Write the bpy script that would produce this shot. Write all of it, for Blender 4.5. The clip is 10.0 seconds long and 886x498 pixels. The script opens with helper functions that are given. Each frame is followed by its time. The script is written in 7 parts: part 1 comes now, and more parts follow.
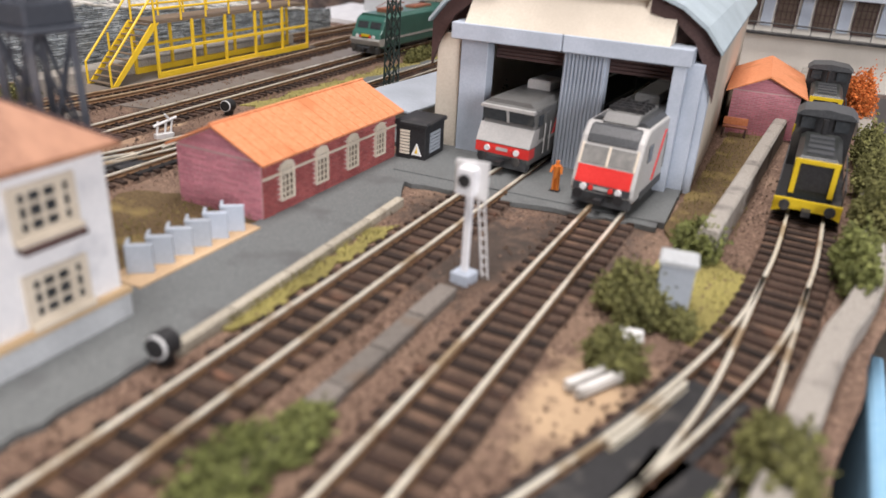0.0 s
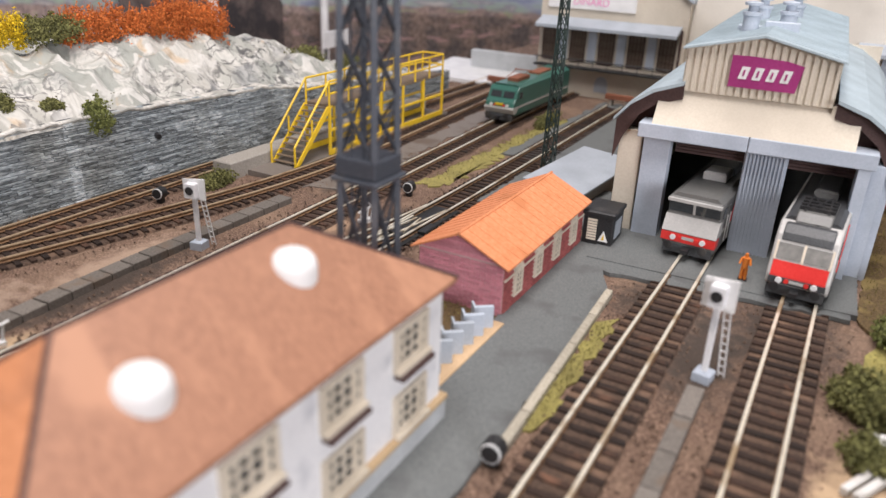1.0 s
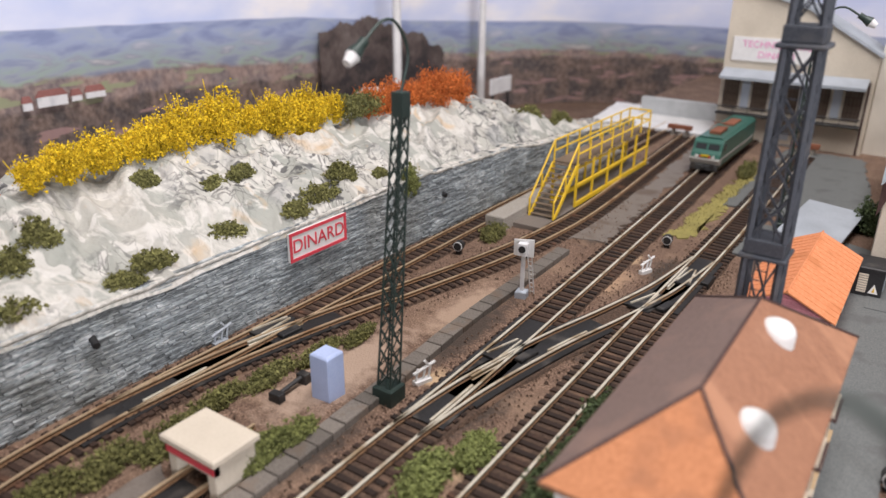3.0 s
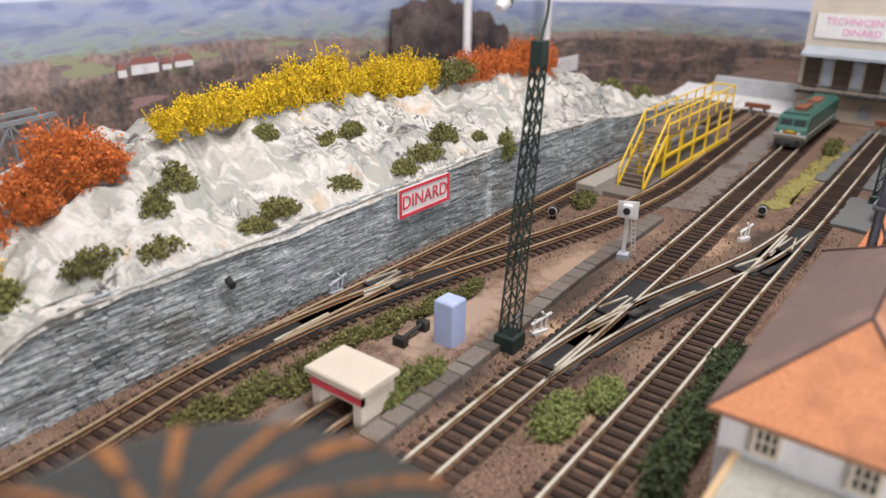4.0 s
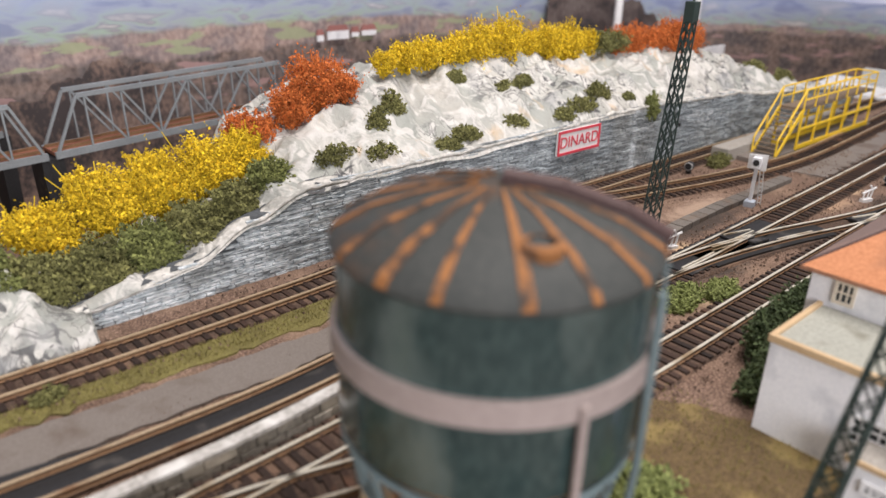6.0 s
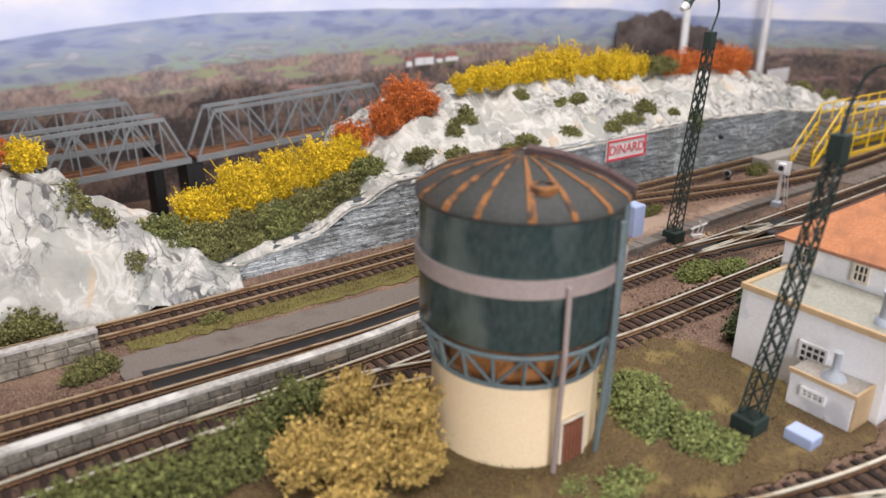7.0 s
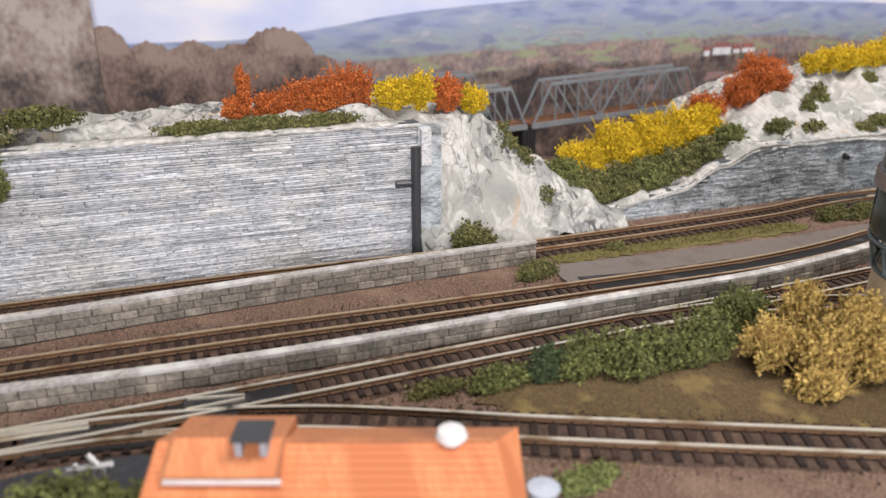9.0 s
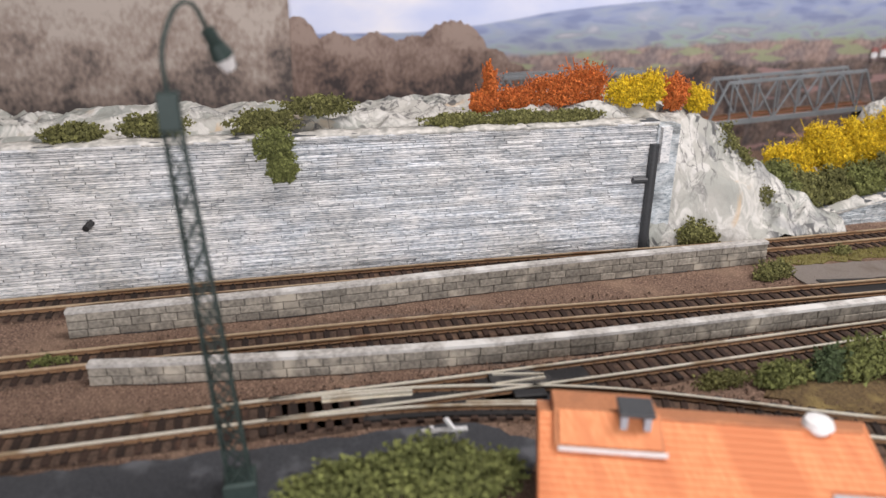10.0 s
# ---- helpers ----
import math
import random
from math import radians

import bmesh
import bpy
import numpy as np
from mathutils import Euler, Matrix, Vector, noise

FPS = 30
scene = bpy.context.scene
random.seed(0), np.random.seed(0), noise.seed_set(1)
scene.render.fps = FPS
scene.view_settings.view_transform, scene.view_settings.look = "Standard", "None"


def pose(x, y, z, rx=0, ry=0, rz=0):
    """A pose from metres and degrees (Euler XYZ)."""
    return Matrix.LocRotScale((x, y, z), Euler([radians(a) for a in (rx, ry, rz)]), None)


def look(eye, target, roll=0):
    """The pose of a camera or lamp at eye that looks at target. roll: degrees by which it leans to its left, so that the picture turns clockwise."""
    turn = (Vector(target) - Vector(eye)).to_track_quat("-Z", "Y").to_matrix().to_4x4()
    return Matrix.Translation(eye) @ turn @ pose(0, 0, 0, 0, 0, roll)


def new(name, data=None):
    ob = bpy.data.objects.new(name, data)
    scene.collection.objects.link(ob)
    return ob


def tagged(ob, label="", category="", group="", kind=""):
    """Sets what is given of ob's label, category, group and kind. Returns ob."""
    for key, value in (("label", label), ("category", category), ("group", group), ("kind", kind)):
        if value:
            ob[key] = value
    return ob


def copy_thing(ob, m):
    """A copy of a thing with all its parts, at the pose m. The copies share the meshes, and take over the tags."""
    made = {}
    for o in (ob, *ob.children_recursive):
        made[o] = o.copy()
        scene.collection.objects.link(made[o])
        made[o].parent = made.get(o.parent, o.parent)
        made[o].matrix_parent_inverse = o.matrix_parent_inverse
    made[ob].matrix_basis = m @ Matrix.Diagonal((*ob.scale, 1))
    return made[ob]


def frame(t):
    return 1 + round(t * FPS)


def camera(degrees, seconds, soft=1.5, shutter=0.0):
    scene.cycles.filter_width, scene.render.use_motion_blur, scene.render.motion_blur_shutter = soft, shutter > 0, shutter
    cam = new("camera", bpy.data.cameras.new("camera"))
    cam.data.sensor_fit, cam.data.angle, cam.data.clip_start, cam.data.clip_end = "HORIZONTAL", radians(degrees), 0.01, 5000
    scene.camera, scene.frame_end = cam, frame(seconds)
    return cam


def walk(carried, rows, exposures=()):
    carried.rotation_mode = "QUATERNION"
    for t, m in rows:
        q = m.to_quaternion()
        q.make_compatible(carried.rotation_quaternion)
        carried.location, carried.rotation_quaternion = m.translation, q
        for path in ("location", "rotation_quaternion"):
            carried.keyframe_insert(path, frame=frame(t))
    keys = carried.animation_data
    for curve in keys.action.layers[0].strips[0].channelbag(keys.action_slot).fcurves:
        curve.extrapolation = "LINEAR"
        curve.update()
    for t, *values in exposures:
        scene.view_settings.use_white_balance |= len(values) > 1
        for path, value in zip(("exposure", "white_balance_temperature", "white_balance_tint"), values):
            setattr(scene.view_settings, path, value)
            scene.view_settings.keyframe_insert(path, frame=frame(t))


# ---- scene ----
cam = camera(62.0, 10.0)
PATH = [
    (0, (-0.006, 0.148, 0.133), (-0.788, 1.788, -0.703), 3.5),
    (0.5, (-0.04, 0.118, 0.155), (-0.868, 1.743, -0.666), 3.0),
    (1, (-0.079, 0.083, 0.181), (-0.96, 1.691, -0.617), 2.3),
    (1.5, (-0.105, 0.047, 0.203), (-1.038, 1.636, -0.574), 1.7),
    (2, (-0.134, 0.005, 0.215), (-1.11, 1.577, -0.546), 1.4),
    (2.5, (-0.157, -0.025, 0.225), (-1.169, 1.526, -0.528), 1.1),
    (2.7, (-0.167, -0.037, 0.228), (-1.193, 1.506, -0.525), 0.9),
    (3.8, (-0.208, -0.089, 0.213), (-1.308, 1.397, -0.55), 0.3),
    (4, (-0.211, -0.096, 0.209), (-1.327, 1.372, -0.567), 0.7),
    (4.5, (-0.216, -0.126, 0.2), (-1.389, 1.29, -0.588), 1.3),
    (5, (-0.21, -0.142, 0.196), (-1.442, 1.218, -0.599), 1.8),
    (5.5, (-0.193, -0.168, 0.198), (-1.481, 1.139, -0.597), 1.7),
    (5.7, (-0.176, -0.184, 0.197), (-1.488, 1.1, -0.598), 1.8),
    (6.8, (-0.073, -0.254, 0.212), (-1.552, 0.867, -0.535), 0.4),
    (7, (-0.049, -0.272, 0.214), (-1.559, 0.816, -0.519), 0.3),
    (7.5, (-0.008, -0.295, 0.212), (-1.596, 0.69, -0.501), -0.2),
    (8, (-0.012, -0.335, 0.213), (-1.67, 0.533, -0.493), -0.4),
    (8.5, (-0.03, -0.38, 0.204), (-1.74, 0.373, -0.508), -0.3),
    (9, (-0.043, -0.441, 0.195), (-1.79, 0.21, -0.528), 0.2),
    (9.5, (-0.053, -0.497, 0.201), (-1.828, 0.055, -0.537), 0.4),
    (10, (-0.058, -0.554, 0.201), (-1.855, -0.094, -0.546), 0.8),
]
cam.data.dof.use_dof, cam.data.dof.focus_distance, cam.data.dof.aperture_fstop = True, 0.50, 7.6
walk(cam, [(t, look(eye, target, roll)) for t, eye, target, roll in PATH],
     [(0.0, 0.13), (1.0, 0.03), (1.6, -0.03), (2.5, -0.10), (4.0, 0.03), (5.5, 0.11), (7.5, -0.05), (10.0, -0.07)])

# ---- light: closed room with ceiling panels ----
world = bpy.data.worlds.new("world")
scene.world = world
world.use_nodes = True
world.node_tree.nodes["Background"].inputs[0].default_value = (0.9, 0.95, 1.0, 1)
world.node_tree.nodes["Background"].inputs[1].default_value = 0.3


def area_lamp(name, m, sx, sy, watts, color):
    data = bpy.data.lights.new(name, "AREA")
    data.shape, data.size, data.size_y, data.energy, data.color = "RECTANGLE", sx, sy, watts, color
    ob = new(name, data)
    ob.matrix_world = m
    return tagged(ob, kind="structure")


area_lamp("ceiling_panel_light", pose(-0.15, 0.25, 1.28), 0.5, 1.3, 27, (1.0, 0.935, 0.925))
# Area lamp added behind the viewpoint to light upright faces; no window is modelled.
area_lamp("added_side_light", look((1.45, -0.85, 0.50), (-0.35, 0.1, 0.03)), 0.9, 0.8, 33, (0.98, 0.955, 1.0))


# ---- materials ----
def nodes_of(name, rough=0.8, metal=0.0):
    m = bpy.data.materials.new(name)
    m.use_nodes = True
    nt = m.node_tree
    b = nt.nodes["Principled BSDF"]
    b.inputs["Roughness"].default_value, b.inputs["Metallic"].default_value = rough, metal
    return m, nt, b


def tex(nt, kind, scale, detail=4.0, vec=None):
    n = nt.nodes.new("ShaderNodeTex" + kind)
    n.inputs["Scale"].default_value = scale
    if kind == "Noise":
        n.inputs["Detail"].default_value = detail
    if vec:
        nt.links.new(vec, n.inputs["Vector"])
    return n


def ramp(nt, fac, stops):
    r = nt.nodes.new("ShaderNodeValToRGB")
    e = r.color_ramp.elements
    while len(e) < len(stops):
        e.new(0.5)
    for k, (p, c) in enumerate(stops):
        e[k].position, e[k].color = p, (*c, 1)
    nt.links.new(fac, r.inputs[0])
    return r.outputs[0]


def mix(nt, fac, a, b, mode="MIX"):
    n = nt.nodes.new("ShaderNodeMix")
    n.data_type, n.blend_type = "RGBA", mode
    for sock, v in ((n.inputs[0], fac), (n.inputs[6], a), (n.inputs[7], b)):
        if isinstance(v, (int, float)):
            sock.default_value = v
        elif isinstance(v, tuple):
            sock.default_value = (*v, 1)
        else:
            nt.links.new(v, sock)
    return n.outputs[2]


def position(nt, sx=1, sy=1, sz=1):
    g = nt.nodes.new("ShaderNodeNewGeometry")
    mp = nt.nodes.new("ShaderNodeMapping")
    mp.inputs["Scale"].default_value = (sx, sy, sz)
    nt.links.new(g.outputs["Position"], mp.inputs["Vector"])
    return mp.outputs[0]


def bump(nt, b, height, strength, dist):
    n = nt.nodes.new("ShaderNodeBump")
    n.inputs["Strength"].default_value, n.inputs["Distance"].default_value = strength, dist
    nt.links.new(height, n.inputs["Height"])
    nt.links.new(n.outputs[0], b.inputs["Normal"])


def mat(name, c1, c2, fine=900, coarse=60, rough=0.8, metal=0.0, relief=0.3, dist=0.0004, c3=None, island=0.0, stretch=(1, 1, 1), wear=0.62):
    """Two-scale varied surface: c1 to c2 by grain, c3 in worn or stained patches."""
    m, nt, b = nodes_of(name, rough, metal)
    p = position(nt, *stretch)
    f = tex(nt, "Noise", fine, 5, p)
    c = tex(nt, "Noise", coarse, 5, p)
    col = mix(nt, ramp(nt, f.outputs[0], [(0.3, (0, 0, 0)), (0.7, (1, 1, 1))]), c1, c2)
    if c3:
        col = mix(nt, ramp(nt, c.outputs[0], [(wear - 0.06, (0, 0, 0)), (wear + 0.06, (1, 1, 1))]), col, c3)
    else:
        col = mix(nt, ramp(nt, c.outputs[0], [(0.35, (0.0, 0.0, 0.0)), (0.7, (0.55, 0.55, 0.55))]), col, tuple(v * 0.72 for v in c1))
    if island:
        g = nt.nodes.new("ShaderNodeNewGeometry")
        o = nt.nodes.new("ShaderNodeObjectInfo")
        add = nt.nodes.new("ShaderNodeMath")
        add.operation = "ADD"
        nt.links.new(g.outputs["Random Per Island"], add.inputs[0])
        nt.links.new(o.outputs["Random"], add.inputs[1])
        fr = nt.nodes.new("ShaderNodeMath")
        fr.operation = "FRACT"
        nt.links.new(add.outputs[0], fr.inputs[0])
        hsv = nt.nodes.new("ShaderNodeHueSaturation")
        mr = nt.nodes.new("ShaderNodeMapRange")
        mr.inputs[3].default_value, mr.inputs[4].default_value = 1 - island, 1 + island
        nt.links.new(fr.outputs[0], mr.inputs[0])
        nt.links.new(mr.outputs[0], hsv.inputs["Value"])
        nt.links.new(col, hsv.inputs["Color"])
        col = hsv.outputs[0]
    nt.links.new(col, b.inputs["Base Color"])
    if relief:
        bump(nt, b, f.outputs[0], relief, dist)
    return m




def ballast_material():
    """Brown ballast with paler sandy and dark oily places of their own shape."""
    m, nt, b = nodes_of("brown_ballast", 0.95)
    p = position(nt)
    fine, mid, big = tex(nt, "Noise", 900, 5, p), tex(nt, "Noise", 130, 6, p), tex(nt, "Noise", 26, 5, p)
    col = ramp(nt, fine.outputs[0], [(0.32, (0.066, 0.041, 0.029)), (0.52, (0.175, 0.108, 0.076)), (0.68, (0.37, 0.25, 0.18))])
    col = mix(nt, ramp(nt, big.outputs[0], [(0.5, (0, 0, 0)), (0.72, (0.6, 0.6, 0.6))]), col, (0.33, 0.225, 0.155))
    col = mix(nt, ramp(nt, mid.outputs[0], [(0.55, (0, 0, 0)), (0.72, (0.6, 0.6, 0.6))]), col, (0.11, 0.068, 0.045))

    def patch(x, y, r, stretch, paint, col, strength=0.9):
        d = nt.nodes.new("ShaderNodeVectorMath")
        d.operation = "DISTANCE"
        mp = nt.nodes.new("ShaderNodeMapping")
        mp.inputs["Scale"].default_value = (1, stretch, 0)
        g = nt.nodes.new("ShaderNodeNewGeometry")
        nt.links.new(g.outputs["Position"], mp.inputs["Vector"])
        nt.links.new(mp.outputs[0], d.inputs[0])
        d.inputs[1].default_value = (x, y * stretch, 0)
        ad = nt.nodes.new("ShaderNodeMath")
        ad.operation = "MULTIPLY_ADD"
        nt.links.new(mid.outputs[0], ad.inputs[0])
        ad.inputs[1].default_value = r * 1.4
        nt.links.new(d.outputs["Value"], ad.inputs[2])
        mr = nt.nodes.new("ShaderNodeMapRange")
        mr.inputs[1].default_value, mr.inputs[2].default_value = r * 1.15, r * 1.75
        mr.inputs[3].default_value, mr.inputs[4].default_value = strength, 0
        nt.links.new(ad.outputs[0], mr.inputs[0])
        return mix(nt, mr.outputs[0], col, paint)
    oil, sand = (0.055, 0.042, 0.034), (0.56, 0.40, 0.25)
    for q in ((-.145, .45, .030, .8, oil), (-.085, .45, .034, .6, oil), (-.115, .41, .022, .4, oil), (-.36, .235, .022, .5, oil), (-.33, .47, .02, .6, oil), (-.405, .30, .014, .2, oil), (-.40, .16, .012, .3, oil), (-.43, .62, .02, .2, oil), (-.405, .56, .02, .25, oil),
              (-.045, .335, .020, .55, sand), (-.365, .48, .010, .6, sand), (-.39, .245, .008, .6, sand), (-.44, .22, .024, .35, (0.46, 0.34, 0.26)), (-.425, .33, .016, .3, (0.42, 0.30, 0.22)), (-.36, .43, .012, .4, (0.42, 0.28, 0.18)), (-.43, -.50, .020, .12, (0.13, 0.105, 0.09)), (-.39, -.40, .012, .1, (0.12, 0.098, 0.085)), (-.335, .335, .012, .4, oil), (-.335, .19, .012, .7, sand)):
        col = patch(*q, col)
    nt.links.new(col, b.inputs["Base Color"])
    bump(nt, b, fine.outputs[0], 0.9, 0.0012)
    return m


BALLAST = ballast_material()
BED = mat("dark_dirty_trackbed", (0.040, 0.026, 0.019), (0.125, 0.078, 0.054), 700, 42, 0.95, relief=0.9, dist=0.0012, c3=(0.17, 0.105, 0.07), wear=0.60)
STONES = mat("ballast_grains", (0.12, 0.078, 0.056), (0.27, 0.185, 0.135), 500, 40, 0.95, island=0.45)
WET_ASPHALT = mat("dark_wet_asphalt", (0.028, 0.03, 0.034), (0.065, 0.068, 0.075), 900, 55, 0.32, relief=0.25, dist=0.0003, c3=(0.11, 0.115, 0.125), wear=0.6)
ASPHALT = mat("grey_asphalt", (0.095, 0.103, 0.102), (0.175, 0.185, 0.183), 1500, 40, 0.85, relief=0.35, dist=0.0003, c3=(0.105, 0.108, 0.108))
CONCRETE = mat("weathered_concrete", (0.25, 0.23, 0.20), (0.40, 0.37, 0.33), 900, 50, 0.9, relief=0.4, c3=(0.17, 0.155, 0.14))
PALE_CONCRETE = mat("pale_concrete", (0.42, 0.44, 0.45), (0.55, 0.57, 0.58), 900, 60, 0.85, relief=0.2)
KERB = mat("dirty_kerb_stone", (0.30, 0.27, 0.21), (0.46, 0.42, 0.34), 800, 60, 0.9, c3=(0.2, 0.17, 0.13), island=0.15)
DUCT = mat("dark_grey_duct", (0.12, 0.105, 0.092), (0.20, 0.178, 0.155), 900, 50, 0.9, island=0.2, c3=(0.16, 0.12, 0.09))
PIT = mat("brown_grey_roadway", (0.15, 0.125, 0.105), (0.21, 0.185, 0.165), 1200, 30, 0.6, relief=0.15, c3=(0.12, 0.09, 0.07))
SLEEPER = mat("dark_brown_sleeper", (0.016, 0.009, 0.006), (0.048, 0.024, 0.015), 1200, 60, 0.85, island=0.55, c3=(0.11, 0.054, 0.032), wear=0.66)
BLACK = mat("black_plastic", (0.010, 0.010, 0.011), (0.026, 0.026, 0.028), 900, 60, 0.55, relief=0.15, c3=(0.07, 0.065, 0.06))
RUST_RAIL = mat("rusty_rail_side", (0.16, 0.085, 0.042), (0.30, 0.18, 0.095), 1500, 60, 0.7, metal=0.3, c3=(0.16, 0.085, 0.045))
RAIL_HEAD = mat("bright_nickel_rail_head", (0.76, 0.70, 0.55), (0.92, 0.88, 0.76), 900, 40, 0.35, metal=0.45, relief=0.05, c3=(0.46, 0.35, 0.22), wear=0.58)
DULL_HEAD = mat("tarnished_rail_head", (0.46, 0.33, 0.20), (0.64, 0.50, 0.34), 900, 40, 0.45, metal=0.4, relief=0.05, c3=(0.34, 0.20, 0.11))
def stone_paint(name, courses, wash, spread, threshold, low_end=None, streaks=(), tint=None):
    """Layered stone: each stone its own tone, grain along the courses, limewash in patches and runs. Paler along y
    towards the second low_end value.
    """
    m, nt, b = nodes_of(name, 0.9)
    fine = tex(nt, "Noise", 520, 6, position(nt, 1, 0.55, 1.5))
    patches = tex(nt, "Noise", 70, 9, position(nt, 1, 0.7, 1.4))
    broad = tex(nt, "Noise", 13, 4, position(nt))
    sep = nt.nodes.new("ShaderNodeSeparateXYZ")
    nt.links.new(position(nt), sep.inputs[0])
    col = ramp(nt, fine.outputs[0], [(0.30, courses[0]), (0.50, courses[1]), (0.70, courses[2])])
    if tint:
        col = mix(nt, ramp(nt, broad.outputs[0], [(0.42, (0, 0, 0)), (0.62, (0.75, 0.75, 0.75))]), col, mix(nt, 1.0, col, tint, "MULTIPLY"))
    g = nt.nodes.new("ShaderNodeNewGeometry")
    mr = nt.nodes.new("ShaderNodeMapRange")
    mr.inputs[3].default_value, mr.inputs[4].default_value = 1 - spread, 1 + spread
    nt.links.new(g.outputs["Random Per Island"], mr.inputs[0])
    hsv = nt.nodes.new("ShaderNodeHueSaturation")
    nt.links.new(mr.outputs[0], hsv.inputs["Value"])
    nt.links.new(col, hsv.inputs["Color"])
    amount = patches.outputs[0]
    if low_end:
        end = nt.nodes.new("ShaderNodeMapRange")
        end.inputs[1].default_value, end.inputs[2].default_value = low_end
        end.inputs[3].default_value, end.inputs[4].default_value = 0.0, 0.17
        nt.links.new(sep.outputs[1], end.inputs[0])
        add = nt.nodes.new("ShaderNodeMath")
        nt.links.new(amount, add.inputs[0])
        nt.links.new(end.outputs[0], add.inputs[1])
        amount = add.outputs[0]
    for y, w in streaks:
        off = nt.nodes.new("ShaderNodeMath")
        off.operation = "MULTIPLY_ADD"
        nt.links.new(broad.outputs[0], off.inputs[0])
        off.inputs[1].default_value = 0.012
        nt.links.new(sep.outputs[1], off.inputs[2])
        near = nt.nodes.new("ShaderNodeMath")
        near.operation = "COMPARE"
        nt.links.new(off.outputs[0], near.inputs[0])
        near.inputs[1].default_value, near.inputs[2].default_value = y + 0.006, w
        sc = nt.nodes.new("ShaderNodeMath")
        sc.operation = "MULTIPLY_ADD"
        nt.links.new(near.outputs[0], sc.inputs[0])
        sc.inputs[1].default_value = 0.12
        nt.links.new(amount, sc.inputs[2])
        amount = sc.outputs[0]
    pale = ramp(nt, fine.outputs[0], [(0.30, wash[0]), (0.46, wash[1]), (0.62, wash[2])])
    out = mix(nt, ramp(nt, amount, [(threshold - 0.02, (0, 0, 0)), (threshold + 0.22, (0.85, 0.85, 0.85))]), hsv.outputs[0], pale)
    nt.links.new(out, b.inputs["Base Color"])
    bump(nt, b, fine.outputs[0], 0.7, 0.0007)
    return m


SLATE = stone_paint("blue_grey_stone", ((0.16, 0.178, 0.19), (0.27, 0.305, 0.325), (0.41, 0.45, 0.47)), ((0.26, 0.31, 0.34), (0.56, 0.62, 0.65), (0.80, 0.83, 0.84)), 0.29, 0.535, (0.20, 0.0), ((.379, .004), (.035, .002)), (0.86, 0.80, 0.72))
PALE_SLATE = stone_paint("pale_blue_white_stone", ((0.32, 0.36, 0.40), (0.66, 0.69, 0.72), (0.86, 0.87, 0.88)), ((0.46, 0.455, 0.45), (0.86, 0.845, 0.825), (0.93, 0.92, 0.90)), 0.24, 0.46, None, (), (0.90, 0.84, 0.76))
SLATE_JOINT = mat("dark_slate_joint", (0.06, 0.066, 0.072), (0.13, 0.14, 0.15), 700, 60, 0.95)
BLOCK = mat("grey_cut_stone", (0.155, 0.14, 0.115), (0.33, 0.30, 0.25), 500, 55, 0.9, relief=0.6, island=0.25, c3=(0.45, 0.405, 0.33), wear=0.6)
MORTAR = mat("dark_mortar", (0.10, 0.10, 0.098), (0.18, 0.18, 0.178), 900, 60, 0.95)
COPING = mat("whitish_coping", (0.30, 0.285, 0.26), (0.56, 0.54, 0.51), 420, 45, 0.9, relief=0.5, c3=(0.66, 0.65, 0.62), wear=0.56)
WHITE_WALL = mat("white_plaster", (0.75, 0.755, 0.775), (0.84, 0.84, 0.85), 700, 55, 0.9, relief=0.12, c3=(0.60, 0.61, 0.64), wear=0.60)
ROOM = mat("room_paint", (0.29, 0.27, 0.26), (0.34, 0.315, 0.30), 20, 2, 0.9, relief=0.02)


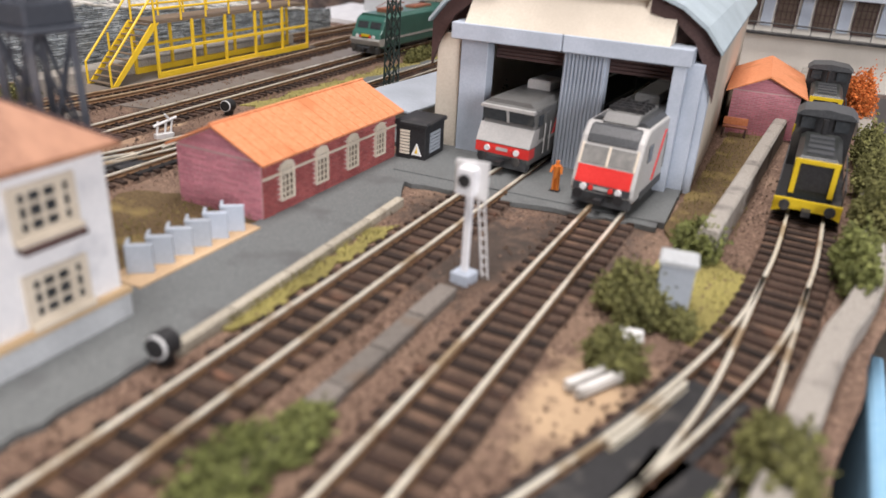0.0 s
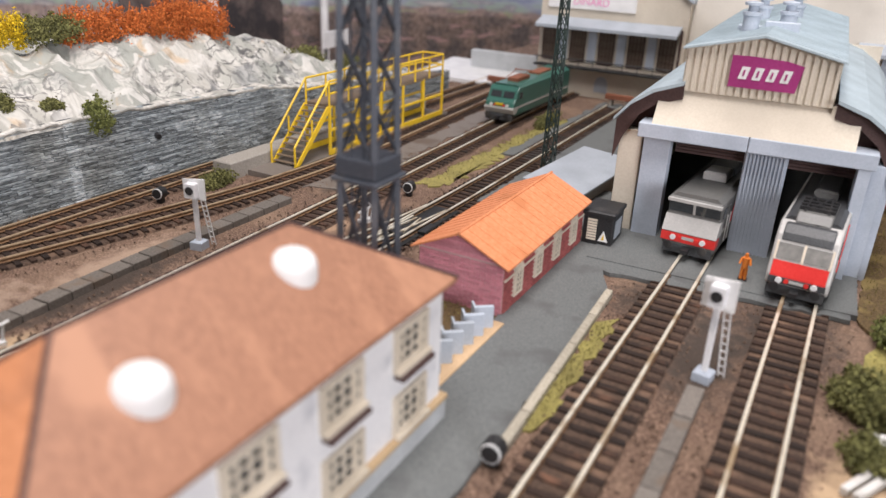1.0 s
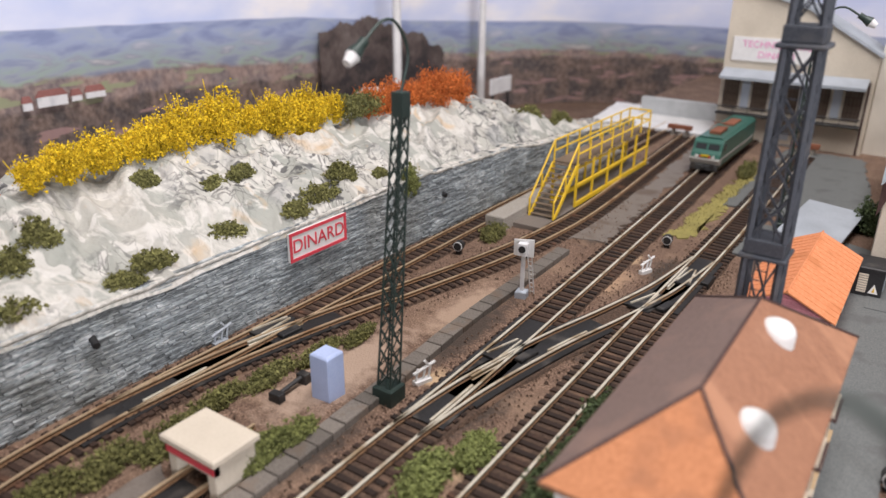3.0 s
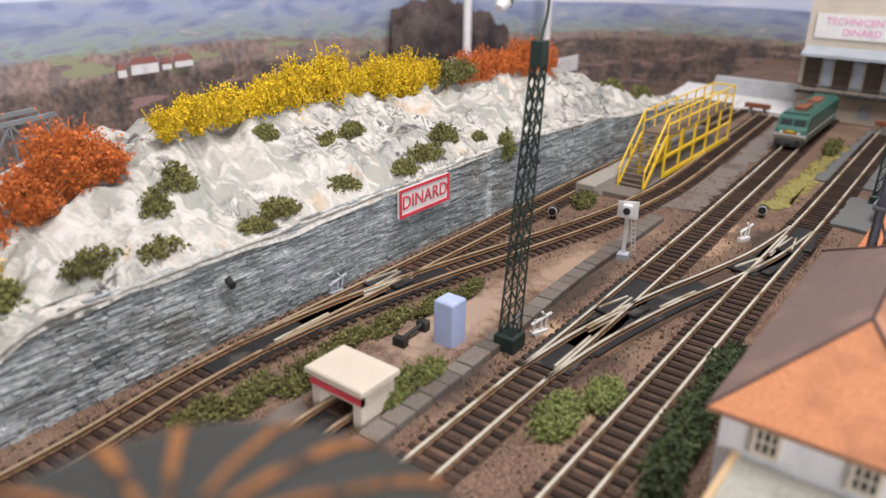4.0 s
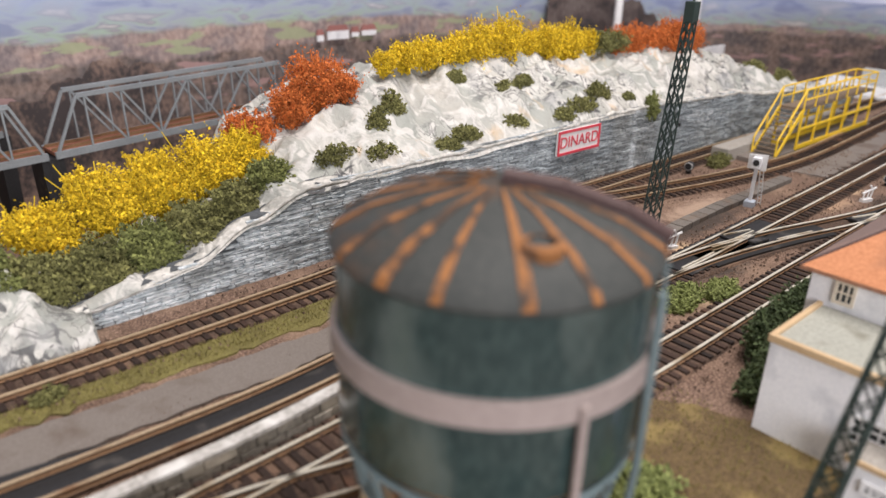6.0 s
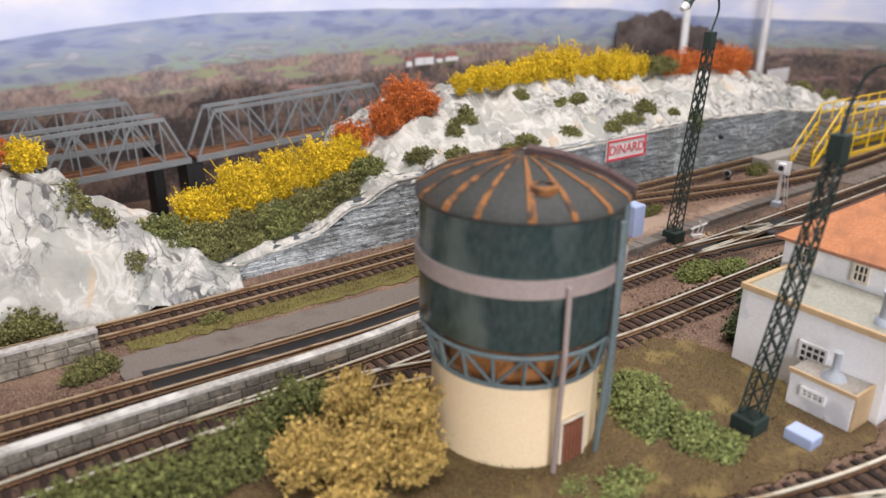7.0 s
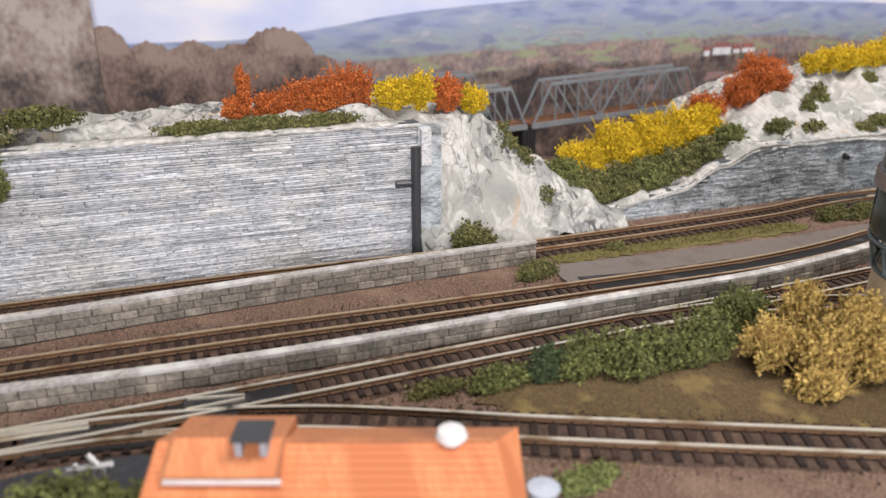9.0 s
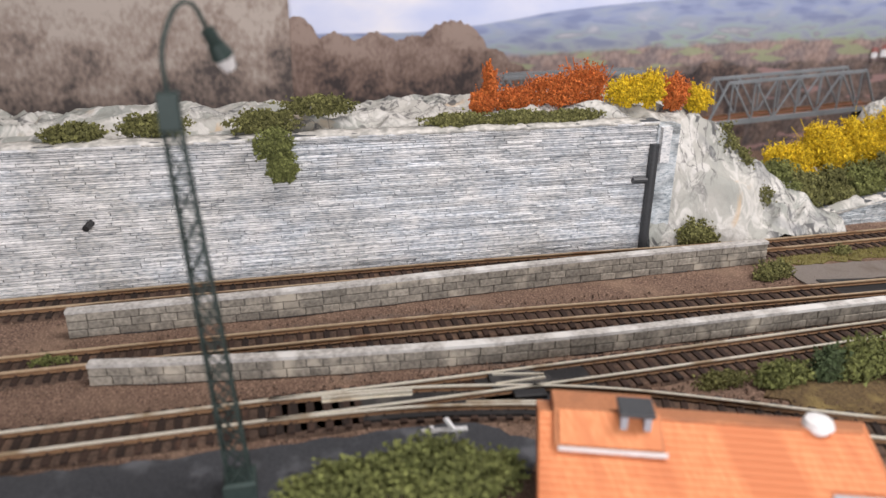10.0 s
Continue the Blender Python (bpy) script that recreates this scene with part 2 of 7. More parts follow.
def rock_material():
    """Painted plaster: grey-green washes, white dry-brushed ridges, black flecks and ochre runs in places."""
    m, nt, b = nodes_of("painted_plaster_rock", 0.88)
    p = position(nt)

    def warped(scale, detail, distortion, stretch):
        t = tex(nt, "Noise", scale, detail, position(nt, *stretch))
        t.inputs["Distortion"].default_value = distortion
        return t.outputs[0]
    big, fine = warped(10, 3, 0.3, (1, 1, 1)), tex(nt, "Noise", 330, 6, p).outputs[0]
    folds = warped(30, 7, 0.7, (0.8, 1.1, 0.9))
    region = warped(9, 3, 0.2, (1.3, 0.9, 1))
    col = ramp(nt, big, [(0.36, (0.47, 0.455, 0.415)), (0.47, (0.37, 0.375, 0.34)), (0.56, (0.315, 0.33, 0.30)), (0.68, (0.42, 0.41, 0.37))])
    col = mix(nt, ramp(nt, fine, [(0.3, (0.22, 0.22, 0.22)), (0.55, (0, 0, 0))]), col, (0.36, 0.355, 0.33))
    col = mix(nt, ramp(nt, folds, [(0.49, (0, 0, 0)), (0.53, (0.8, 0.8, 0.8)), (0.57, (0.15, 0.15, 0.15)), (0.61, (0.9, 0.9, 0.9)), (0.66, (0.35, 0.35, 0.35)), (0.72, (0.95, 0.95, 0.95))]), col, (0.60, 0.582, 0.54))
    chalk = warped(62, 8, 0.9, (0.9, 1.1, 0.7))
    col = mix(nt, ramp(nt, chalk, [(0.53, (0, 0, 0)), (0.58, (0.8, 0.8, 0.8))]), col, (0.62, 0.605, 0.57))
    ochre = warped(27, 7, 1.2, (0.9, 1.1, 0.9))
    col = mix(nt, ramp(nt, ochre, [(0.63, (0, 0, 0)), (0.71, (0.6, 0.6, 0.6))]), col, (0.54, 0.38, 0.22))
    some = ramp(nt, region, [(0.45, (0.08, 0.08, 0.08)), (0.55, (1, 1, 1))])
    cracks = ramp(nt, warped(44, 9, 1.3, (0.8, 1.2, 0.8)), [(0.478, (0, 0, 0)), (0.494, (0.9, 0.9, 0.9)), (0.508, (0.9, 0.9, 0.9)), (0.524, (0, 0, 0))])
    col = mix(nt, mix(nt, 1.0, some, cracks, "MULTIPLY"), col, (0.16, 0.155, 0.15))
    flecks = ramp(nt, warped(85, 8, 1.1, (1.1, 0.9, 0.7)), [(0.55, (0, 0, 0)), (0.61, (0.9, 0.9, 0.9))])
    col = mix(nt, mix(nt, 1.0, some, flecks, "MULTIPLY"), col, (0.075, 0.075, 0.078))
    grey = ramp(nt, warped(26, 6, 0.6, (1, 1, 1.2)), [(0.56, (0, 0, 0)), (0.66, (0.6, 0.6, 0.6))])
    col = mix(nt, mix(nt, 1.0, some, grey, "MULTIPLY"), col, (0.27, 0.275, 0.275))
    nt.links.new(col, b.inputs["Base Color"])
    both = nt.nodes.new("ShaderNodeMath")
    both.operation = "MULTIPLY_ADD"
    nt.links.new(chalk, both.inputs[0])
    both.inputs[1].default_value = 0.4
    nt.links.new(folds, both.inputs[2])
    bump(nt, b, both.outputs[0], 0.8, 0.0075)
    return m


ROCK = rock_material()
PLASTER = mat("rough_white_plaster", (0.40, 0.39, 0.355), (0.72, 0.695, 0.645), 240, 95, 0.9, relief=0.8, dist=0.002, c3=(0.36, 0.355, 0.325), wear=0.55)


def backdrop_material():
    """Printed landscape: sky, a long blue hill, fields and bare brown woods."""
    m, nt, b = nodes_of("printed_landscape", 0.75)
    p = position(nt)
    sep = nt.nodes.new("ShaderNodeSeparateXYZ")
    nt.links.new(p, sep.inputs[0])
    along = nt.nodes.new("ShaderNodeMapRange")
    along.inputs[1].default_value, along.inputs[2].default_value = -1.3, 1.5
    nt.links.new(sep.outputs[1], along.inputs[0])

    def math2(op, a, c):
        n = nt.nodes.new("ShaderNodeMath")
        n.operation = op
        for k, v in enumerate((a, c)):
            if isinstance(v, float):
                n.inputs[k].default_value = v
            else:
                nt.links.new(v, n.inputs[k])
        return n.outputs[0]

    def line(stops):
        """Height of a drawn line by the place along the sheet."""
        return math2("MULTIPLY", ramp(nt, along.outputs[0], [((y + 1.3) / 2.8, (z * 5,) * 3) for y, z in stops]), 0.2)

    def above(edge, soft, scale, amp, detail, stretch=(1, 1, 1)):
        t = tex(nt, "Noise", scale, detail, position(nt, *stretch))
        mr = nt.nodes.new("ShaderNodeMapRange")
        mr.inputs[1].default_value, mr.inputs[2].default_value = -soft, soft
        shaken = math2("MULTIPLY_ADD", t.outputs[0], amp)
        shaken.node.inputs[2].default_value = -amp / 2
        nt.links.new(math2("SUBTRACT", math2("ADD", sep.outputs[2], shaken), edge), mr.inputs[0])
        return mr.outputs[0]

    crest = line([(-1.3, .10), (-.35, .107), (-.268, .115), (-.176, .130), (-.05, .143), (.07, .149), (.3, .147), (.55, .140), (.75, .134), (.95, .117), (1.2, .100), (1.5, .090)])
    foot = line([(-1.3, .07), (-.133, .079), (.05, .087), (.23, .092), (.54, .087), (.8, .066), (1.2, .042), (1.5, .034)])
    cloud = tex(nt, "Noise", 4.6, 7, position(nt, 1, 1, 2.2))
    sky = ramp(nt, cloud.outputs[0], [(0.36, (0.56, 0.64, 0.90)), (0.52, (0.74, 0.78, 0.94)), (0.62, (0.90, 0.89, 0.93))])
    patch = tex(nt, "Noise", 17, 9, position(nt, 1, 1, 3.6))
    patch.inputs["Distortion"].default_value = 0.35
    high = ramp(nt, patch.outputs[0], [(0.36, (0.24, 0.29, 0.47)), (0.50, (0.335, 0.39, 0.57)), (0.60, (0.37, 0.43, 0.55)), (0.70, (0.46, 0.49, 0.60))])
    low = ramp(nt, patch.outputs[0], [(0.36, (0.23, 0.26, 0.35)), (0.46, (0.33, 0.36, 0.40)), (0.54, (0.33, 0.42, 0.34)), (0.60, (0.27, 0.26, 0.29)), (0.70, (0.52, 0.50, 0.47))])
    middle = math2("MULTIPLY_ADD", math2("ADD", crest, foot), 0.5)
    middle.node.inputs[2].default_value = -0.006
    hills = mix(nt, above(middle, 0.02, 8, 0.02, 3), low, high)
    leaf = tex(nt, "Noise", 170, 8, position(nt, 1, 1, 0.8))
    clump = tex(nt, "Noise", 30, 6, position(nt, 1, 1, 1.3))
    tone = ramp(nt, clump.outputs[0], [(0.38, (0, 0, 0)), (0.60, (1, 1, 1))])
    far_woods = mix(nt, tone, ramp(nt, leaf.outputs[0], [(0.35, (0.17, 0.14, 0.145)), (0.65, (0.30, 0.245, 0.235))]), ramp(nt, leaf.outputs[0], [(0.35, (0.27, 0.195, 0.175)), (0.65, (0.45, 0.335, 0.29))]))
    acre = tex(nt, "Noise", 15, 4, position(nt, 1, 1, 5))
    far_woods = mix(nt, ramp(nt, acre.outputs[0], [(0.56, (0, 0, 0)), (0.60, (0.85, 0.85, 0.85))]), far_woods, (0.33, 0.36, 0.22))
    near_woods = mix(nt, tone, ramp(nt, leaf.outputs[0], [(0.35, (0.060, 0.052, 0.052)), (0.65, (0.15, 0.125, 0.12))]), ramp(nt, leaf.outputs[0], [(0.35, (0.14, 0.10, 0.085)), (0.65, (0.29, 0.215, 0.18))]))
    near_woods = mix(nt, ramp(nt, acre.outputs[0], [(0.60, (0, 0, 0)), (0.63, (0.8, 0.8, 0.8))]), near_woods, (0.42, 0.27, 0.26))
    half = math2("MULTIPLY", foot, 0.66)
    col = mix(nt, above(half, 0.003, 26, 0.03, 7), near_woods, far_woods)
    col = mix(nt, above(foot, 0.003, 22, 0.022, 7, (1, 1, 0.4)), col, hills)
    col = mix(nt, above(crest, 0.0012, 12, 0.004, 4, (1, 1, 0.1)), col, sky)
    nt.links.new(col, b.inputs["Base Color"])
    return m


BACKDROP = backdrop_material()


# ---- mesh helpers ----
class Build:
    """Collects boxes, prisms, tubes and sweeps into one mesh."""

    def __init__(self):
        self.v, self.f, self.mi = [], [], []

    def add(self, verts, faces, mi=0):
        o = len(self.v)
        self.v += [tuple(p) for p in verts]
        self.f += [tuple(i + o for i in q) for q in faces]
        self.mi += [mi] * len(faces)
        return self

    def box(self, x0, y0, z0, x1, y1, z1, mi=0, m=None):
        vs = [Vector(p) for p in ((x0, y0, z0), (x1, y0, z0), (x1, y1, z0), (x0, y1, z0), (x0, y0, z1), (x1, y0, z1), (x1, y1, z1), (x0, y1, z1))]
        if m:
            vs = [m @ p for p in vs]
        return self.add(vs, [(0, 3, 2, 1), (4, 5, 6, 7), (0, 1, 5, 4), (1, 2, 6, 5), (2, 3, 7, 6), (3, 0, 4, 7)], mi)

    def chamfer(self, x0, y0, z0, x1, y1, z1, c, mi=0, m=None):
        """A box whose upper edges are cut by c."""
        vs = [Vector(p) for p in ((x0, y0, z0), (x1, y0, z0), (x1, y1, z0), (x0, y1, z0), (x0, y0, z1 - c), (x1, y0, z1 - c), (x1, y1, z1 - c), (x0, y1, z1 - c),
                                  (x0 + c, y0 + c, z1), (x1 - c, y0 + c, z1), (x1 - c, y1 - c, z1), (x0 + c, y1 - c, z1))]
        if m:
            vs = [m @ p for p in vs]
        return self.add(vs, [(0, 3, 2, 1), (8, 9, 10, 11), (0, 1, 5, 4), (1, 2, 6, 5), (2, 3, 7, 6), (3, 0, 4, 7), (4, 5, 9, 8), (5, 6, 10, 9), (6, 7, 11, 10), (7, 4, 8, 11)], mi)

    def prism(self, poly, a, b, axis="y", mi=0, m=None):
        """Extrudes a 2D outline (of x,z for y; y,z for x; x,y for z) from a to b."""
        put = {"y": lambda p, t: (p[0], t, p[1]), "x": lambda p, t: (t, p[0], p[1]), "z": lambda p, t: (p[0], p[1], t)}[axis]
        n = len(poly)
        vs = [Vector(put(p, a)) for p in poly] + [Vector(put(p, b)) for p in poly]
        if m:
            vs = [m @ p for p in vs]
        return self.add(vs, [tuple(range(n))[::-1], tuple(range(n, 2 * n))] + [(i, (i + 1) % n, (i + 1) % n + n, i + n) for i in range(n)], mi)

    def rod(self, a, b, r, n=6, r2=None, mi=0):
        a, b = Vector(a), Vector(b)
        d = b - a
        q = d.to_track_quat("Z", "Y")
        r2 = r if r2 is None else r2
        ring = [(math.cos(2 * math.pi * (k + 0.5) / n), math.sin(2 * math.pi * (k + 0.5) / n)) for k in range(n)]
        vs = [a + q @ Vector((c * r, s * r, 0)) for c, s in ring] + [b + q @ Vector((c * r2, s * r2, 0)) for c, s in ring]
        return self.add(vs, [tuple(range(n))[::-1], tuple(range(n, 2 * n))] + [(i, (i + 1) % n, (i + 1) % n + n, i + n) for i in range(n)], mi)

    def lathe(self, prof, n=24, c=(0, 0, 0), mi=0, close=True):
        """Turns (radius, z) pairs round the upright axis through c."""
        vs, k = [], len(prof)
        for j in range(n):
            a = 2 * math.pi * j / n
            vs += [(c[0] + r * math.cos(a), c[1] + r * math.sin(a), c[2] + z) for r, z in prof]
        fs = [(j * k + i, (j + 1) % n * k + i, (j + 1) % n * k + i + 1, j * k + i + 1) for j in range(n) for i in range(k - 1)]
        return self.add(vs, fs, mi)

    def sweep(self, line, prof, mis=None):
        """Carries a closed outline of (sideways, up) along a polyline."""
        n, k = len(line), len(prof)
        vs = []
        for i, p in enumerate(line):
            d = (Vector(line[min(i + 1, n - 1)]) - Vector(line[max(i - 1, 0)])).normalized()
            s = Vector((d.y, -d.x, 0)).normalized()
            vs += [Vector(p) + s * a + Vector((0, 0, b)) for a, b in prof]
        o = len(self.v)
        self.add(vs, [])
        for i in range(n - 1):
            for j in range(k):
                self.f.append((o + i * k + j, o + (i + 1) * k + j, o + (i + 1) * k + (j + 1) % k, o + i * k + (j + 1) % k))
                self.mi.append(mis[j] if mis else 0)
        self.f += [tuple(o + j for j in range(k)), tuple(o + (n - 1) * k + j for j in range(k))[::-1]]
        self.mi += [0, 0]
        return self

    def tube(self, pts, r, n=7):
        """One bent round bar through the points."""
        pts = [Vector(p) for p in pts]
        o, q = len(self.v), None
        for i, p in enumerate(pts):
            d = (pts[min(i + 1, len(pts) - 1)] - pts[max(i - 1, 0)]).normalized()
            q = d.to_track_quat("Z", "Y") if q is None else (q.to_matrix() @ Vector((0, 0, 1))).rotation_difference(d) @ q
            self.v += [tuple(p + q @ Vector((r * math.cos(2 * math.pi * k / n), r * math.sin(2 * math.pi * k / n), 0))) for k in range(n)]
        m = len(pts)
        self.f += [(o + i * n + k, o + i * n + (k + 1) % n, o + (i + 1) * n + (k + 1) % n, o + (i + 1) * n + k) for i in range(m - 1) for k in range(n)]
        self.f += [tuple(o + k for k in range(n))[::-1], tuple(o + (m - 1) * n + k for k in range(n))]
        self.mi += [0] * ((m - 1) * n + 2)
        return self

    def mesh(self, name, mats, smooth=False):
        me = bpy.data.meshes.new(name)
        me.from_pydata(self.v, [], self.f)
        for q in mats if isinstance(mats, (list, tuple)) else [mats]:
            me.materials.append(q)
        me.polygons.foreach_set("material_index", self.mi)
        bm = bmesh.new()
        bm.from_mesh(me)
        bmesh.ops.recalc_face_normals(bm, faces=bm.faces)
        bm.to_mesh(me)
        bm.free()
        if smooth:
            me.shade_smooth() if smooth is True else me.set_sharp_from_angle(angle=radians(smooth))
        return me


def thing(name, x=0, y=0, z=0, rz=0, label="", category="", group="", kind=""):
    e = new(name)
    e.empty_display_size = 0.01
    e.matrix_basis = pose(x, y, z, 0, 0, rz)
    return tagged(e, label, category, group, kind)


def part(name, b, mats, parent=None, label="", smooth=False, bevel=0.0, kind=""):
    ob = new(name, b.mesh(name, mats, smooth) if isinstance(b, Build) else b)
    ob.parent = parent
    if bevel:
        md = ob.modifiers.new("Bevel", "BEVEL")
        md.width, md.segments, md.limit_method, md.angle_limit = bevel, 2, "ANGLE", radians(40)
    return tagged(ob, label, kind=kind)


def lone(name, b, mats, label, category, kind="", group="", smooth=False, bevel=0.0):
    return tagged(part(name, b, mats, None, "", smooth, bevel), label, category, group, kind)


def curve_points(ctrl, step=0.006):
    """Catmull-Rom through control points, at even steps."""
    c = [Vector(p) for p in ctrl]
    c = [2 * c[0] - c[1]] + c + [2 * c[-1] - c[-2]]
    out = []
    for i in range(1, len(c) - 2):
        n = max(2, int((c[i + 1] - c[i]).length / step))
        for k in range(n):
            t = k / n
            out.append(0.5 * (2 * c[i] + (c[i + 1] - c[i - 1]) * t + (2 * c[i - 1] - 5 * c[i] + 4 * c[i + 1] - c[i + 2]) * t * t + (3 * c[i] - c[i - 1] - 3 * c[i + 1] + c[i + 2]) * t ** 3))
    return out + [c[-2]]


def lerp(table, y):
    if y <= table[0][0]:
        return table[0][1:]
    for a, b in zip(table, table[1:]):
        if y <= b[0]:
            t = (y - a[0]) / (b[0] - a[0])
            t = t * t * (3 - 2 * t)
            return tuple(p + (q - p) * t for p, q in zip(a[1:], b[1:]))
    return table[-1][1:]


# ---- room ----
room = Build()
for q in ((-2.0, -2.0, 1.35, 2.2, 2.4, 1.4),):
    room.box(*q)
lone("ceiling", room, ROOM, "plain pale room ceiling above the layout", "ceiling", "structure")
for nm, q in (("wall_west", (-2.05, -2.0, -0.9, -2.0, 2.4, 1.35)), ("wall_east", (2.2, -2.0, -0.9, 2.25, 2.4, 1.35)), ("wall_south", (-2.0, -2.05, -0.9, 2.2, -2.0, 1.35)), ("wall_north", (-2.0, 2.4, -0.9, 2.2, 2.45, 1.35))):
    lone(nm, Build().box(*q), ROOM, "plain pale painted room wall", "wall", "structure")
lone("floor", Build().box(-2.0, -2.0, -0.95, 2.2, 2.4, -0.9), CONCRETE, "plain room floor below the layout", "floor", "structure")

# ---- printed backdrop: along the back and across the far end ----
b = Build()
line = curve_points([(-1.0, -1.3, 0), (-1.0, 0.0, 0), (-1.0, 1.0, 0), (-0.93, 1.3, 0), (-0.75, 1.45, 0), (-0.4, 1.5, 0), (0.4, 1.5, 0)], 0.05)
b.sweep(line, [(-0.002, -0.10), (-0.002, 0.42), (0.002, 0.42), (0.002, -0.10)])
lone("backdrop", b, BACKDROP, "printed landscape backdrop with hills, woods and sky", "backdrop", "structure", smooth=30)

# ---- baseboard and ground ----
b = Build()
NX, NY = 150, 240
gy = [-1.0 + 2.5 * j / NY for j in range(NY + 1)]
vs = []
for y in gy:
    edge = lerp([(0.20, .012), (0.33, .024), (0.40, .034), (0.48, .048)], y)[0]
    for i in range(NX + 1):
        x = -1.0 + (1.0 + edge) * i / NX
        z = 0.0012 * noise.noise((x * 45, y * 45, 0)) - 0.0012
        z -= 0.006 * max(0, 1 - ((x + 0.275) ** 2 + (y + 0.062) ** 2) / 0.0042)
        if x < -0.60:
            z -= 0.07 * min(1, (-0.60 - x) / 0.08)
        vs.append((x, y, z))
b.add(vs, [(j * (NX + 1) + i, j * (NX + 1) + i + 1, (j + 1) * (NX + 1) + i + 1, (j + 1) * (NX + 1) + i) for j in range(NY) for i in range(NX)])
lone("ground", b, BALLAST, "brown ballasted ground of the model layout", "ground", "structure", smooth=True)
lone("baseboard", Build().box(-1.02, -1.0, -0.14, 0.010, 1.5, -0.09), DUCT, "dark wooden baseboard under the layout", "baseboard", "structure")

# ---- rock hillside above the retaining walls ----
HILL = [(-0.95, .094, .0945, .092, .08), (-0.58, .094, .096, .095, .08), (-0.40, .094, .096, .094, .08), (-0.30, .094, .097, .098, .085), (-.275, .08, .094, .098, .085), (-.24, .05, .089, .086, .07), (-.207, .04, .073, .074, .05), (-.179, .028, .05, .052, .03),
        (-.157, .022, .035, .04, .005), (-.117, .012, .02, .012, -.02), (-.08, .016, .02, .004, -.03), (-.05, .021, .024, .015, -.02), (-.01, .039, .042, .035, 0.0),
        (.03, .052, .056, .055, .03), (.05, .053, .06, .075, .058), (.113, .053, .066, .092, .086), (.182, .051, .07, .097, .094), (.27, .054, .074, .099, .095), (.382, .057, .075, .092, .09),
        (.527, .053, .07, .090, .09), (.626, .043, .06, .078, .07), (.72, .038, .045, .05, .04), (.80, .03, .03, .025, .02), (.92, -.01, -.01, -.01, -.01)]


def hill(x, y):
    e, m, r, far = lerp(HILL, y)
    pts = [(-0.76, -0.06), (-0.68, far), (-0.60, r), (-0.548, m), (-0.527, e), (-0.512, e * 0.35), (-0.503, -0.004)]
    for (xa, za), (xb, zb) in zip(pts, pts[1:]):
        if x <= xb:
            t = max(0.0, (x - xa) / (xb - xa))
            return za + (zb - za) * t
    return -0.004


def crag(x, y):
    """Crumpled plaster: broad lumps, slanting sharp-crested folds and small clefts."""
    w = noise.noise((x * 12, y * 12, 9.0)) * 0.8
    n1 = noise.noise((x * 17 + w, y * 15, 1.7))
    n2 = abs(noise.noise((x * 26 + y * 15 + w, y * 21 - x * 9, 5.1)))
    n3 = abs(noise.noise((x * 60 + y * 20 + w, y * 48, 2.2)))
    n4 = noise.noise((x * 150, y * 130, 4.2))
    return 0.007 * n1 + 0.022 * (0.20 - n2) + 0.007 * (0.2 - n3) + 0.0012 * n4


b = Build()
HX, HY = 110, 620
vs = []
for j in range(HY + 1):
    y = -0.95 + 1.87 * j / HY
    inwall = y < -0.285 or -0.11 < y
    for i in range(HX + 1):
        x = -0.76 + (0.235 if inwall else 0.257) * i / HX
        k = min(1.0, max(0.15, (-0.524 - x) / 0.02)) if inwall else 1.0
        vs.append((x, y, hill(x, y) + crag(x, y) * k))
b.add(vs, [(j * (HX + 1) + i, j * (HX + 1) + i + 1, (j + 1) * (HX + 1) + i + 1, (j + 1) * (HX + 1) + i) for j in range(HY) for i in range(HX)])
lone("rock_hillside", b, ROCK, "white and grey painted plaster rock hillside with rusty stains", "rock", "structure", smooth=True)


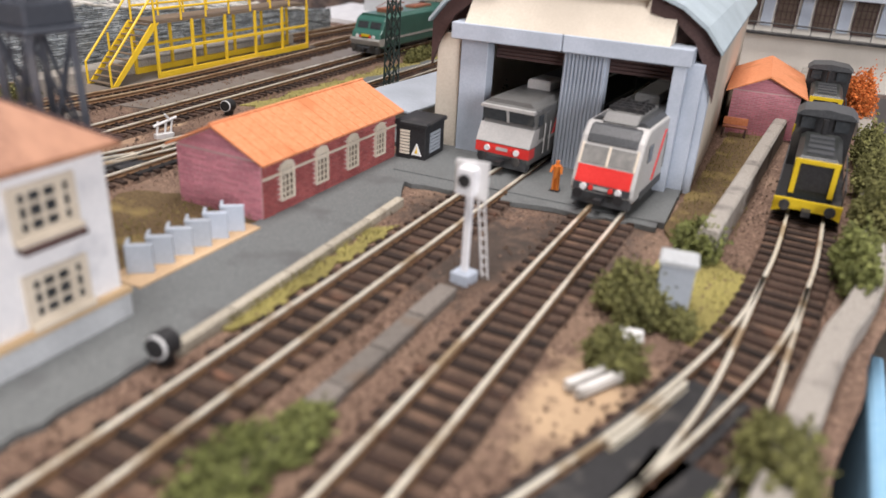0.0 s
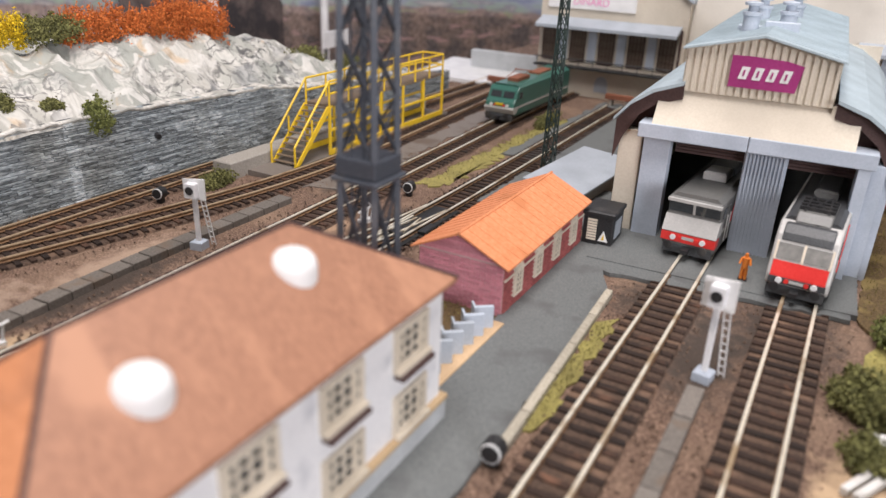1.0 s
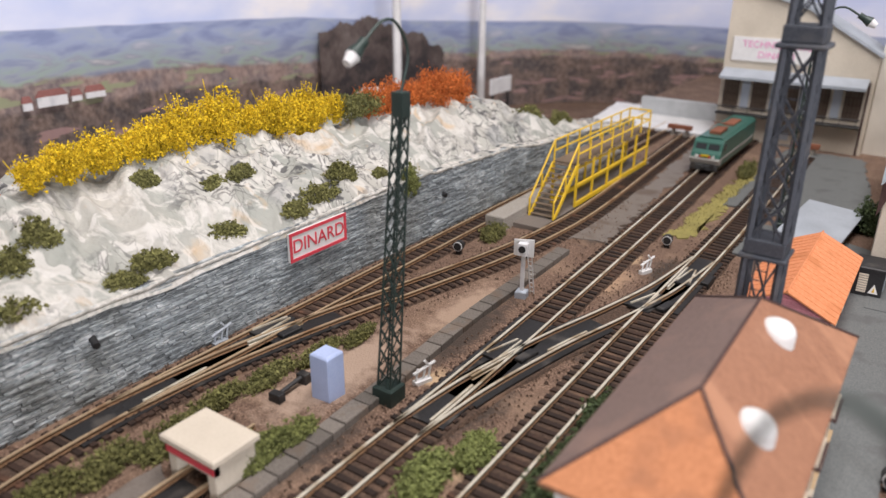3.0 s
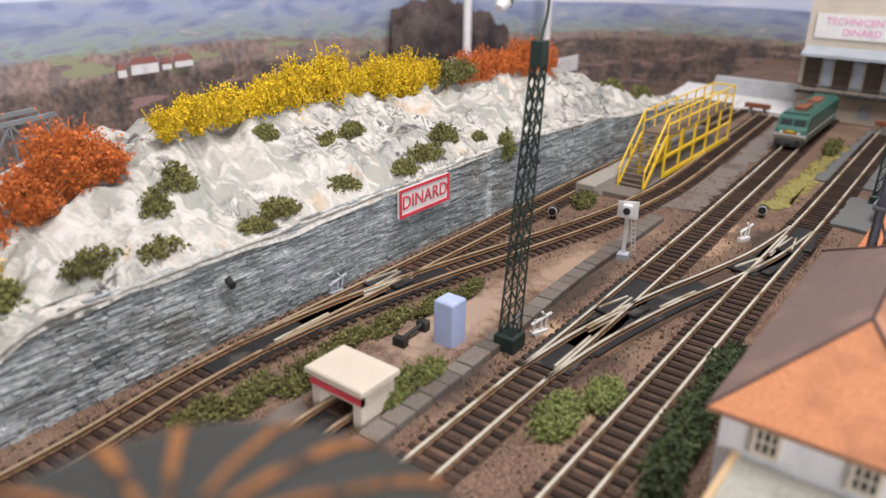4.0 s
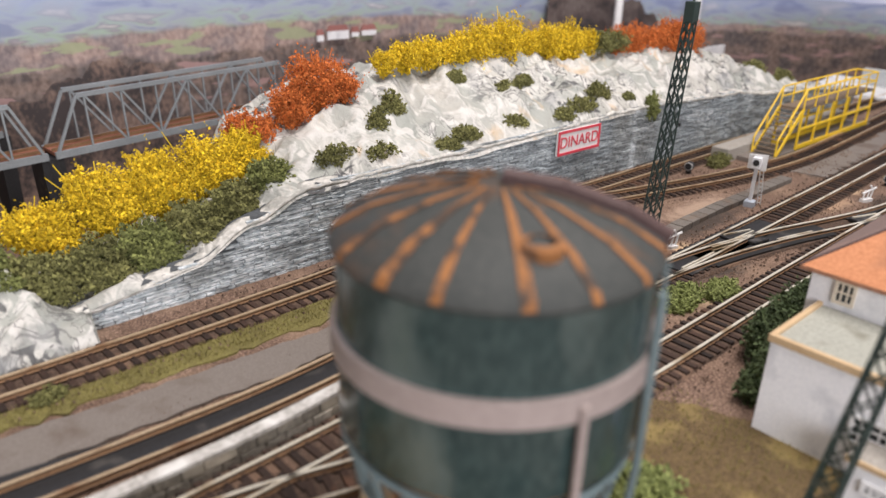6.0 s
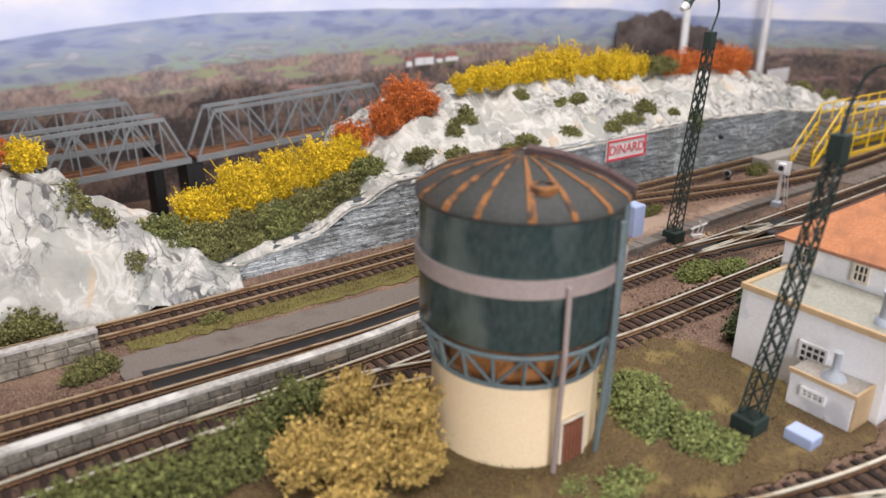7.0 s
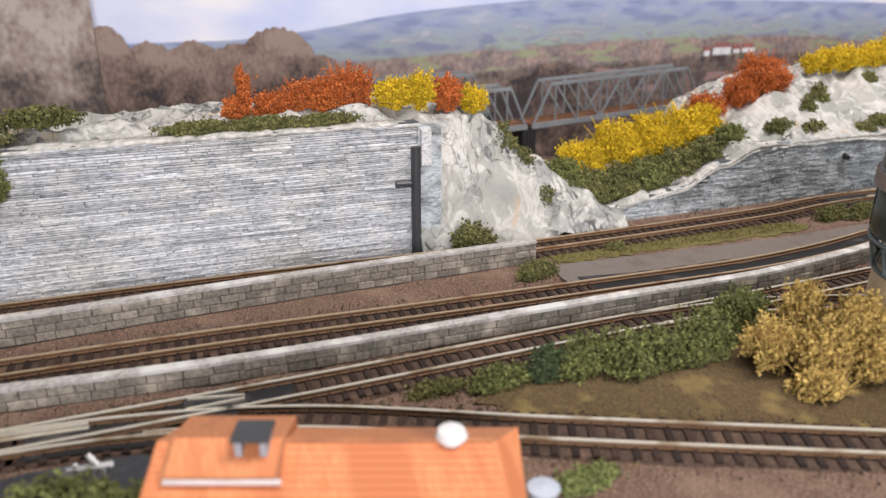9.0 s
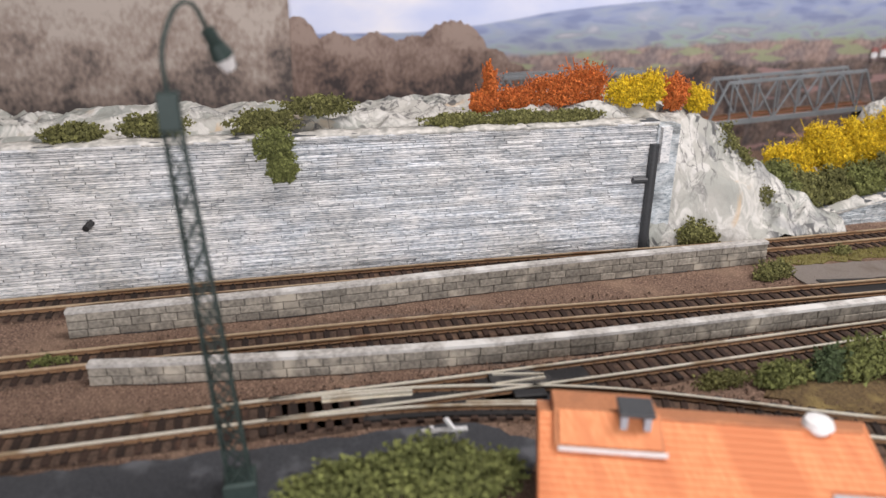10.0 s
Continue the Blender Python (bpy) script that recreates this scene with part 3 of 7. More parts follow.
# ---- retaining walls of thin stones ----
def stone_wall(name, y0, y1, face, top, row, length, stone_mat, label, seed, joint=None):
    """A wall along y; face(y) gives its x, top(y) its height. The stones are proud of the mortar core."""
    rnd = random.Random(seed)
    w = thing(name, label=label, category="retaining wall", kind="structure")
    core = Build()
    n = int((y1 - y0) / 0.01)
    ys = [y0 + (y1 - y0) * i / n for i in range(n + 1)]
    vs = []
    for y in ys:
        f, t = face(y), max(0.002, top(y))
        vs += [(f - 0.012, y, -0.006), (f - 0.0012, y, -0.006), (f - 0.0012, y, t), (f - 0.012, y, t)]
    fs = [(i * 4 + k, (i + 1) * 4 + k, (i + 1) * 4 + (k + 1) % 4, i * 4 + (k + 1) % 4) for i in range(n) for k in range(4)]
    core.add(vs, fs + [(0, 1, 2, 3), (n * 4, n * 4 + 1, n * 4 + 2, n * 4 + 3)])
    part("wall_core", core, joint or MORTAR, w)
    st = Build()
    z = -0.003
    while z < 0.11:
        h = row * rnd.uniform(0.6, 1.3)
        y = y0 + rnd.uniform(0, length)
        while y < y1:
            ln = length * rnd.choice((0.5, 0.8, 1.0, 1.3, 1.9)) * rnd.uniform(0.85, 1.15)
            ye = min(y + ln, y1)
            t = min(top(y), top(ye))
            if z + h < t + 0.001 and ye - y > 0.001:
                p = rnd.uniform(-0.0006, 0.0006)
                fa, fb = face(y), face(ye)
                g, c = 0.00006 * rnd.uniform(0.2, 2.4), 0.00022
                za, zb = z + g, z + h - g
                st.add([(fa - 0.0015, y + g, za), (fb - 0.0015, ye - g, za), (fb - 0.0015, ye - g, zb), (fa - 0.0015, y + g, zb),
                        (fa + p, y + g + c, za + c), (fb + p, ye - g - c, za + c), (fb + p, ye - g - c, zb - c), (fa + p, y + g + c, zb - c)],
                       [(4, 5, 6, 7), (0, 1, 5, 4), (1, 2, 6, 5), (2, 3, 7, 6), (3, 0, 4, 7)])
            y = ye
        z += h
    part("stones", st, stone_mat, w, kind="stuff")
    return w


WT = [(-.135, .002), (-.11, .012), (-.05, .021), (-.01, .039), (.03, .052), (.1, .053), (.26, .054), (.375, .057), (.54, .053), (.64, .043), (.72, .038), (.80, .03), (.88, .022)]
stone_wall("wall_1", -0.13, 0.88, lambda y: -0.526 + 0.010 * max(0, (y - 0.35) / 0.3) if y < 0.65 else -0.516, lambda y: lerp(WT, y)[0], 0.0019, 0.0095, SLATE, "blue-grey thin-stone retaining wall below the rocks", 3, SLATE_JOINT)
stone_wall("wall_2", -0.92, -0.283, lambda y: -0.5125, lambda y: 0.0945, 0.0016, 0.026, PALE_SLATE, "pale blue-white thin-stone retaining wall", 4, SLATE_JOINT)

# ---- railway tracks ----
GA = 0.00825
TRACKS = {
    "wall": [(-.500, -.92, 0), (-.500, -.5, 0), (-.497, -.35, 0), (-.491, -.2, 0), (-.494, 0, 0), (-.504, .1, 0), (-.5045, .3, 0), (-.504, .5, 0), (-.500, .75, 0), (-.498, .98, 0)],
    "siding": [(-.5045, .12, 0), (-.500, .18, 0), (-.488, .25, 0), (-.469, .33, 0), (-.451, .41, 0), (-.440, .49, 0), (-.438, .58, 0), (-.447, .75, 0), (-.456, .92, 0)],
    "main": [(-.357, -.92, 0), (-.3565, -.55, 0), (-.357, -.4, 0), (-.360, -.25, 0), (-.3625, -.1, 0), (-.3695, .1, 0), (-.3705, .25, 0), (-.374, .4, 0), (-.380, .6, 0), (-.387, .8, 0), (-.391, 1.0, 0)],
    "cross": [(-.3705, .19, 0), (-.364, .25, 0), (-.351, .315, 0), (-.336, .37, 0), (-.322, .43, 0), (-.3135, .50, 0)],
    "yard": [(-.3605, -.2, 0), (-.353, -.12, 0), (-.331, -.04, 0), (-.316, .03, 0), (-.3125, .1, 0), (-.3135, .25, 0), (-.3135, .4, 0), (-.3125, .55, 0), (-.314, .8, 0), (-.314, .9, 0)],
    "pit": [(-.427, -.92, 0), (-.426, -.6, 0), (-.4235, -.45, 0), (-.417, -.32, 0), (-.412, -.2, 0), (-.408, -.08, 0), (-.414, 0, 0), (-.425, .07, 0), (-.427, .15, 0)],
    "front": [(-.3565, -.56, 0), (-.350, -.48, 0), (-.330, -.40, 0), (-.288, -.308, 0), (-.246, -.215, 0), (-.202, -.115, 0), (-.166, -.02, 0), (-.147, .06, 0), (-.1418, .13, 0), (-.1418, .3, 0), (-.1418, .45, 0), (-.1418, .82, 0)],
    "shed_two": [(-.202, -.115, 0), (-.170, -.045, 0), (-.132, .04, 0), (-.100, .115, 0), (-.084, .19, 0), (-.0808, .26, 0), (-.0808, .45, 0), (-.0808, .82, 0)],
    "right": [(-.060, .22, 0), (-.0440, .265, 0), (-.020, .33, 0), (-.003, .395, 0), (.004, .45, 0), (.007, .52, 0), (.007, .7, 0), (.004, .95, 0), (.002, 1.1, 0)],
    "right_branch": [(-.024, .25, 0), (-.015, .29, 0), (-.004, .345, 0), (.001, .40, 0), (.004, .45, 0)],
}
RAIL = [(-.0011, .0015), (.0011, .0015), (.0011, .0019), (.0003, .0022), (.00032, .0033), (.00078, .0036), (.00078, .0043), (-.00078, .0043), (-.00078, .0036), (-.00032, .0033), (-.0003, .0022), (-.0011, .0019)]
RAIL_M = [0, 0, 0, 0, 0, 1, 1, 1, 0, 0, 0, 0]
sl = Build().chamfer(-.0155, -.0017, -.0012, .0155, .0017, .0014, .0002)
for s in (-1, 1):
    for k in (-1, 1):
        sl.box(s * GA + k * .0014 - .0005, -.0007, .0013, s * GA + k * .0014 + .0005, .0007, .0021)
SLEEPER_MESH = sl.mesh("sleeper", SLEEPER)
LINES = {}
for nm, ctrl in TRACKS.items():
    line = curve_points(ctrl)
    LINES[nm] = line
    tr = thing("railway_track", label="bright-railed model track on dark brown sleepers", category="railway track", kind="structure")
    for s in (-1, 1):
        pts = []
        for i, p in enumerate(line):
            d = (line[min(i + 1, len(line) - 1)] - line[max(i - 1, 0)]).normalized()
            pts.append(p + Vector((d.y, -d.x, 0)) * GA * s)
        part("rail", Build().sweep(pts, RAIL, RAIL_M), [RUST_RAIL, DULL_HEAD if nm in ("wall", "siding", "pit") else RAIL_HEAD], tr)
    zb = {"siding": -.0003, "cross": -.0002, "yard": -.0001, "shed_two": -.0002, "right_branch": -.0003}.get(nm, 0)
    bed = [p for p in line if not (nm in ("front", "shed_two") and p.y > .488 or nm == "pit" and p.y > -.2)]
    part("track_bed", Build().sweep(bed, [(-.0175, -.003), (.0175, -.003), (.0150, .0004 + zb), (-.0150, .0004 + zb)]), BED, tr)
    if nm in ("cross", "right_branch"):
        continue
    walked, nxt = 0.0, 0.002
    for a, c in zip(line, line[1:]):
        seg = (c - a).length
        while nxt < walked + seg:
            q = a + (c - a) * ((nxt - walked) / seg)
            ang = math.degrees(math.atan2(-(c - a).x, (c - a).y))
            hidden = (nm in ("front", "shed_two") and q.y > .49) or (nm == "pit" and q.y > -.2)
            if not hidden:
                o = part("sleeper", SLEEPER_MESH, None, tr)
                o.matrix_basis = pose(q.x, q.y, -.0002 if nm in ("siding", "shed_two") else 0, 0, random.uniform(-.6, .6), ang + random.uniform(-1.5, 1.5))
            nxt += 0.0074 * (1.15 if nm in ("right", "front", "shed_two") else 1.0)
        walked += seg

# white plaster edge along the wall's top
b = Build()
pts = [(-.530 + .010 * max(0, min(1, (y - .35) / .3)), y, lerp(WT, y)[0] - .001 + .0016 * noise.noise((0, y * 60, 3)) + .0009 * noise.noise((0, y * 190, 5))) for y in [-.12 + .004 * k for k in range(240)]]
b.sweep(pts, [(-.006, -.003), (.0042, -.002), (.0048, .0002), (.003, .0010), (-.003, .0016), (-.006, .001)])
lone("plaster_edge", b, PLASTER, "rough white plaster edge along the stone wall", "plaster edge", "structure", smooth=True)
b = Build()
pts = [(-.517 + .0006 * noise.noise((2, y * 130, 1)), y, .0932 + .0016 * noise.noise((4, y * 50, 3)) + .0010 * noise.noise((4, y * 170, 6))) for y in [-.92 + .004 * k for k in range(160)]]
b.sweep(pts, [(-.008, -.003), (.0045, -.0008), (.0050, .0008), (.003, .0016), (-.003, .0022), (-.008, .002)])
lone("plaster_edge", b, PLASTER, "rough white plaster edge along the pale wall", "plaster edge", "structure", smooth=True)

# ---- more materials ----
ORANGE_TILE = mat("orange_tile_roof", (0.58, 0.20, 0.08), (0.70, 0.285, 0.135), 500, 45, 0.85, relief=0.3, c3=(0.52, 0.19, 0.075))
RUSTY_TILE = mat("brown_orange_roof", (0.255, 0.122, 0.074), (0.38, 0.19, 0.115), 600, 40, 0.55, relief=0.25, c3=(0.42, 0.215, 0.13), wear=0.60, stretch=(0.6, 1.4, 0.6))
DEPOT_TILE = mat("bright_orange_roof", (0.66, 0.22, 0.085), (0.82, 0.34, 0.15), 420, 30, 0.75, relief=0.4, stretch=(0.4, 2, 0.4), c3=(0.61, 0.21, 0.085), wear=0.56)
RED_BRICK = mat("red_brick", (0.34, 0.085, 0.085), (0.44, 0.13, 0.12), 900, 45, 0.9, island=0.18)
PINK_PLANK = mat("faded_pink_brick", (0.56, 0.21, 0.26), (0.68, 0.31, 0.36), 800, 40, 0.9, island=0.15)
PALE_JOINT = mat("pale_joint", (0.52, 0.34, 0.33), (0.62, 0.45, 0.43), 900, 50, 0.9)
CREAM = mat("cream_wall", (0.60, 0.535, 0.435), (0.68, 0.615, 0.515), 800, 25, 0.85, relief=0.12)
CREAM_TANK = mat("cream_base_render", (0.90, 0.71, 0.45), (0.95, 0.79, 0.54), 700, 25, 0.42, relief=0.12, c3=(0.62, 0.42, 0.24), wear=0.66)
FRAME = mat("beige_window_frame", (0.66, 0.58, 0.46), (0.76, 0.69, 0.58), 1200, 60, 0.8)
TRIM = mat("tan_edge_trim", (0.52, 0.36, 0.20), (0.62, 0.46, 0.28), 1200, 60, 0.8)
WHITE = mat("white_plastic", (0.78, 0.78, 0.78), (0.85, 0.85, 0.84), 900, 60, 0.5, relief=0.05)
BLUEBOX = mat("pale_blue_plastic", (0.42, 0.52, 0.80), (0.50, 0.59, 0.84), 800, 40, 0.6, relief=0.05)
GREYMETAL = mat("grey_painted_metal", (0.36, 0.40, 0.45), (0.44, 0.48, 0.53), 900, 40, 0.55, relief=0.08)
ROOFBLUE = mat("blue_grey_roof_sheet", (0.36, 0.44, 0.48), (0.46, 0.54, 0.58), 900, 40, 0.6, relief=0.1)
PALEBLUE = mat("pale_blue_grey_pillar", (0.44, 0.50, 0.58), (0.53, 0.58, 0.66), 900, 40, 0.7, relief=0.08)
DARKBROWN = mat("dark_brown_fascia", (0.055, 0.028, 0.026), (0.09, 0.05, 0.045), 900, 40, 0.7)
YELLOW = mat("yellow_paint", (0.80, 0.52, 0.02), (0.88, 0.60, 0.05), 900, 40, 0.5, relief=0.06)
GANGDECK = mat("brown_grating", (0.14, 0.10, 0.07), (0.24, 0.18, 0.12), 1500, 60, 0.8)
MASTGREEN = mat("dark_green_mast_metal", (0.022, 0.040, 0.036), (0.045, 0.070, 0.062), 1500, 80, 0.5, metal=0.2, relief=0.1)
PYLON = mat("dark_blue_grey_metal", (0.045, 0.053, 0.068), (0.085, 0.094, 0.115), 1200, 60, 0.55, metal=0.2, c3=(0.11, 0.112, 0.12))
TANK = mat("dark_green_tank", (0.024, 0.045, 0.045), (0.048, 0.078, 0.075), 420, 34, 0.20, relief=0.12, dist=0.0008, c3=(0.105, 0.135, 0.125), wear=0.62, stretch=(1, 1, 0.55))
TANKROOF = mat("dull_tank_roof", (0.024, 0.029, 0.027), (0.048, 0.050, 0.046), 600, 45, 0.72, c3=(0.085, 0.047, 0.026), wear=0.62)
RUST_RIB = mat("rust_streak", (0.20, 0.082, 0.026), (0.34, 0.145, 0.046), 900, 110, 0.85, c3=(0.06, 0.038, 0.026), wear=0.56)
RUSTY = mat("orange_rust_streak", (0.27, 0.11, 0.032), (0.42, 0.18, 0.055), 900, 90, 0.8, c3=(0.10, 0.055, 0.03), wear=0.6)
BANDGREY = mat("pinkish_grey_band", (0.34, 0.28, 0.26), (0.44, 0.37, 0.345), 700, 30, 0.6)
TRUSS = mat("teal_grey_iron", (0.13, 0.18, 0.19), (0.19, 0.25, 0.26), 900, 50, 0.5)
BRIDGE = mat("grey_bridge_steel", (0.20, 0.22, 0.23), (0.28, 0.30, 0.31), 900, 40, 0.6)
BRICKDECK = mat("rusty_brown_deck", (0.22, 0.075, 0.04), (0.32, 0.13, 0.075), 700, 40, 0.9)
GLASS_DARK = mat("dark_window_glass", (0.035, 0.04, 0.045), (0.06, 0.065, 0.07), 500, 40, 0.12, relief=0.0)
GLASS_BROWN = mat("brown_tinted_panes", (0.10, 0.075, 0.055), (0.17, 0.13, 0.10), 500, 40, 0.3, relief=0.0)
# Pale pane colour stands in for the lit cab interior.
LIT_CAB_GLASS = mat("pale_lit_cab_glass", (0.20, 0.20, 0.19), (0.32, 0.31, 0.29), 300, 40, 0.15, relief=0.0)
LOCO_GREY = mat("grey_loco_paint", (0.13, 0.13, 0.125), (0.18, 0.18, 0.172), 900, 40, 0.45, relief=0.05)
LOCO_DARK = mat("dark_grey_loco_paint", (0.045, 0.048, 0.052), (0.085, 0.09, 0.095), 900, 40, 0.45, relief=0.05)
SHUNTER = mat("black_green_loco_paint", (0.014, 0.017, 0.016), (0.032, 0.036, 0.034), 900, 40, 0.42, relief=0.05, c3=(0.055, 0.058, 0.054), wear=0.62)
LOCO_WHITE = mat("off_white_loco_paint", (0.44, 0.435, 0.42), (0.54, 0.53, 0.51), 900, 40, 0.4, relief=0.04)
LOCO_RED = mat("red_loco_paint", (0.68, 0.03, 0.028), (0.76, 0.06, 0.05), 900, 40, 0.35, relief=0.03)
LOCO_GREEN = mat("green_loco_paint", (0.035, 0.125, 0.10), (0.055, 0.17, 0.135), 900, 40, 0.35, relief=0.04)
YELLOW_BAND = mat("bright_yellow_loco_paint", (0.66, 0.46, 0.012), (0.74, 0.54, 0.03), 900, 40, 0.4)
PURPLE = mat("magenta_purple_panel", (0.30, 0.025, 0.15), (0.36, 0.04, 0.19), 900, 40, 0.5, relief=0.02)
SIGNRED = mat("sign_red", (0.66, 0.05, 0.08), (0.72, 0.08, 0.11), 900, 40, 0.5, relief=0.02)
SIGNPINK = mat("sign_pink", (0.80, 0.30, 0.55), (0.84, 0.36, 0.60), 900, 40, 0.6, relief=0.02)
ORANGEVEST = mat("orange_workwear", (0.80, 0.22, 0.03), (0.85, 0.28, 0.05), 900, 60, 0.8)
SKY_BLUE = mat("light_blue_edge_cloth", (0.25, 0.48, 0.68), (0.32, 0.55, 0.74), 300, 20, 0.85)
LEAF = {
    "green": mat("green_foam_leaves", (0.105, 0.122, 0.034), (0.225, 0.238, 0.076), 900, 50, 0.95, island=0.45),
    "olive": mat("olive_foam_leaves", (0.115, 0.118, 0.036), (0.225, 0.215, 0.078), 900, 50, 0.95, island=0.45),
    "dark": mat("dark_green_leaves", (0.050, 0.075, 0.030), (0.10, 0.135, 0.055), 900, 50, 0.95, island=0.4),
    "yellow": mat("yellow_autumn_leaves", (0.62, 0.42, 0.012), (0.80, 0.58, 0.03), 900, 50, 0.95, island=0.4),
    "orange": mat("orange_autumn_leaves", (0.50, 0.12, 0.025), (0.66, 0.21, 0.05), 900, 50, 0.95, island=0.4),
    "tan": mat("tan_dried_leaves", (0.48, 0.33, 0.09), (0.64, 0.47, 0.16), 900, 50, 0.95, island=0.4),
    "lime": mat("light_green_leaves", (0.17, 0.205, 0.065), (0.30, 0.335, 0.115), 900, 50, 0.95, island=0.4),
}
TWIG = mat("brown_twig", (0.10, 0.06, 0.03), (0.18, 0.11, 0.06), 900, 60, 0.9)
TURF = mat("brown_green_turf", (0.070, 0.044, 0.020), (0.17, 0.115, 0.05), 700, 45, 0.95, relief=0.9, dist=0.0014, c3=(0.24, 0.175, 0.065), wear=0.6)
DRYGRASS = mat("dry_yellow_grass", (0.16, 0.135, 0.045), (0.34, 0.30, 0.09), 900, 40, 0.95, relief=0.7, island=0.3)
SAND = mat("pale_sand", (0.50, 0.34, 0.20), (0.62, 0.45, 0.28), 900, 40, 0.95, relief=0.4)


def sheet(name, poly, z, material, label, category, ragged=0.0, h=0.0025, seed=1):
    """A thin ground layer with an uneven outline."""
    rnd = random.Random(seed)
    pts = []
    n = len(poly)
    for i in range(n):
        a, c = Vector(poly[i]), Vector(poly[(i + 1) % n])
        k = max(1, int((c - a).length / 0.006)) if ragged else 1
        for j in range(k):
            p = a + (c - a) * (j / k)
            pts.append((p.x + rnd.uniform(-ragged, ragged), p.y + rnd.uniform(-ragged, ragged)))
    return lone(name, Build().prism(pts, z - h, z, "z"), material, label, category, "structure")


# ---- ground layers ----
sheet("pavement", [(-.255, .10), (-.171, .10), (-.169, .30), (-.172, .445), (-.185, .47), (-.135, .474), (-.099, .480), (-.055, .484), (-.055, .56), (-.255, .62), (-.30, .62), (-.30, .535), (-.213, .53), (-.213, .31), (-.255, .31)], 0.0016, ASPHALT, "grey asphalt roadway and apron before the engine shed", "pavement", 0.0012)
sheet("turf", [(-.052, .485), (-.034, .47), (-.016, .78), (-.048, .80)], 0.0004, TURF, "brown-green turf strip beside the engine shed", "turf", 0.001, seed=2)
sheet("turf", [(-.265, .31), (-.214, .31), (-.214, .40), (-.262, .40), (-.29, .38)], 0.0002, TURF, "brown turf patch between the two houses", "turf", 0.003, seed=3)
sheet("turf", [(-.297, .07), (-.300, .02), (-.316, -.045), (-.337, -.12), (-.343, -.20), (-.345, -.28), (-.318, -.32), (-.302, -.305), (-.262, -.212), (-.219, -.112), (-.184, -.02), (-.168, .05), (-.17, .085), (-.25, .088)], -0.0004, TURF, "brown turf island round the water tower", "turf", 0.004, h=0.012, seed=4)
sheet("roadway", [(-.458, -.21), (-.43, -.21), (-.424, -.05), (-.436, .10), (-.452, .105), (-.448, -.02)], 0.0004, PIT, "smooth grey-brown roadway beside the pit track", "roadway", 0.0012, seed=5)
# No recess is cut; the flat sheet's black stands in for the pit's shade.
sheet("roadway", [(-.4335, -.20), (-.4055, -.20), (-.4015, -.08), (-.4075, 0), (-.4185, .07), (-.4185, .105), (-.4335, .105), (-.4335, .07), (-.4215, 0), (-.4155, -.08)], 0.0009, BLACK, "flat black strip for the dark inside the inspection pit", "pit", 0.0, seed=50)
sheet("roadway", [(-.43, .49), (-.395, .50), (-.405, .70), (-.41, .98), (-.44, .98), (-.425, .70)], -0.0004, PIT, "sooty grey-brown roadway between the yard tracks", "roadway", 0.004, seed=6)
sheet("roadway", [(-.34, .66), (-.335, .93), (-.25, .93), (-.21, .66)], 0.0004, ASPHALT, "dark grey asphalt yard before the workshop", "roadway", 0.003, seed=16)
sheet("roadway", [(-.338, -.75), (-.330, -.47), (-.305, -.44), (-.29, -.46), (-.295, -.75)], 0.0014, WET_ASPHALT, "dark wet-looking asphalt road by the front track", "roadway", 0.0015, seed=7)
sheet("grass_verge", [(-.168, .31), (-.158, .31), (-.158, .42), (-.168, .41)], -0.0002, DRYGRASS, "yellow-green dry grass strip along the kerb", "grass", 0.0035, seed=30)
sheet("grass_verge", [(-.357, .55), (-.338, .55), (-.332, .82), (-.35, .82)], -0.0004, DRYGRASS, "yellow-green grass strip between the yard tracks", "grass", 0.005, seed=31)
sheet("grass_verge", [(-.478, -.20), (-.462, -.20), (-.456, -.02), (-.46, .03), (-.478, .02)], -0.0003, DRYGRASS, "thin yellow-green verge beside the wall track", "grass", 0.003, seed=32)
sheet("turf", [(-.045, .40), (-.020, .385), (-.008, .45), (-.022, .47), (-.045, .46)], -0.0002, DRYGRASS, "yellowish grass patch by the relay cabinet", "grass", 0.003, seed=33)
sheet("roadway", [(-.60, .93), (-.44, .93), (-.43, 1.08), (-.62, 1.08)], 0.004, WHITE, "white unpainted ground panel at the far end", "ground panel", 0.001, h=0.005, seed=34)

# kerbs and the cable duct, slab by slab
def slabs(name, ctrl, width, top, length, material, label, gap=0.0004, seed=0):
    rnd = random.Random(seed)
    k = thing(name, label=label, category="kerb", kind="structure")
    line = curve_points(ctrl, length)
    for a, c in zip(line, line[1:]):
        d = c - a
        ln = d.length
        bd = Build().chamfer(-width / 2, gap, -0.004, width / 2, ln - gap, top + rnd.uniform(-0.0002, 0.0002), 0.0004)
        o = part("slab", bd, material, k)
        o.matrix_basis = pose(a.x, a.y, 0, 0, 0, math.degrees(math.atan2(-d.x, d.y)))
    return k


slabs("kerb", [(-.1655, .29, 0), (-.168, .35, 0), (-.1725, .445, 0)], .004, .0035, .024, KERB, "worn pale kerb stones along the roadway")
slabs("cable_duct", [(-.399, .04, 0), (-.404, .177, 0), (-.406, .22, 0), (-.412, .31, 0), (-.413, .375, 0), (-.414, .46, 0)], .011, .0035, .0125, DUCT, "dark grey concrete cable duct with lid slabs", seed=1)
slabs("cable_duct", [(-.111, .24, 0), (-.111, .30, 0), (-.111, .375, 0)], .0075, .003, .022, DUCT, "dark grey cable duct between the shed tracks", seed=2)


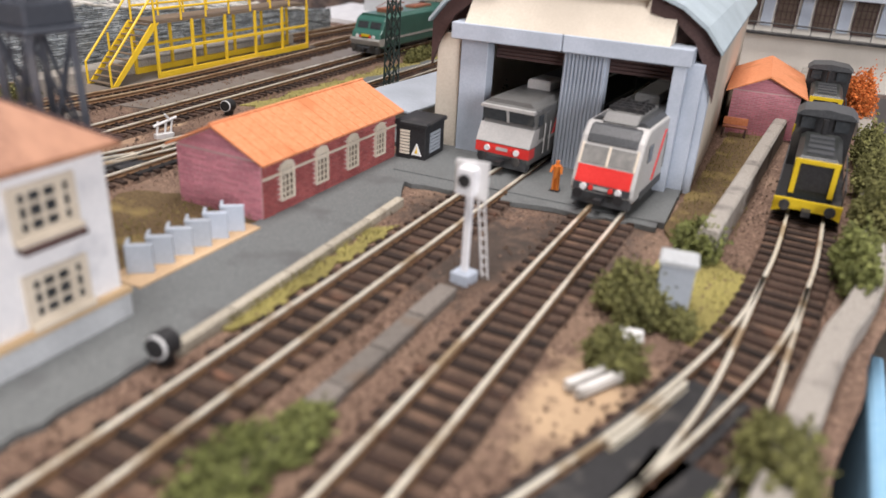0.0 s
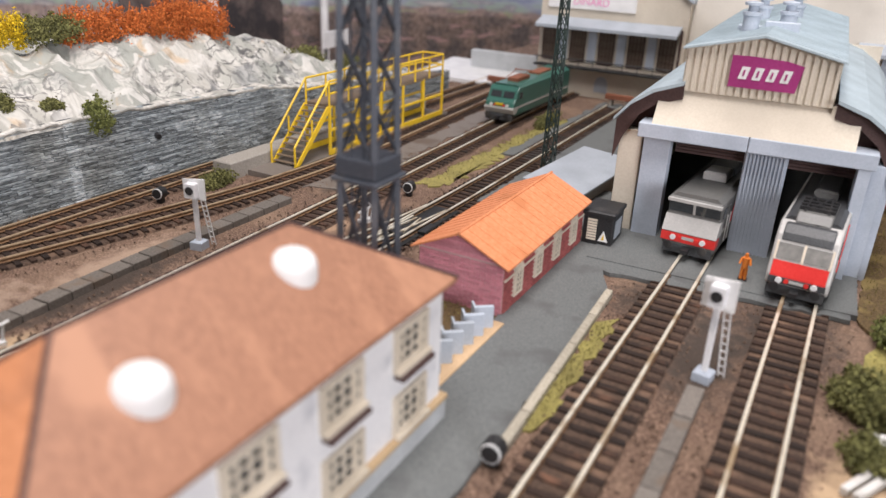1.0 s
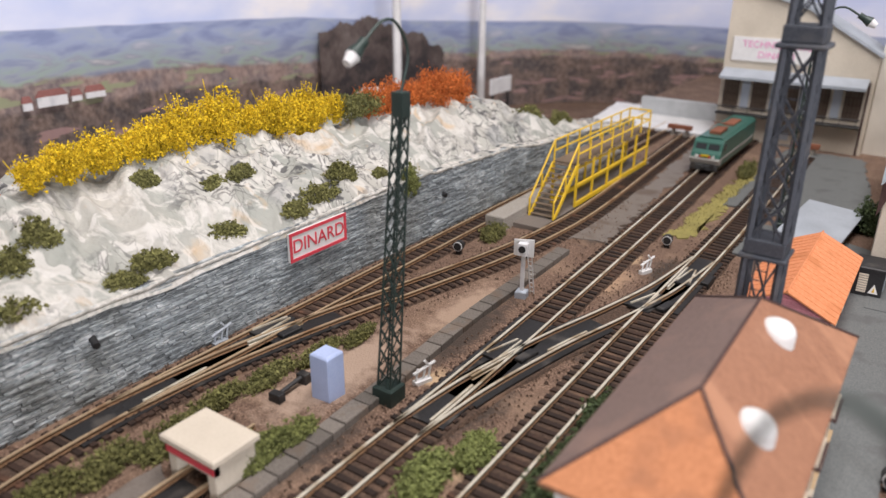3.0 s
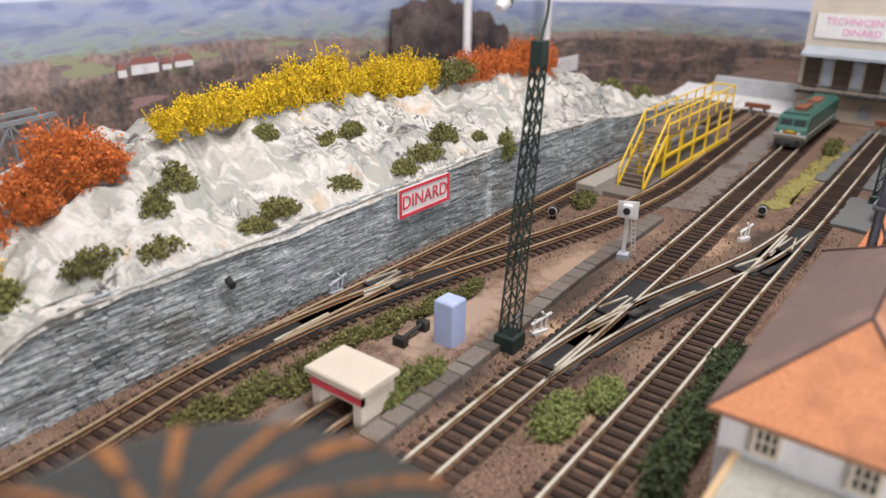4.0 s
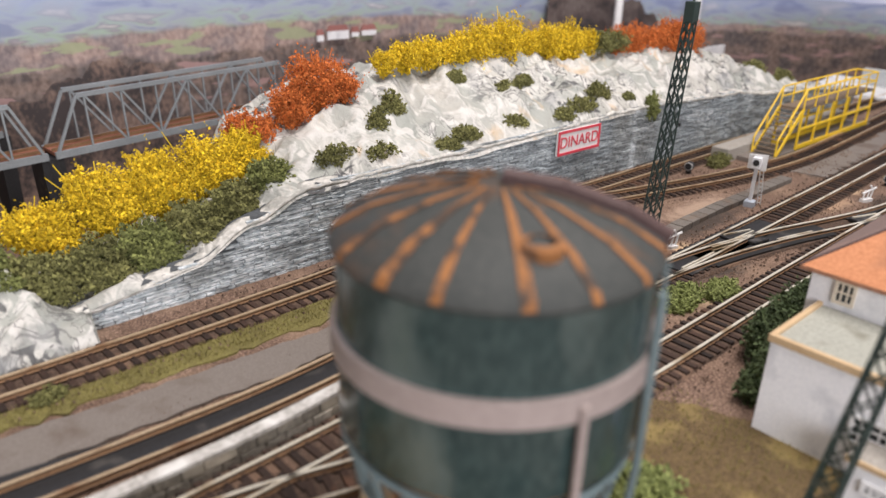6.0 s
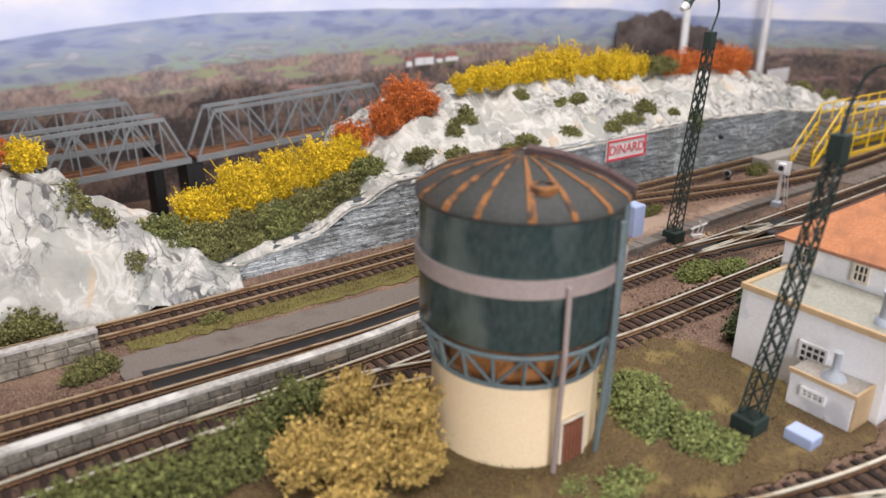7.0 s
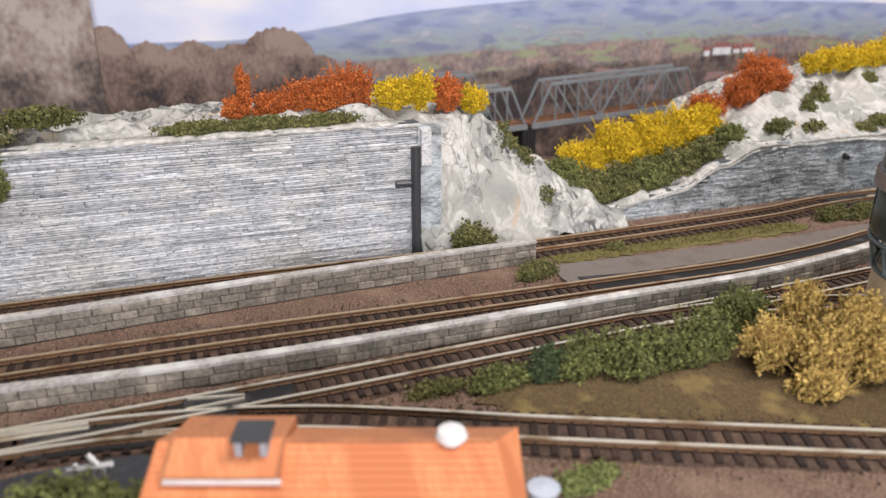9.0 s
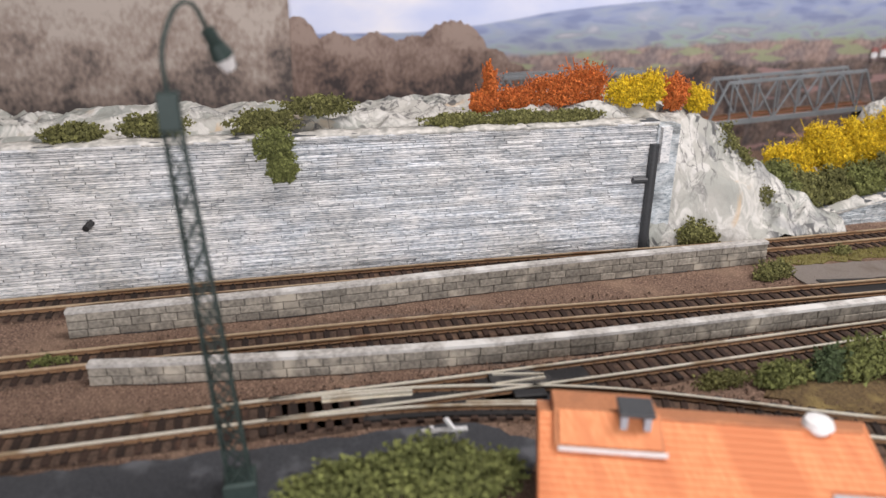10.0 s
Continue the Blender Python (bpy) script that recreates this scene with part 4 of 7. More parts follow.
# ---- cut-stone dwarf walls, block by block ----
def block_wall(name, ctrl, height, rows, length, thick, label, cop=True, seed=0):
    rnd = random.Random(seed)
    w = thing(name, label=label, category="stone wall", kind="structure")
    line = curve_points(ctrl, 0.01)
    part("wall_core", Build().sweep(line, [(-thick + .001, -.004), (-.0008, -.004), (-.0008, height - .001), (-thick + .001, height - .001)]), MORTAR, w)
    if cop:
        part("coping", Build().sweep(line, [(-thick - .0005, height - .001), (.0006, height - .001), (.0006, height + .0008), (-thick - .0005, height + .0008)]), COPING, w)
    total = sum((c - a).length for a, c in zip(line, line[1:]))

    def at(s):
        for a, c in zip(line, line[1:]):
            l = (c - a).length
            if s <= l:
                return a + (c - a) * (s / l), c - a
            s -= l
        return line[-1], line[-1] - line[-2]
    rh = height / rows
    for r in range(rows):
        s = rnd.uniform(-length, 0)
        while s < total:
            ln = length * rnd.uniform(0.7, 1.35)
            a, e = max(s, 0), min(s + ln, total)
            if e - a > 0.002:
                p, d = at((a + e) / 2)
                q = rnd.uniform(-.0002, .0004)
                o = part("stone_block", Build().chamfer(-(e - a) / 2 + .00015, -rh / 2 + .00015, -.002, (e - a) / 2 - .00015, rh / 2 - .00015, .0004 + q, .0004), BLOCK, w)
                side = Vector((d.y, -d.x, 0)).normalized()
                o.matrix_basis = Matrix.Translation((p.x, p.y, -.0008 + rh * (r + .5))) @ Matrix((Vector((d.x, d.y, 0)).normalized(), Vector((0, 0, 1)), side)).transposed().to_4x4()
            s += ln
    return w


block_wall("dwarf_wall", [(-.458, -.665, 0), (-.459, -.535, 0), (-.464, -.435, 0), (-.467, -.34, 0), (-.469, -.213, 0)], .015, 3, .0125, .005, "grey cut-stone dwarf wall with pale coping", seed=5)
block_wall("dwarf_wall", [(-.404, -.645, 0), (-.397, -.60, 0), (-.386, -.505, 0), (-.379, -.395, 0), (-.379, -.21, 0), (-.378, -.10, 0), (-.386, -.02, 0), (-.395, .04, 0)], .0105, 2, .011, .005, "low grey cut-stone wall with pale coping", seed=6)
lone("boundary_wall", Build().sweep(curve_points([(-.030, .462, 0), (-.026, .54, 0), (-.021, .65, 0), (-.014, .80, 0), (-.012, .95, 0)], .02), [(-.0045, -.004), (.0045, -.004), (.0042, .0135), (.003, .0145), (-.003, .0145), (-.0042, .0135)]), CONCRETE, "weathered concrete boundary wall beside the track", "wall", "structure", smooth=30)
lone("boundary_wall", Build().sweep(curve_points([(.004, .27, 0), (.014, .345, 0), (.023, .409, 0), (.034, .458, 0), (.036, .55, 0), (.036, .95, 0)], .02), [(-.005, -.004), (.005, -.004), (.0048, .009), (.004, .010), (-.004, .010), (-.0048, .009)]), CONCRETE, "weathered concrete wall at the layout's edge", "wall", "structure", smooth=30)
lone("edge_cloth", Build().box(.040, .05, -.30, .047, .46, -.022), SKY_BLUE, "light blue cloth along the layout's front edge", "cloth", "structure", bevel=.002)

# turnout decks: black plates between the rails
def deck(name_line, y0, y1, w, off=0.0):
    pts = [p + Vector((off, 0, 0)) for p in LINES[name_line] if y0 <= p.y <= y1]
    lone("turnout_deck", Build().sweep(pts, [(-w, -.001), (w, -.001), (w, .0017), (-w, .0017)]), BLACK, "black plastic turnout deck between bright rails", "turnout", "structure")


for a in (("main", .20, .34, .0135), ("cross", .23, .36, .0135), ("cross", .39, .46, .0125), ("yard", .40, .51, .0130), ("wall", .09, .22, .0125), ("siding", .15, .27, .0125), ("front", -.52, -.42, .0130), ("main", -.46, -.40, .013), ("front", -.11, -.02, .0125), ("shed_two", -.06, .04, .0125), ("right", .27, .362, .0125), ("right_branch", .26, .32, .0125)):
    deck(*a)
# point levers and check rails
for nm, y0, y1, s in (("main", .20, .245, 1), ("cross", .245, .29, -1), ("cross", .30, .345, 1), ("yard", .43, .48, -1), ("wall", .13, .175, 1), ("siding", .2, .245, -1), ("front", -.54, -.49, -1), ("front", -.47, -.43, 1), ("front", -.09, -.05, 1), ("shed_two", -.02, .03, -1), ("right", .31, .36, -1)):
    pts = []
    line = [p for p in LINES[nm] if y0 <= p.y <= y1]
    for i, p in enumerate(line):
        d = (line[min(i + 1, len(line) - 1)] - line[max(i - 1, 0)]).normalized()
        pts.append(p + Vector((d.y, -d.x, 0)) * .0059 * s)
    lone("check_rail", Build().sweep(pts, RAIL, RAIL_M), [RAIL_HEAD, RAIL_HEAD], "short bright check rail inside a turnout", "check rail", "structure")


for x, y, rz in ((-.5065, .230, -4), (-.3700, .291, -9), (-.3240, .405, -12), (-.3570, -.437, -6), (-.3130, .462, 0)):
    fg = thing("turnout_frog", x, y, 0, rz, label="black plastic turnout frog with bright wing rails", category="turnout frog", group="turnout frogs", kind="structure")
    part("frog_block", Build().prism([(-.0065, -.015), (.0065, -.015), (.0085, .004), (.0030, .016), (-.0030, .016), (-.0085, .004)], .0012, .0036, "z"), BLACK, fg, bevel=.0004)
    for k in (-1, 1):
        part("wing_rail", Build().box(-.0006, -.013, .0036, .0006, .013, .0046, 0, pose(k * .0030, 0, 0, 0, 0, k * 7)), RAIL_HEAD, fg)
    part("switch_box", Build().chamfer(.0105, -.006, -.001, .0165, .010, .0042, .0006), BLACK, fg)


# ---- lamps and masts ----
def lattice(bd, p0, p1, w0, w1, cells, leg=.0006, brace=.00042):
    """A tapered square lattice between two points."""
    p0, p1 = Vector(p0), Vector(p1)
    c4 = ((-1, -1), (1, -1), (1, 1), (-1, 1))

    def corner(t, k):
        w = (w0 + (w1 - w0) * t) / 2
        return p0 + (p1 - p0) * t + Vector((c4[k % 4][0] * w, c4[k % 4][1] * w, 0))
    for k in range(4):
        bd.rod(corner(0, k), corner(1, k), leg, 4)
        for i in range(cells):
            a, c = i / cells, (i + 1) / cells
            bd.rod(corner(a, k), corner(c, k + 1), brace, 4)
            bd.rod(corner(a, k + 1), corner(c, k), brace, 4)


def lattice_lamp(x, y, top, w0, w1, arm, label, lamp=True, base=0.0, cells=13):
    """arm: points above the collar; the lamp head hangs at the last."""
    th = thing("lamp_post", x, y, base, label=label, category="street lamp", group="lattice lamp posts")
    part("base", Build().chamfer(-w0 * .75, -w0 * .75, -.003, w0 * .75, w0 * .75, .009, .001), MASTGREEN, th)
    bd = Build()
    lattice(bd, (0, 0, .008), top, w0, w1, cells)
    part("lattice_mast", bd, MASTGREEN, th)
    tp = Vector(top)
    part("collar", Build().box(tp.x - w1 * .62, tp.y - w1 * .62, tp.z - .003, tp.x + w1 * .62, tp.y + w1 * .62, tp.z + .009), MASTGREEN, th, bevel=.0004)
    pts = curve_points([tp + Vector((0, 0, .008))] + [Vector(p) for p in arm], .003)
    ab = Build().tube(pts, .0008, 7)
    part("arm", ab, MASTGREEN, th, smooth=40)
    if lamp:
        e, d = pts[-1], (pts[-1] - pts[-4]).normalized()
        hd = part("lamp_head", Build().rod(e - d * .001, e + d * .005, .0024, 10).rod(e + d * .004, e + d * .009, .0028, 10, .0040), MASTGREEN, th, smooth=40)
        part("bulb", Build().rod(e + d * .009, e + d * .014, .0036, 10, .0022), WHITE, hd, "clear white bulb", smooth=40)
    return th


lattice_lamp(-.398, .212, (0, .014, .155), .0085, .0055, [(0, .020, .181), (0, .012, .195), (0, .001, .197), (0, -.012, .189)], "dark green lattice lamp post with a hooked arm")
lattice_lamp(-.209, .029, (.013, .006, .140), .0085, .0055, [(.0145, .006, .162), (.0185, .006, .174), (.026, .006, .178), (.033, .0065, .173)], "dark green lattice lamp post beside the annex", base=-.001)
lattice_lamp(-.306, -.572, (0, -.009, .150), .0085, .0055, [(.0, -.009, .172), (-.003, -.004, .184), (-.006, .001, .185), (-.009, .005, .176)], "dark green lattice lamp post by the asphalt road")
lattice_lamp(-.279, .615, (0, .004, .150), .008, .005, [(0, .005, .172), (.004, .006, .184), (.014, .006, .188), (.026, .006, .182)], "dark green lattice lamp post behind the brick house")

# floodlight pylon between the two houses
py = thing("floodlight_pylon", -.2395, .3125, 0, label="tall dark blue-grey lattice floodlight pylon", category="pylon")
bd = Build()
for zz0, zz1, w0, w1, n in ((0, .090, .0180, .0160, 2), (.099, .189, .0160, .0140, 4), (.198, .285, .013, .0105, 4)):
    lattice(bd, (0, 0, zz0), (0, 0, zz1), w0, w1, n, .0017, .0007)
part("lattice_tower", bd, PYLON, py)
for z0, z1, w in ((.089, .0912, .0220), (.0912, .099, .0190), (.188, .1902, .0215), (.1902, .198, .0175)):
    part("platform", Build().box(-w / 2, -w / 2, z0, w / 2, w / 2, z1), PYLON, py, bevel=.0008)
bd = Build()
for k in (-1, 1):
    bd.rod((k * .003, -.0078, .0), (k * .003, -.0066, .18), .0005, 4)
for k in range(34):
    bd.rod((-.003, -.0078 + .00003 * k, .005 + .0052 * k), (.003, -.0078 + .00003 * k, .005 + .0052 * k), .0003, 4)
part("ladder", bd, PYLON, py)

# ---- yellow inspection gangway ----
ga = thing("inspection_gangway", -.4635, .515, .003, label="yellow painted inspection gangway with stairs and railings", category="gangway")
L, W, DH = .232, .024, .041
y_top = .045
bd = Build()
for s in (-1, 1):
    x = s * W / 2
    for k in range(6):
        yy = y_top + k * (L - y_top) / 5
        bd.box(x - .001, yy - .001, 0, x + .001, yy + .001, DH)
    bd.box(x - .0009, y_top, 0, x + .0009, L, .0045)
    bd.box(x - .0009, y_top, .020, x + .0009, L, .022)
part("frame", bd, YELLOW, ga)
part("walkway", Build().box(-W / 2, y_top, DH - .001, W / 2, L, DH + .001), GANGDECK, ga, "brown grating walkway")
for s in (-1, 1):
    x = s * W / 2
    rb = Build()
    for k in range(8):
        yy = y_top + k * (L - y_top) / 7
        rb.rod((x, yy, DH), (x, yy, DH + .020), .0009, 6)
    for zz in (.010, .020):
        rb.rod((x, y_top, DH + zz), (x, L, DH + zz), .0009, 6)
    rb.rod((x, 0, .016), (x, y_top, DH + .020), .0009, 6)
    rb.rod((x, 0, 0), (x, 0, .016), .0009, 6)
    rb.rod((x, .022, .020), (x, .022, .034), .0009, 6)
    part("railing", rb, YELLOW, ga)
    part("stringer", Build().prism([(0, 0), (.005, 0), (y_top + .004, DH), (y_top - .003, DH)], x - .0006, x + .0006, "x"), YELLOW, ga)
for k in range(11):
    t = (k + .5) / 11
    part("stair_tread", Build().box(-W / 2 + .0008, t * y_top - .0015, t * DH, W / 2 - .0008, t * y_top + .0022, t * DH + .0006), GANGDECK, ga)
rb = Build()
for zz in (.010, .020):
    rb.rod((-W / 2, L, DH + zz), (W / 2, L, DH + zz), .0009, 6)
part("end_rail", rb, YELLOW, ga)
lone("loading_platform", Build().chamfer(-.496, .472, -.003, -.478, .76, .012, .0008), CONCRETE, "grey concrete loading platform beside the gangway", "platform", "structure")
lone("platform_slab", Build().box(-.478, .49, -.003, -.451, .76, .003), PIT, "low dirty slab under the gangway", "slab", "structure")


# ---- windows and walls ----
def window(parent, m, w, h, nx, nz, frame=FRAME, glass=GLASS_DARK, depth=.0012, t=.0007, sill=False):
    """A window in the plane x,z of m, looking to -y."""
    wn = part("window", Build().box(-w / 2, -.0002, 0, w / 2, .0006, h), glass, parent)
    wn.matrix_basis = m
    fr = Build()
    for x in (-w / 2, w / 2):
        fr.box(x - t, -depth, -t, x + t, .0003, h + t)
    for z in (0, h):
        fr.box(-w / 2 + t, -depth, z - t, w / 2 - t, .0003, z + t)
    part("window_frame", fr, frame, wn)
    mu = Build()
    for k in range(1, nx):
        x = -w / 2 + w * k / nx
        mu.box(x - t * .5, -depth * .7, t, x + t * .5, .0002, h - t)
    for k in range(1, nz):
        z = h * k / nz
        mu.box(-w / 2 + t, -depth * .75, z - t * .5, w / 2 - t, .0002, z + t * .5)
    if nx > 1 or nz > 1:
        part("glazing_grid", mu, frame, wn)
    if sill:
        part("window_sill", Build().box(-w / 2 - .001, -.003, -.0022, w / 2 + .001, 0, -.0008), frame, wn)
    return wn


EAST, WEST, SOUTH = 90, -90, 0

# white two-storey house with a hipped roof
ho = thing("house", -.231, .215, 0, label="white two-storey house with a rusty brown hipped roof", category="house")
part("wall", Build().box(-.032, -.082, -.003, .035, .083, .062), WHITE_WALL, ho, bevel=.0005)
part("plinth", Build().box(-.0335, -.0835, -.003, .0375, .0845, .010), PALE_CONCRETE, ho, bevel=.0006)
part("string_course", Build().box(-.0335, -.0832, .0102, .0378, .0848, .0122), TRIM, ho)
e = [(-.0365, -.0865), (.0385, -.0865), (.0385, .0875), (-.0365, .0875)]
rf = Build()
vs = [(x, y, .0605) for x, y in e] + [(x, y, .0625) for x, y in e] + [(.002, -.046, .092), (.002, .038, .092)]
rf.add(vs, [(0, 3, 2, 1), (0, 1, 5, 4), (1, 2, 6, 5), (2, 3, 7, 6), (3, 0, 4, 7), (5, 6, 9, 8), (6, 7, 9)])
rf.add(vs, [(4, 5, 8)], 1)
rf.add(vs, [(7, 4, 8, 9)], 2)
# Lit south hip and shaded west slope: the light is put into the colour.
ORANGE_BY_LIGHT = mat("orange_roof_toned_by_light", (0.42, 0.165, 0.07), (0.55, 0.235, 0.11), 600, 35, 0.8, relief=0.25, c3=(0.33, 0.14, 0.07), wear=0.58)
SHADED_BROWN = mat("shaded_grey_brown_roof", (0.155, 0.105, 0.090), (0.215, 0.152, 0.132), 600, 30, 0.7, relief=0.25, c3=(0.25, 0.165, 0.135), wear=0.6)
roof = part("roof", rf, [RUSTY_TILE, ORANGE_BY_LIGHT, SHADED_BROWN], ho, "brown-orange hipped roof, slopes coloured as lit and shaded", bevel=.0004)
rg = Build()
for a, c in (((.002, -.046, .092), (.002, .038, .092)), ((.002, -.046, .092), (.0385, -.0865, .0625)), ((.002, -.046, .092), (-.0365, -.0865, .0625)), ((.002, .038, .092), (.0385, .0875, .0625)), ((.002, .038, .092), (-.0365, .0875, .0625))):
    rg.rod(a, c, .0007, 6)
part("ridge_capping", rg, DARKBROWN, roof)
for yy, x, z in ((-.0366, .0185, .0772), (.0274, .0115, .0830)):
    part("roof_vent", Build().lathe([(0, -.009), (.0078, -.009), (.0080, .0002), (.0074, .0024), (.0058, .0044), (.0034, .0056), (0, .0060)], 22, (x, yy, z)), WHITE, ho, "white domed roof vent", smooth=50)
for k in range(4):
    yy = -.060 + k * .040
    for zz in (.0145, .0415):
        window(ho, pose(.0352, yy, zz, 0, 0, EAST), .0195, .0140, 4, 3, sill=True, t=.0011)
        for q in (-1, 1):
            part("shutter", Build().box(.0352, yy + q * .0072 - .0022, zz + .0012, .0366, yy + q * .0072 - .0008, zz + .0132), FRAME, ho)
        if zz > .03:
            part("balcony_rail", Build().chamfer(.0355, yy - .0105, zz - .0042, .0395, yy + .0105, zz - .0022, .0005), DARKBROWN, ho, "dark narrow balcony below the window")
for xx in (-.016, .014):
    window(ho, pose(xx, -.0822, .049, 0, 0, SOUTH), .008, .010, 3, 2)

# flat-roofed annex with its boiler shack
ANNEX_ROOF = mat("green_grey_flat_roof", (0.27, 0.275, 0.235), (0.38, 0.38, 0.33), 700, 45, 0.9, relief=0.2, c3=(0.21, 0.205, 0.165))
an = thing("annex", -.215, .108, -.001, label="white flat-roofed annex with a tan-edged green-grey roof", category="annex")
part("wall", Build().box(-.041, -.024, -.003, .041, .024, .0455), WHITE_WALL, an, bevel=.0004)
part("roof", Build().box(-.0395, -.0225, .0452, .0395, .024, .0463), ANNEX_ROOF, an, "pale grey-green flat roof")
tb = Build()
tb.box(-.042, -.025, .0445, .042, -.0225, .048)
tb.box(-.042, -.0225, .0445, -.0395, .024, .048)
tb.box(.0395, -.0225, .0445, .042, .024, .048)
part("roof_edge", tb, TRIM, an, bevel=.0003)
window(an, pose(.004, -.0242, .0165, 0, 0, SOUTH), .014, .0115, 4, 3, WHITE)
window(an, pose(.0412, -.008, .016, 0, 0, EAST), .010, .011, 3, 3, WHITE)
part("vent_pipe", Build().lathe([(0, .046), (.0062, .046), (.0058, .049), (.0044, .050), (.0042, .062), (.005, .063), (.005, .064), (0, .0645)], 18, (.029, -.008, 0)), PALEBLUE, an, "fat pale grey vent pipe", smooth=50)
part("vent_dome", Build().lathe([(0, .046), (.005, .046), (.0046, .050), (.002, .053), (0, .0535)], 16, (.033, .012, 0)), PALEBLUE, an, smooth=50)
sh = thing("boiler_shack", -.1955, .0755, -.001, label="small white flat-roofed shack against the annex", category="shack")
part("wall", Build().box(-.0165, -.0095, -.003, .0165, .008, .0195), WHITE_WALL, sh, bevel=.0004)
part("roof", Build().box(-.0168, -.0098, .0195, .0168, .008, .0205), CONCRETE, sh, "grey flat roof")
tb = Build()
tb.box(-.0175, -.0105, .019, .0175, -.0092, .0213)
tb.box(.0163, -.0092, -.002, .0175, .008, .0213)
part("roof_edge", tb, TRIM, sh)
window(sh, pose(-.003, -.0097, .009, 0, 0, SOUTH), .0115, .0042, 4, 2, WHITE)
part("chimney", Build().lathe([(0, .020), (.0062, .0203), (.0055, .022), (.0026, .024), (.0018, .026), (.0018, .034), (.0024, .035), (0, .0355)], 16, (.001, -.001, 0)), GREYMETAL, sh, "grey sheet-metal flue with a conical base", smooth=50)
lone("crate", Build().chamfer(-.195, .036, -.003, -.181, .046, .0055, .0006, m=None), BLUEBOX, "pale blue plastic crate on the turf", "crate", bevel=.0004)


# red brick workshop
def courses(parent, m, w, h, row, length, material, seed, skip=()):
    """Brick courses on a wall plane x,z of m, facing -y: the bricks are proud of the wall. skip: openings (x0, z0, x1, z1)."""
    rnd = random.Random(seed)
    bd = Build()
    for r in range(int(h / row)):
        x = -w / 2 - (length / 2 if r % 2 else 0)
        while x < w / 2:
            a, c = max(x, -w / 2), min(x + length, w / 2)
            z0, z1 = r * row, (r + 1) * row
            if c - a > .0006 and not any(a < q[2] and c > q[0] and z0 < q[3] and z1 > q[1] for q in skip):
                p = rnd.uniform(.0002, .0005)
                bd.box(a + .0002, -p, z0 + .00018, c - .0002, .0006, z1 - .00018)
            x += length
    o = part("bricks", bd, material, parent, kind="stuff")
    o.matrix_basis = m
    return o


rh = thing("brick_workshop", -.236, .447, 0, label="red brick workshop with an orange gabled roof", category="workshop")
gab = [(-.0245, -.003), (.0245, -.003), (.0245, .029), (0, .0405), (-.0245, .029)]
part("wall", Build().prism(gab, -.058, .058, "y"), PALE_JOINT, rh)
op = [(yc - .0048, .006, yc + .0048, .0235) for yc in (-.041, -.0137, .0137, .041)]
courses(rh, pose(.0248, 0, 0, 0, 0, EAST), .116, .0286, .0012, .0034, RED_BRICK, 3, op)
courses(rh, pose(0, -.0583, 0, 0, 0, SOUTH), .049, .0286, .0012, .006, PINK_PLANK, 4)
gb = Build()
for r in range(8):
    z0 = .0288 + r * .0012
    hw = .0245 * (1 - (z0 + .0012 - .029) / .0115)
    if hw > .001:
        gb.box(-hw, -.0587, z0, hw, -.058, z0 + .001)
part("gable_brickwork", gb, PINK_PLANK, rh)
for yc in (-.041, -.0137, .0137, .041):
    window(rh, pose(.0248, yc, .007, 0, 0, EAST), .0092, .0150, 3, 5, FRAME, GLASS_BROWN, t=.00045)
    part("window_arch", Build().prism([(yc - .0052, .0222), (yc + .0052, .0222), (yc + .0040, .0245), (yc, .0255), (yc - .0040, .0245)], .0248, .0256, "x"), FRAME, rh)
part("string_course", Build().box(.0249, -.058, .0195, .0256, .058, .0207), FRAME, rh)
rb = Build()
for s in (-1, 1):
    rb.prism([(0, .0405), (s * .0285, .0272), (s * .0285, .0284), (0, .0419)], -.0615, .0615, "y")
part("roof", rb, ORANGE_TILE, rh, "orange tiled gabled roof", bevel=.0003)
tl = Build()
for k in range(1, 16):
    yy = -.0615 + .123 * k / 16
    for s in (-1, 1):
        tl.rod((0, yy, .0419), (s * .0285, yy, .0285), .00025, 4)
part("rib_sheet", tl, ORANGE_TILE, rh)
part("ridge_capping", Build().rod((0, -.0617, .0418), (0, .0617, .0418), .0009, 6), ORANGE_TILE, rh)

# small pink house beyond the shed
ph = thing("small_house", -.034, .745, 0, rz=4, label="small pink brick house with an orange gabled roof", category="house")
part("wall", Build().prism([(-.022, -.003), (.022, -.003), (.022, .031), (0, .041), (-.022, .031)], -.042, .052, "y"), PALE_JOINT, ph)
courses(ph, pose(0, -.0423, 0, 0, 0, SOUTH), .044, .0308, .0012, .005, PINK_PLANK, 8)
gb = Build()
for r in range(8):
    z0 = .031 + r * .0012
    hw = .022 * (1 - (z0 + .0012 - .031) / .010)
    if hw > .001:
        gb.box(-hw, -.0427, z0, hw, -.042, z0 + .001)
part("gable_brickwork", gb, PINK_PLANK, ph)
rb = Build()
for s in (-1, 1):
    rb.prism([(0, .041), (s * .0265, .0290), (s * .0265, .0302), (0, .0424)], -.046, .055, "y")
part("roof", rb, ORANGE_TILE, ph, "orange tiled gabled roof", bevel=.0003)
be = thing("bench", -.046, .690, .002, rz=3, label="orange-brown slatted garden bench", category="bench")
part("seat", Build().box(-.008, -.003, .0045, .008, .002, .0055), BRICKDECK, be)
part("backrest", Build().box(-.008, .0015, .006, .008, .0023, .011), ORANGE_TILE, be)
for s in (-1, 1):
    part("leg", Build().box(s * .0075 - .0006, -.0028, -.0015, s * .0075 + .0006, .0023, .0045), DARKBROWN, be)

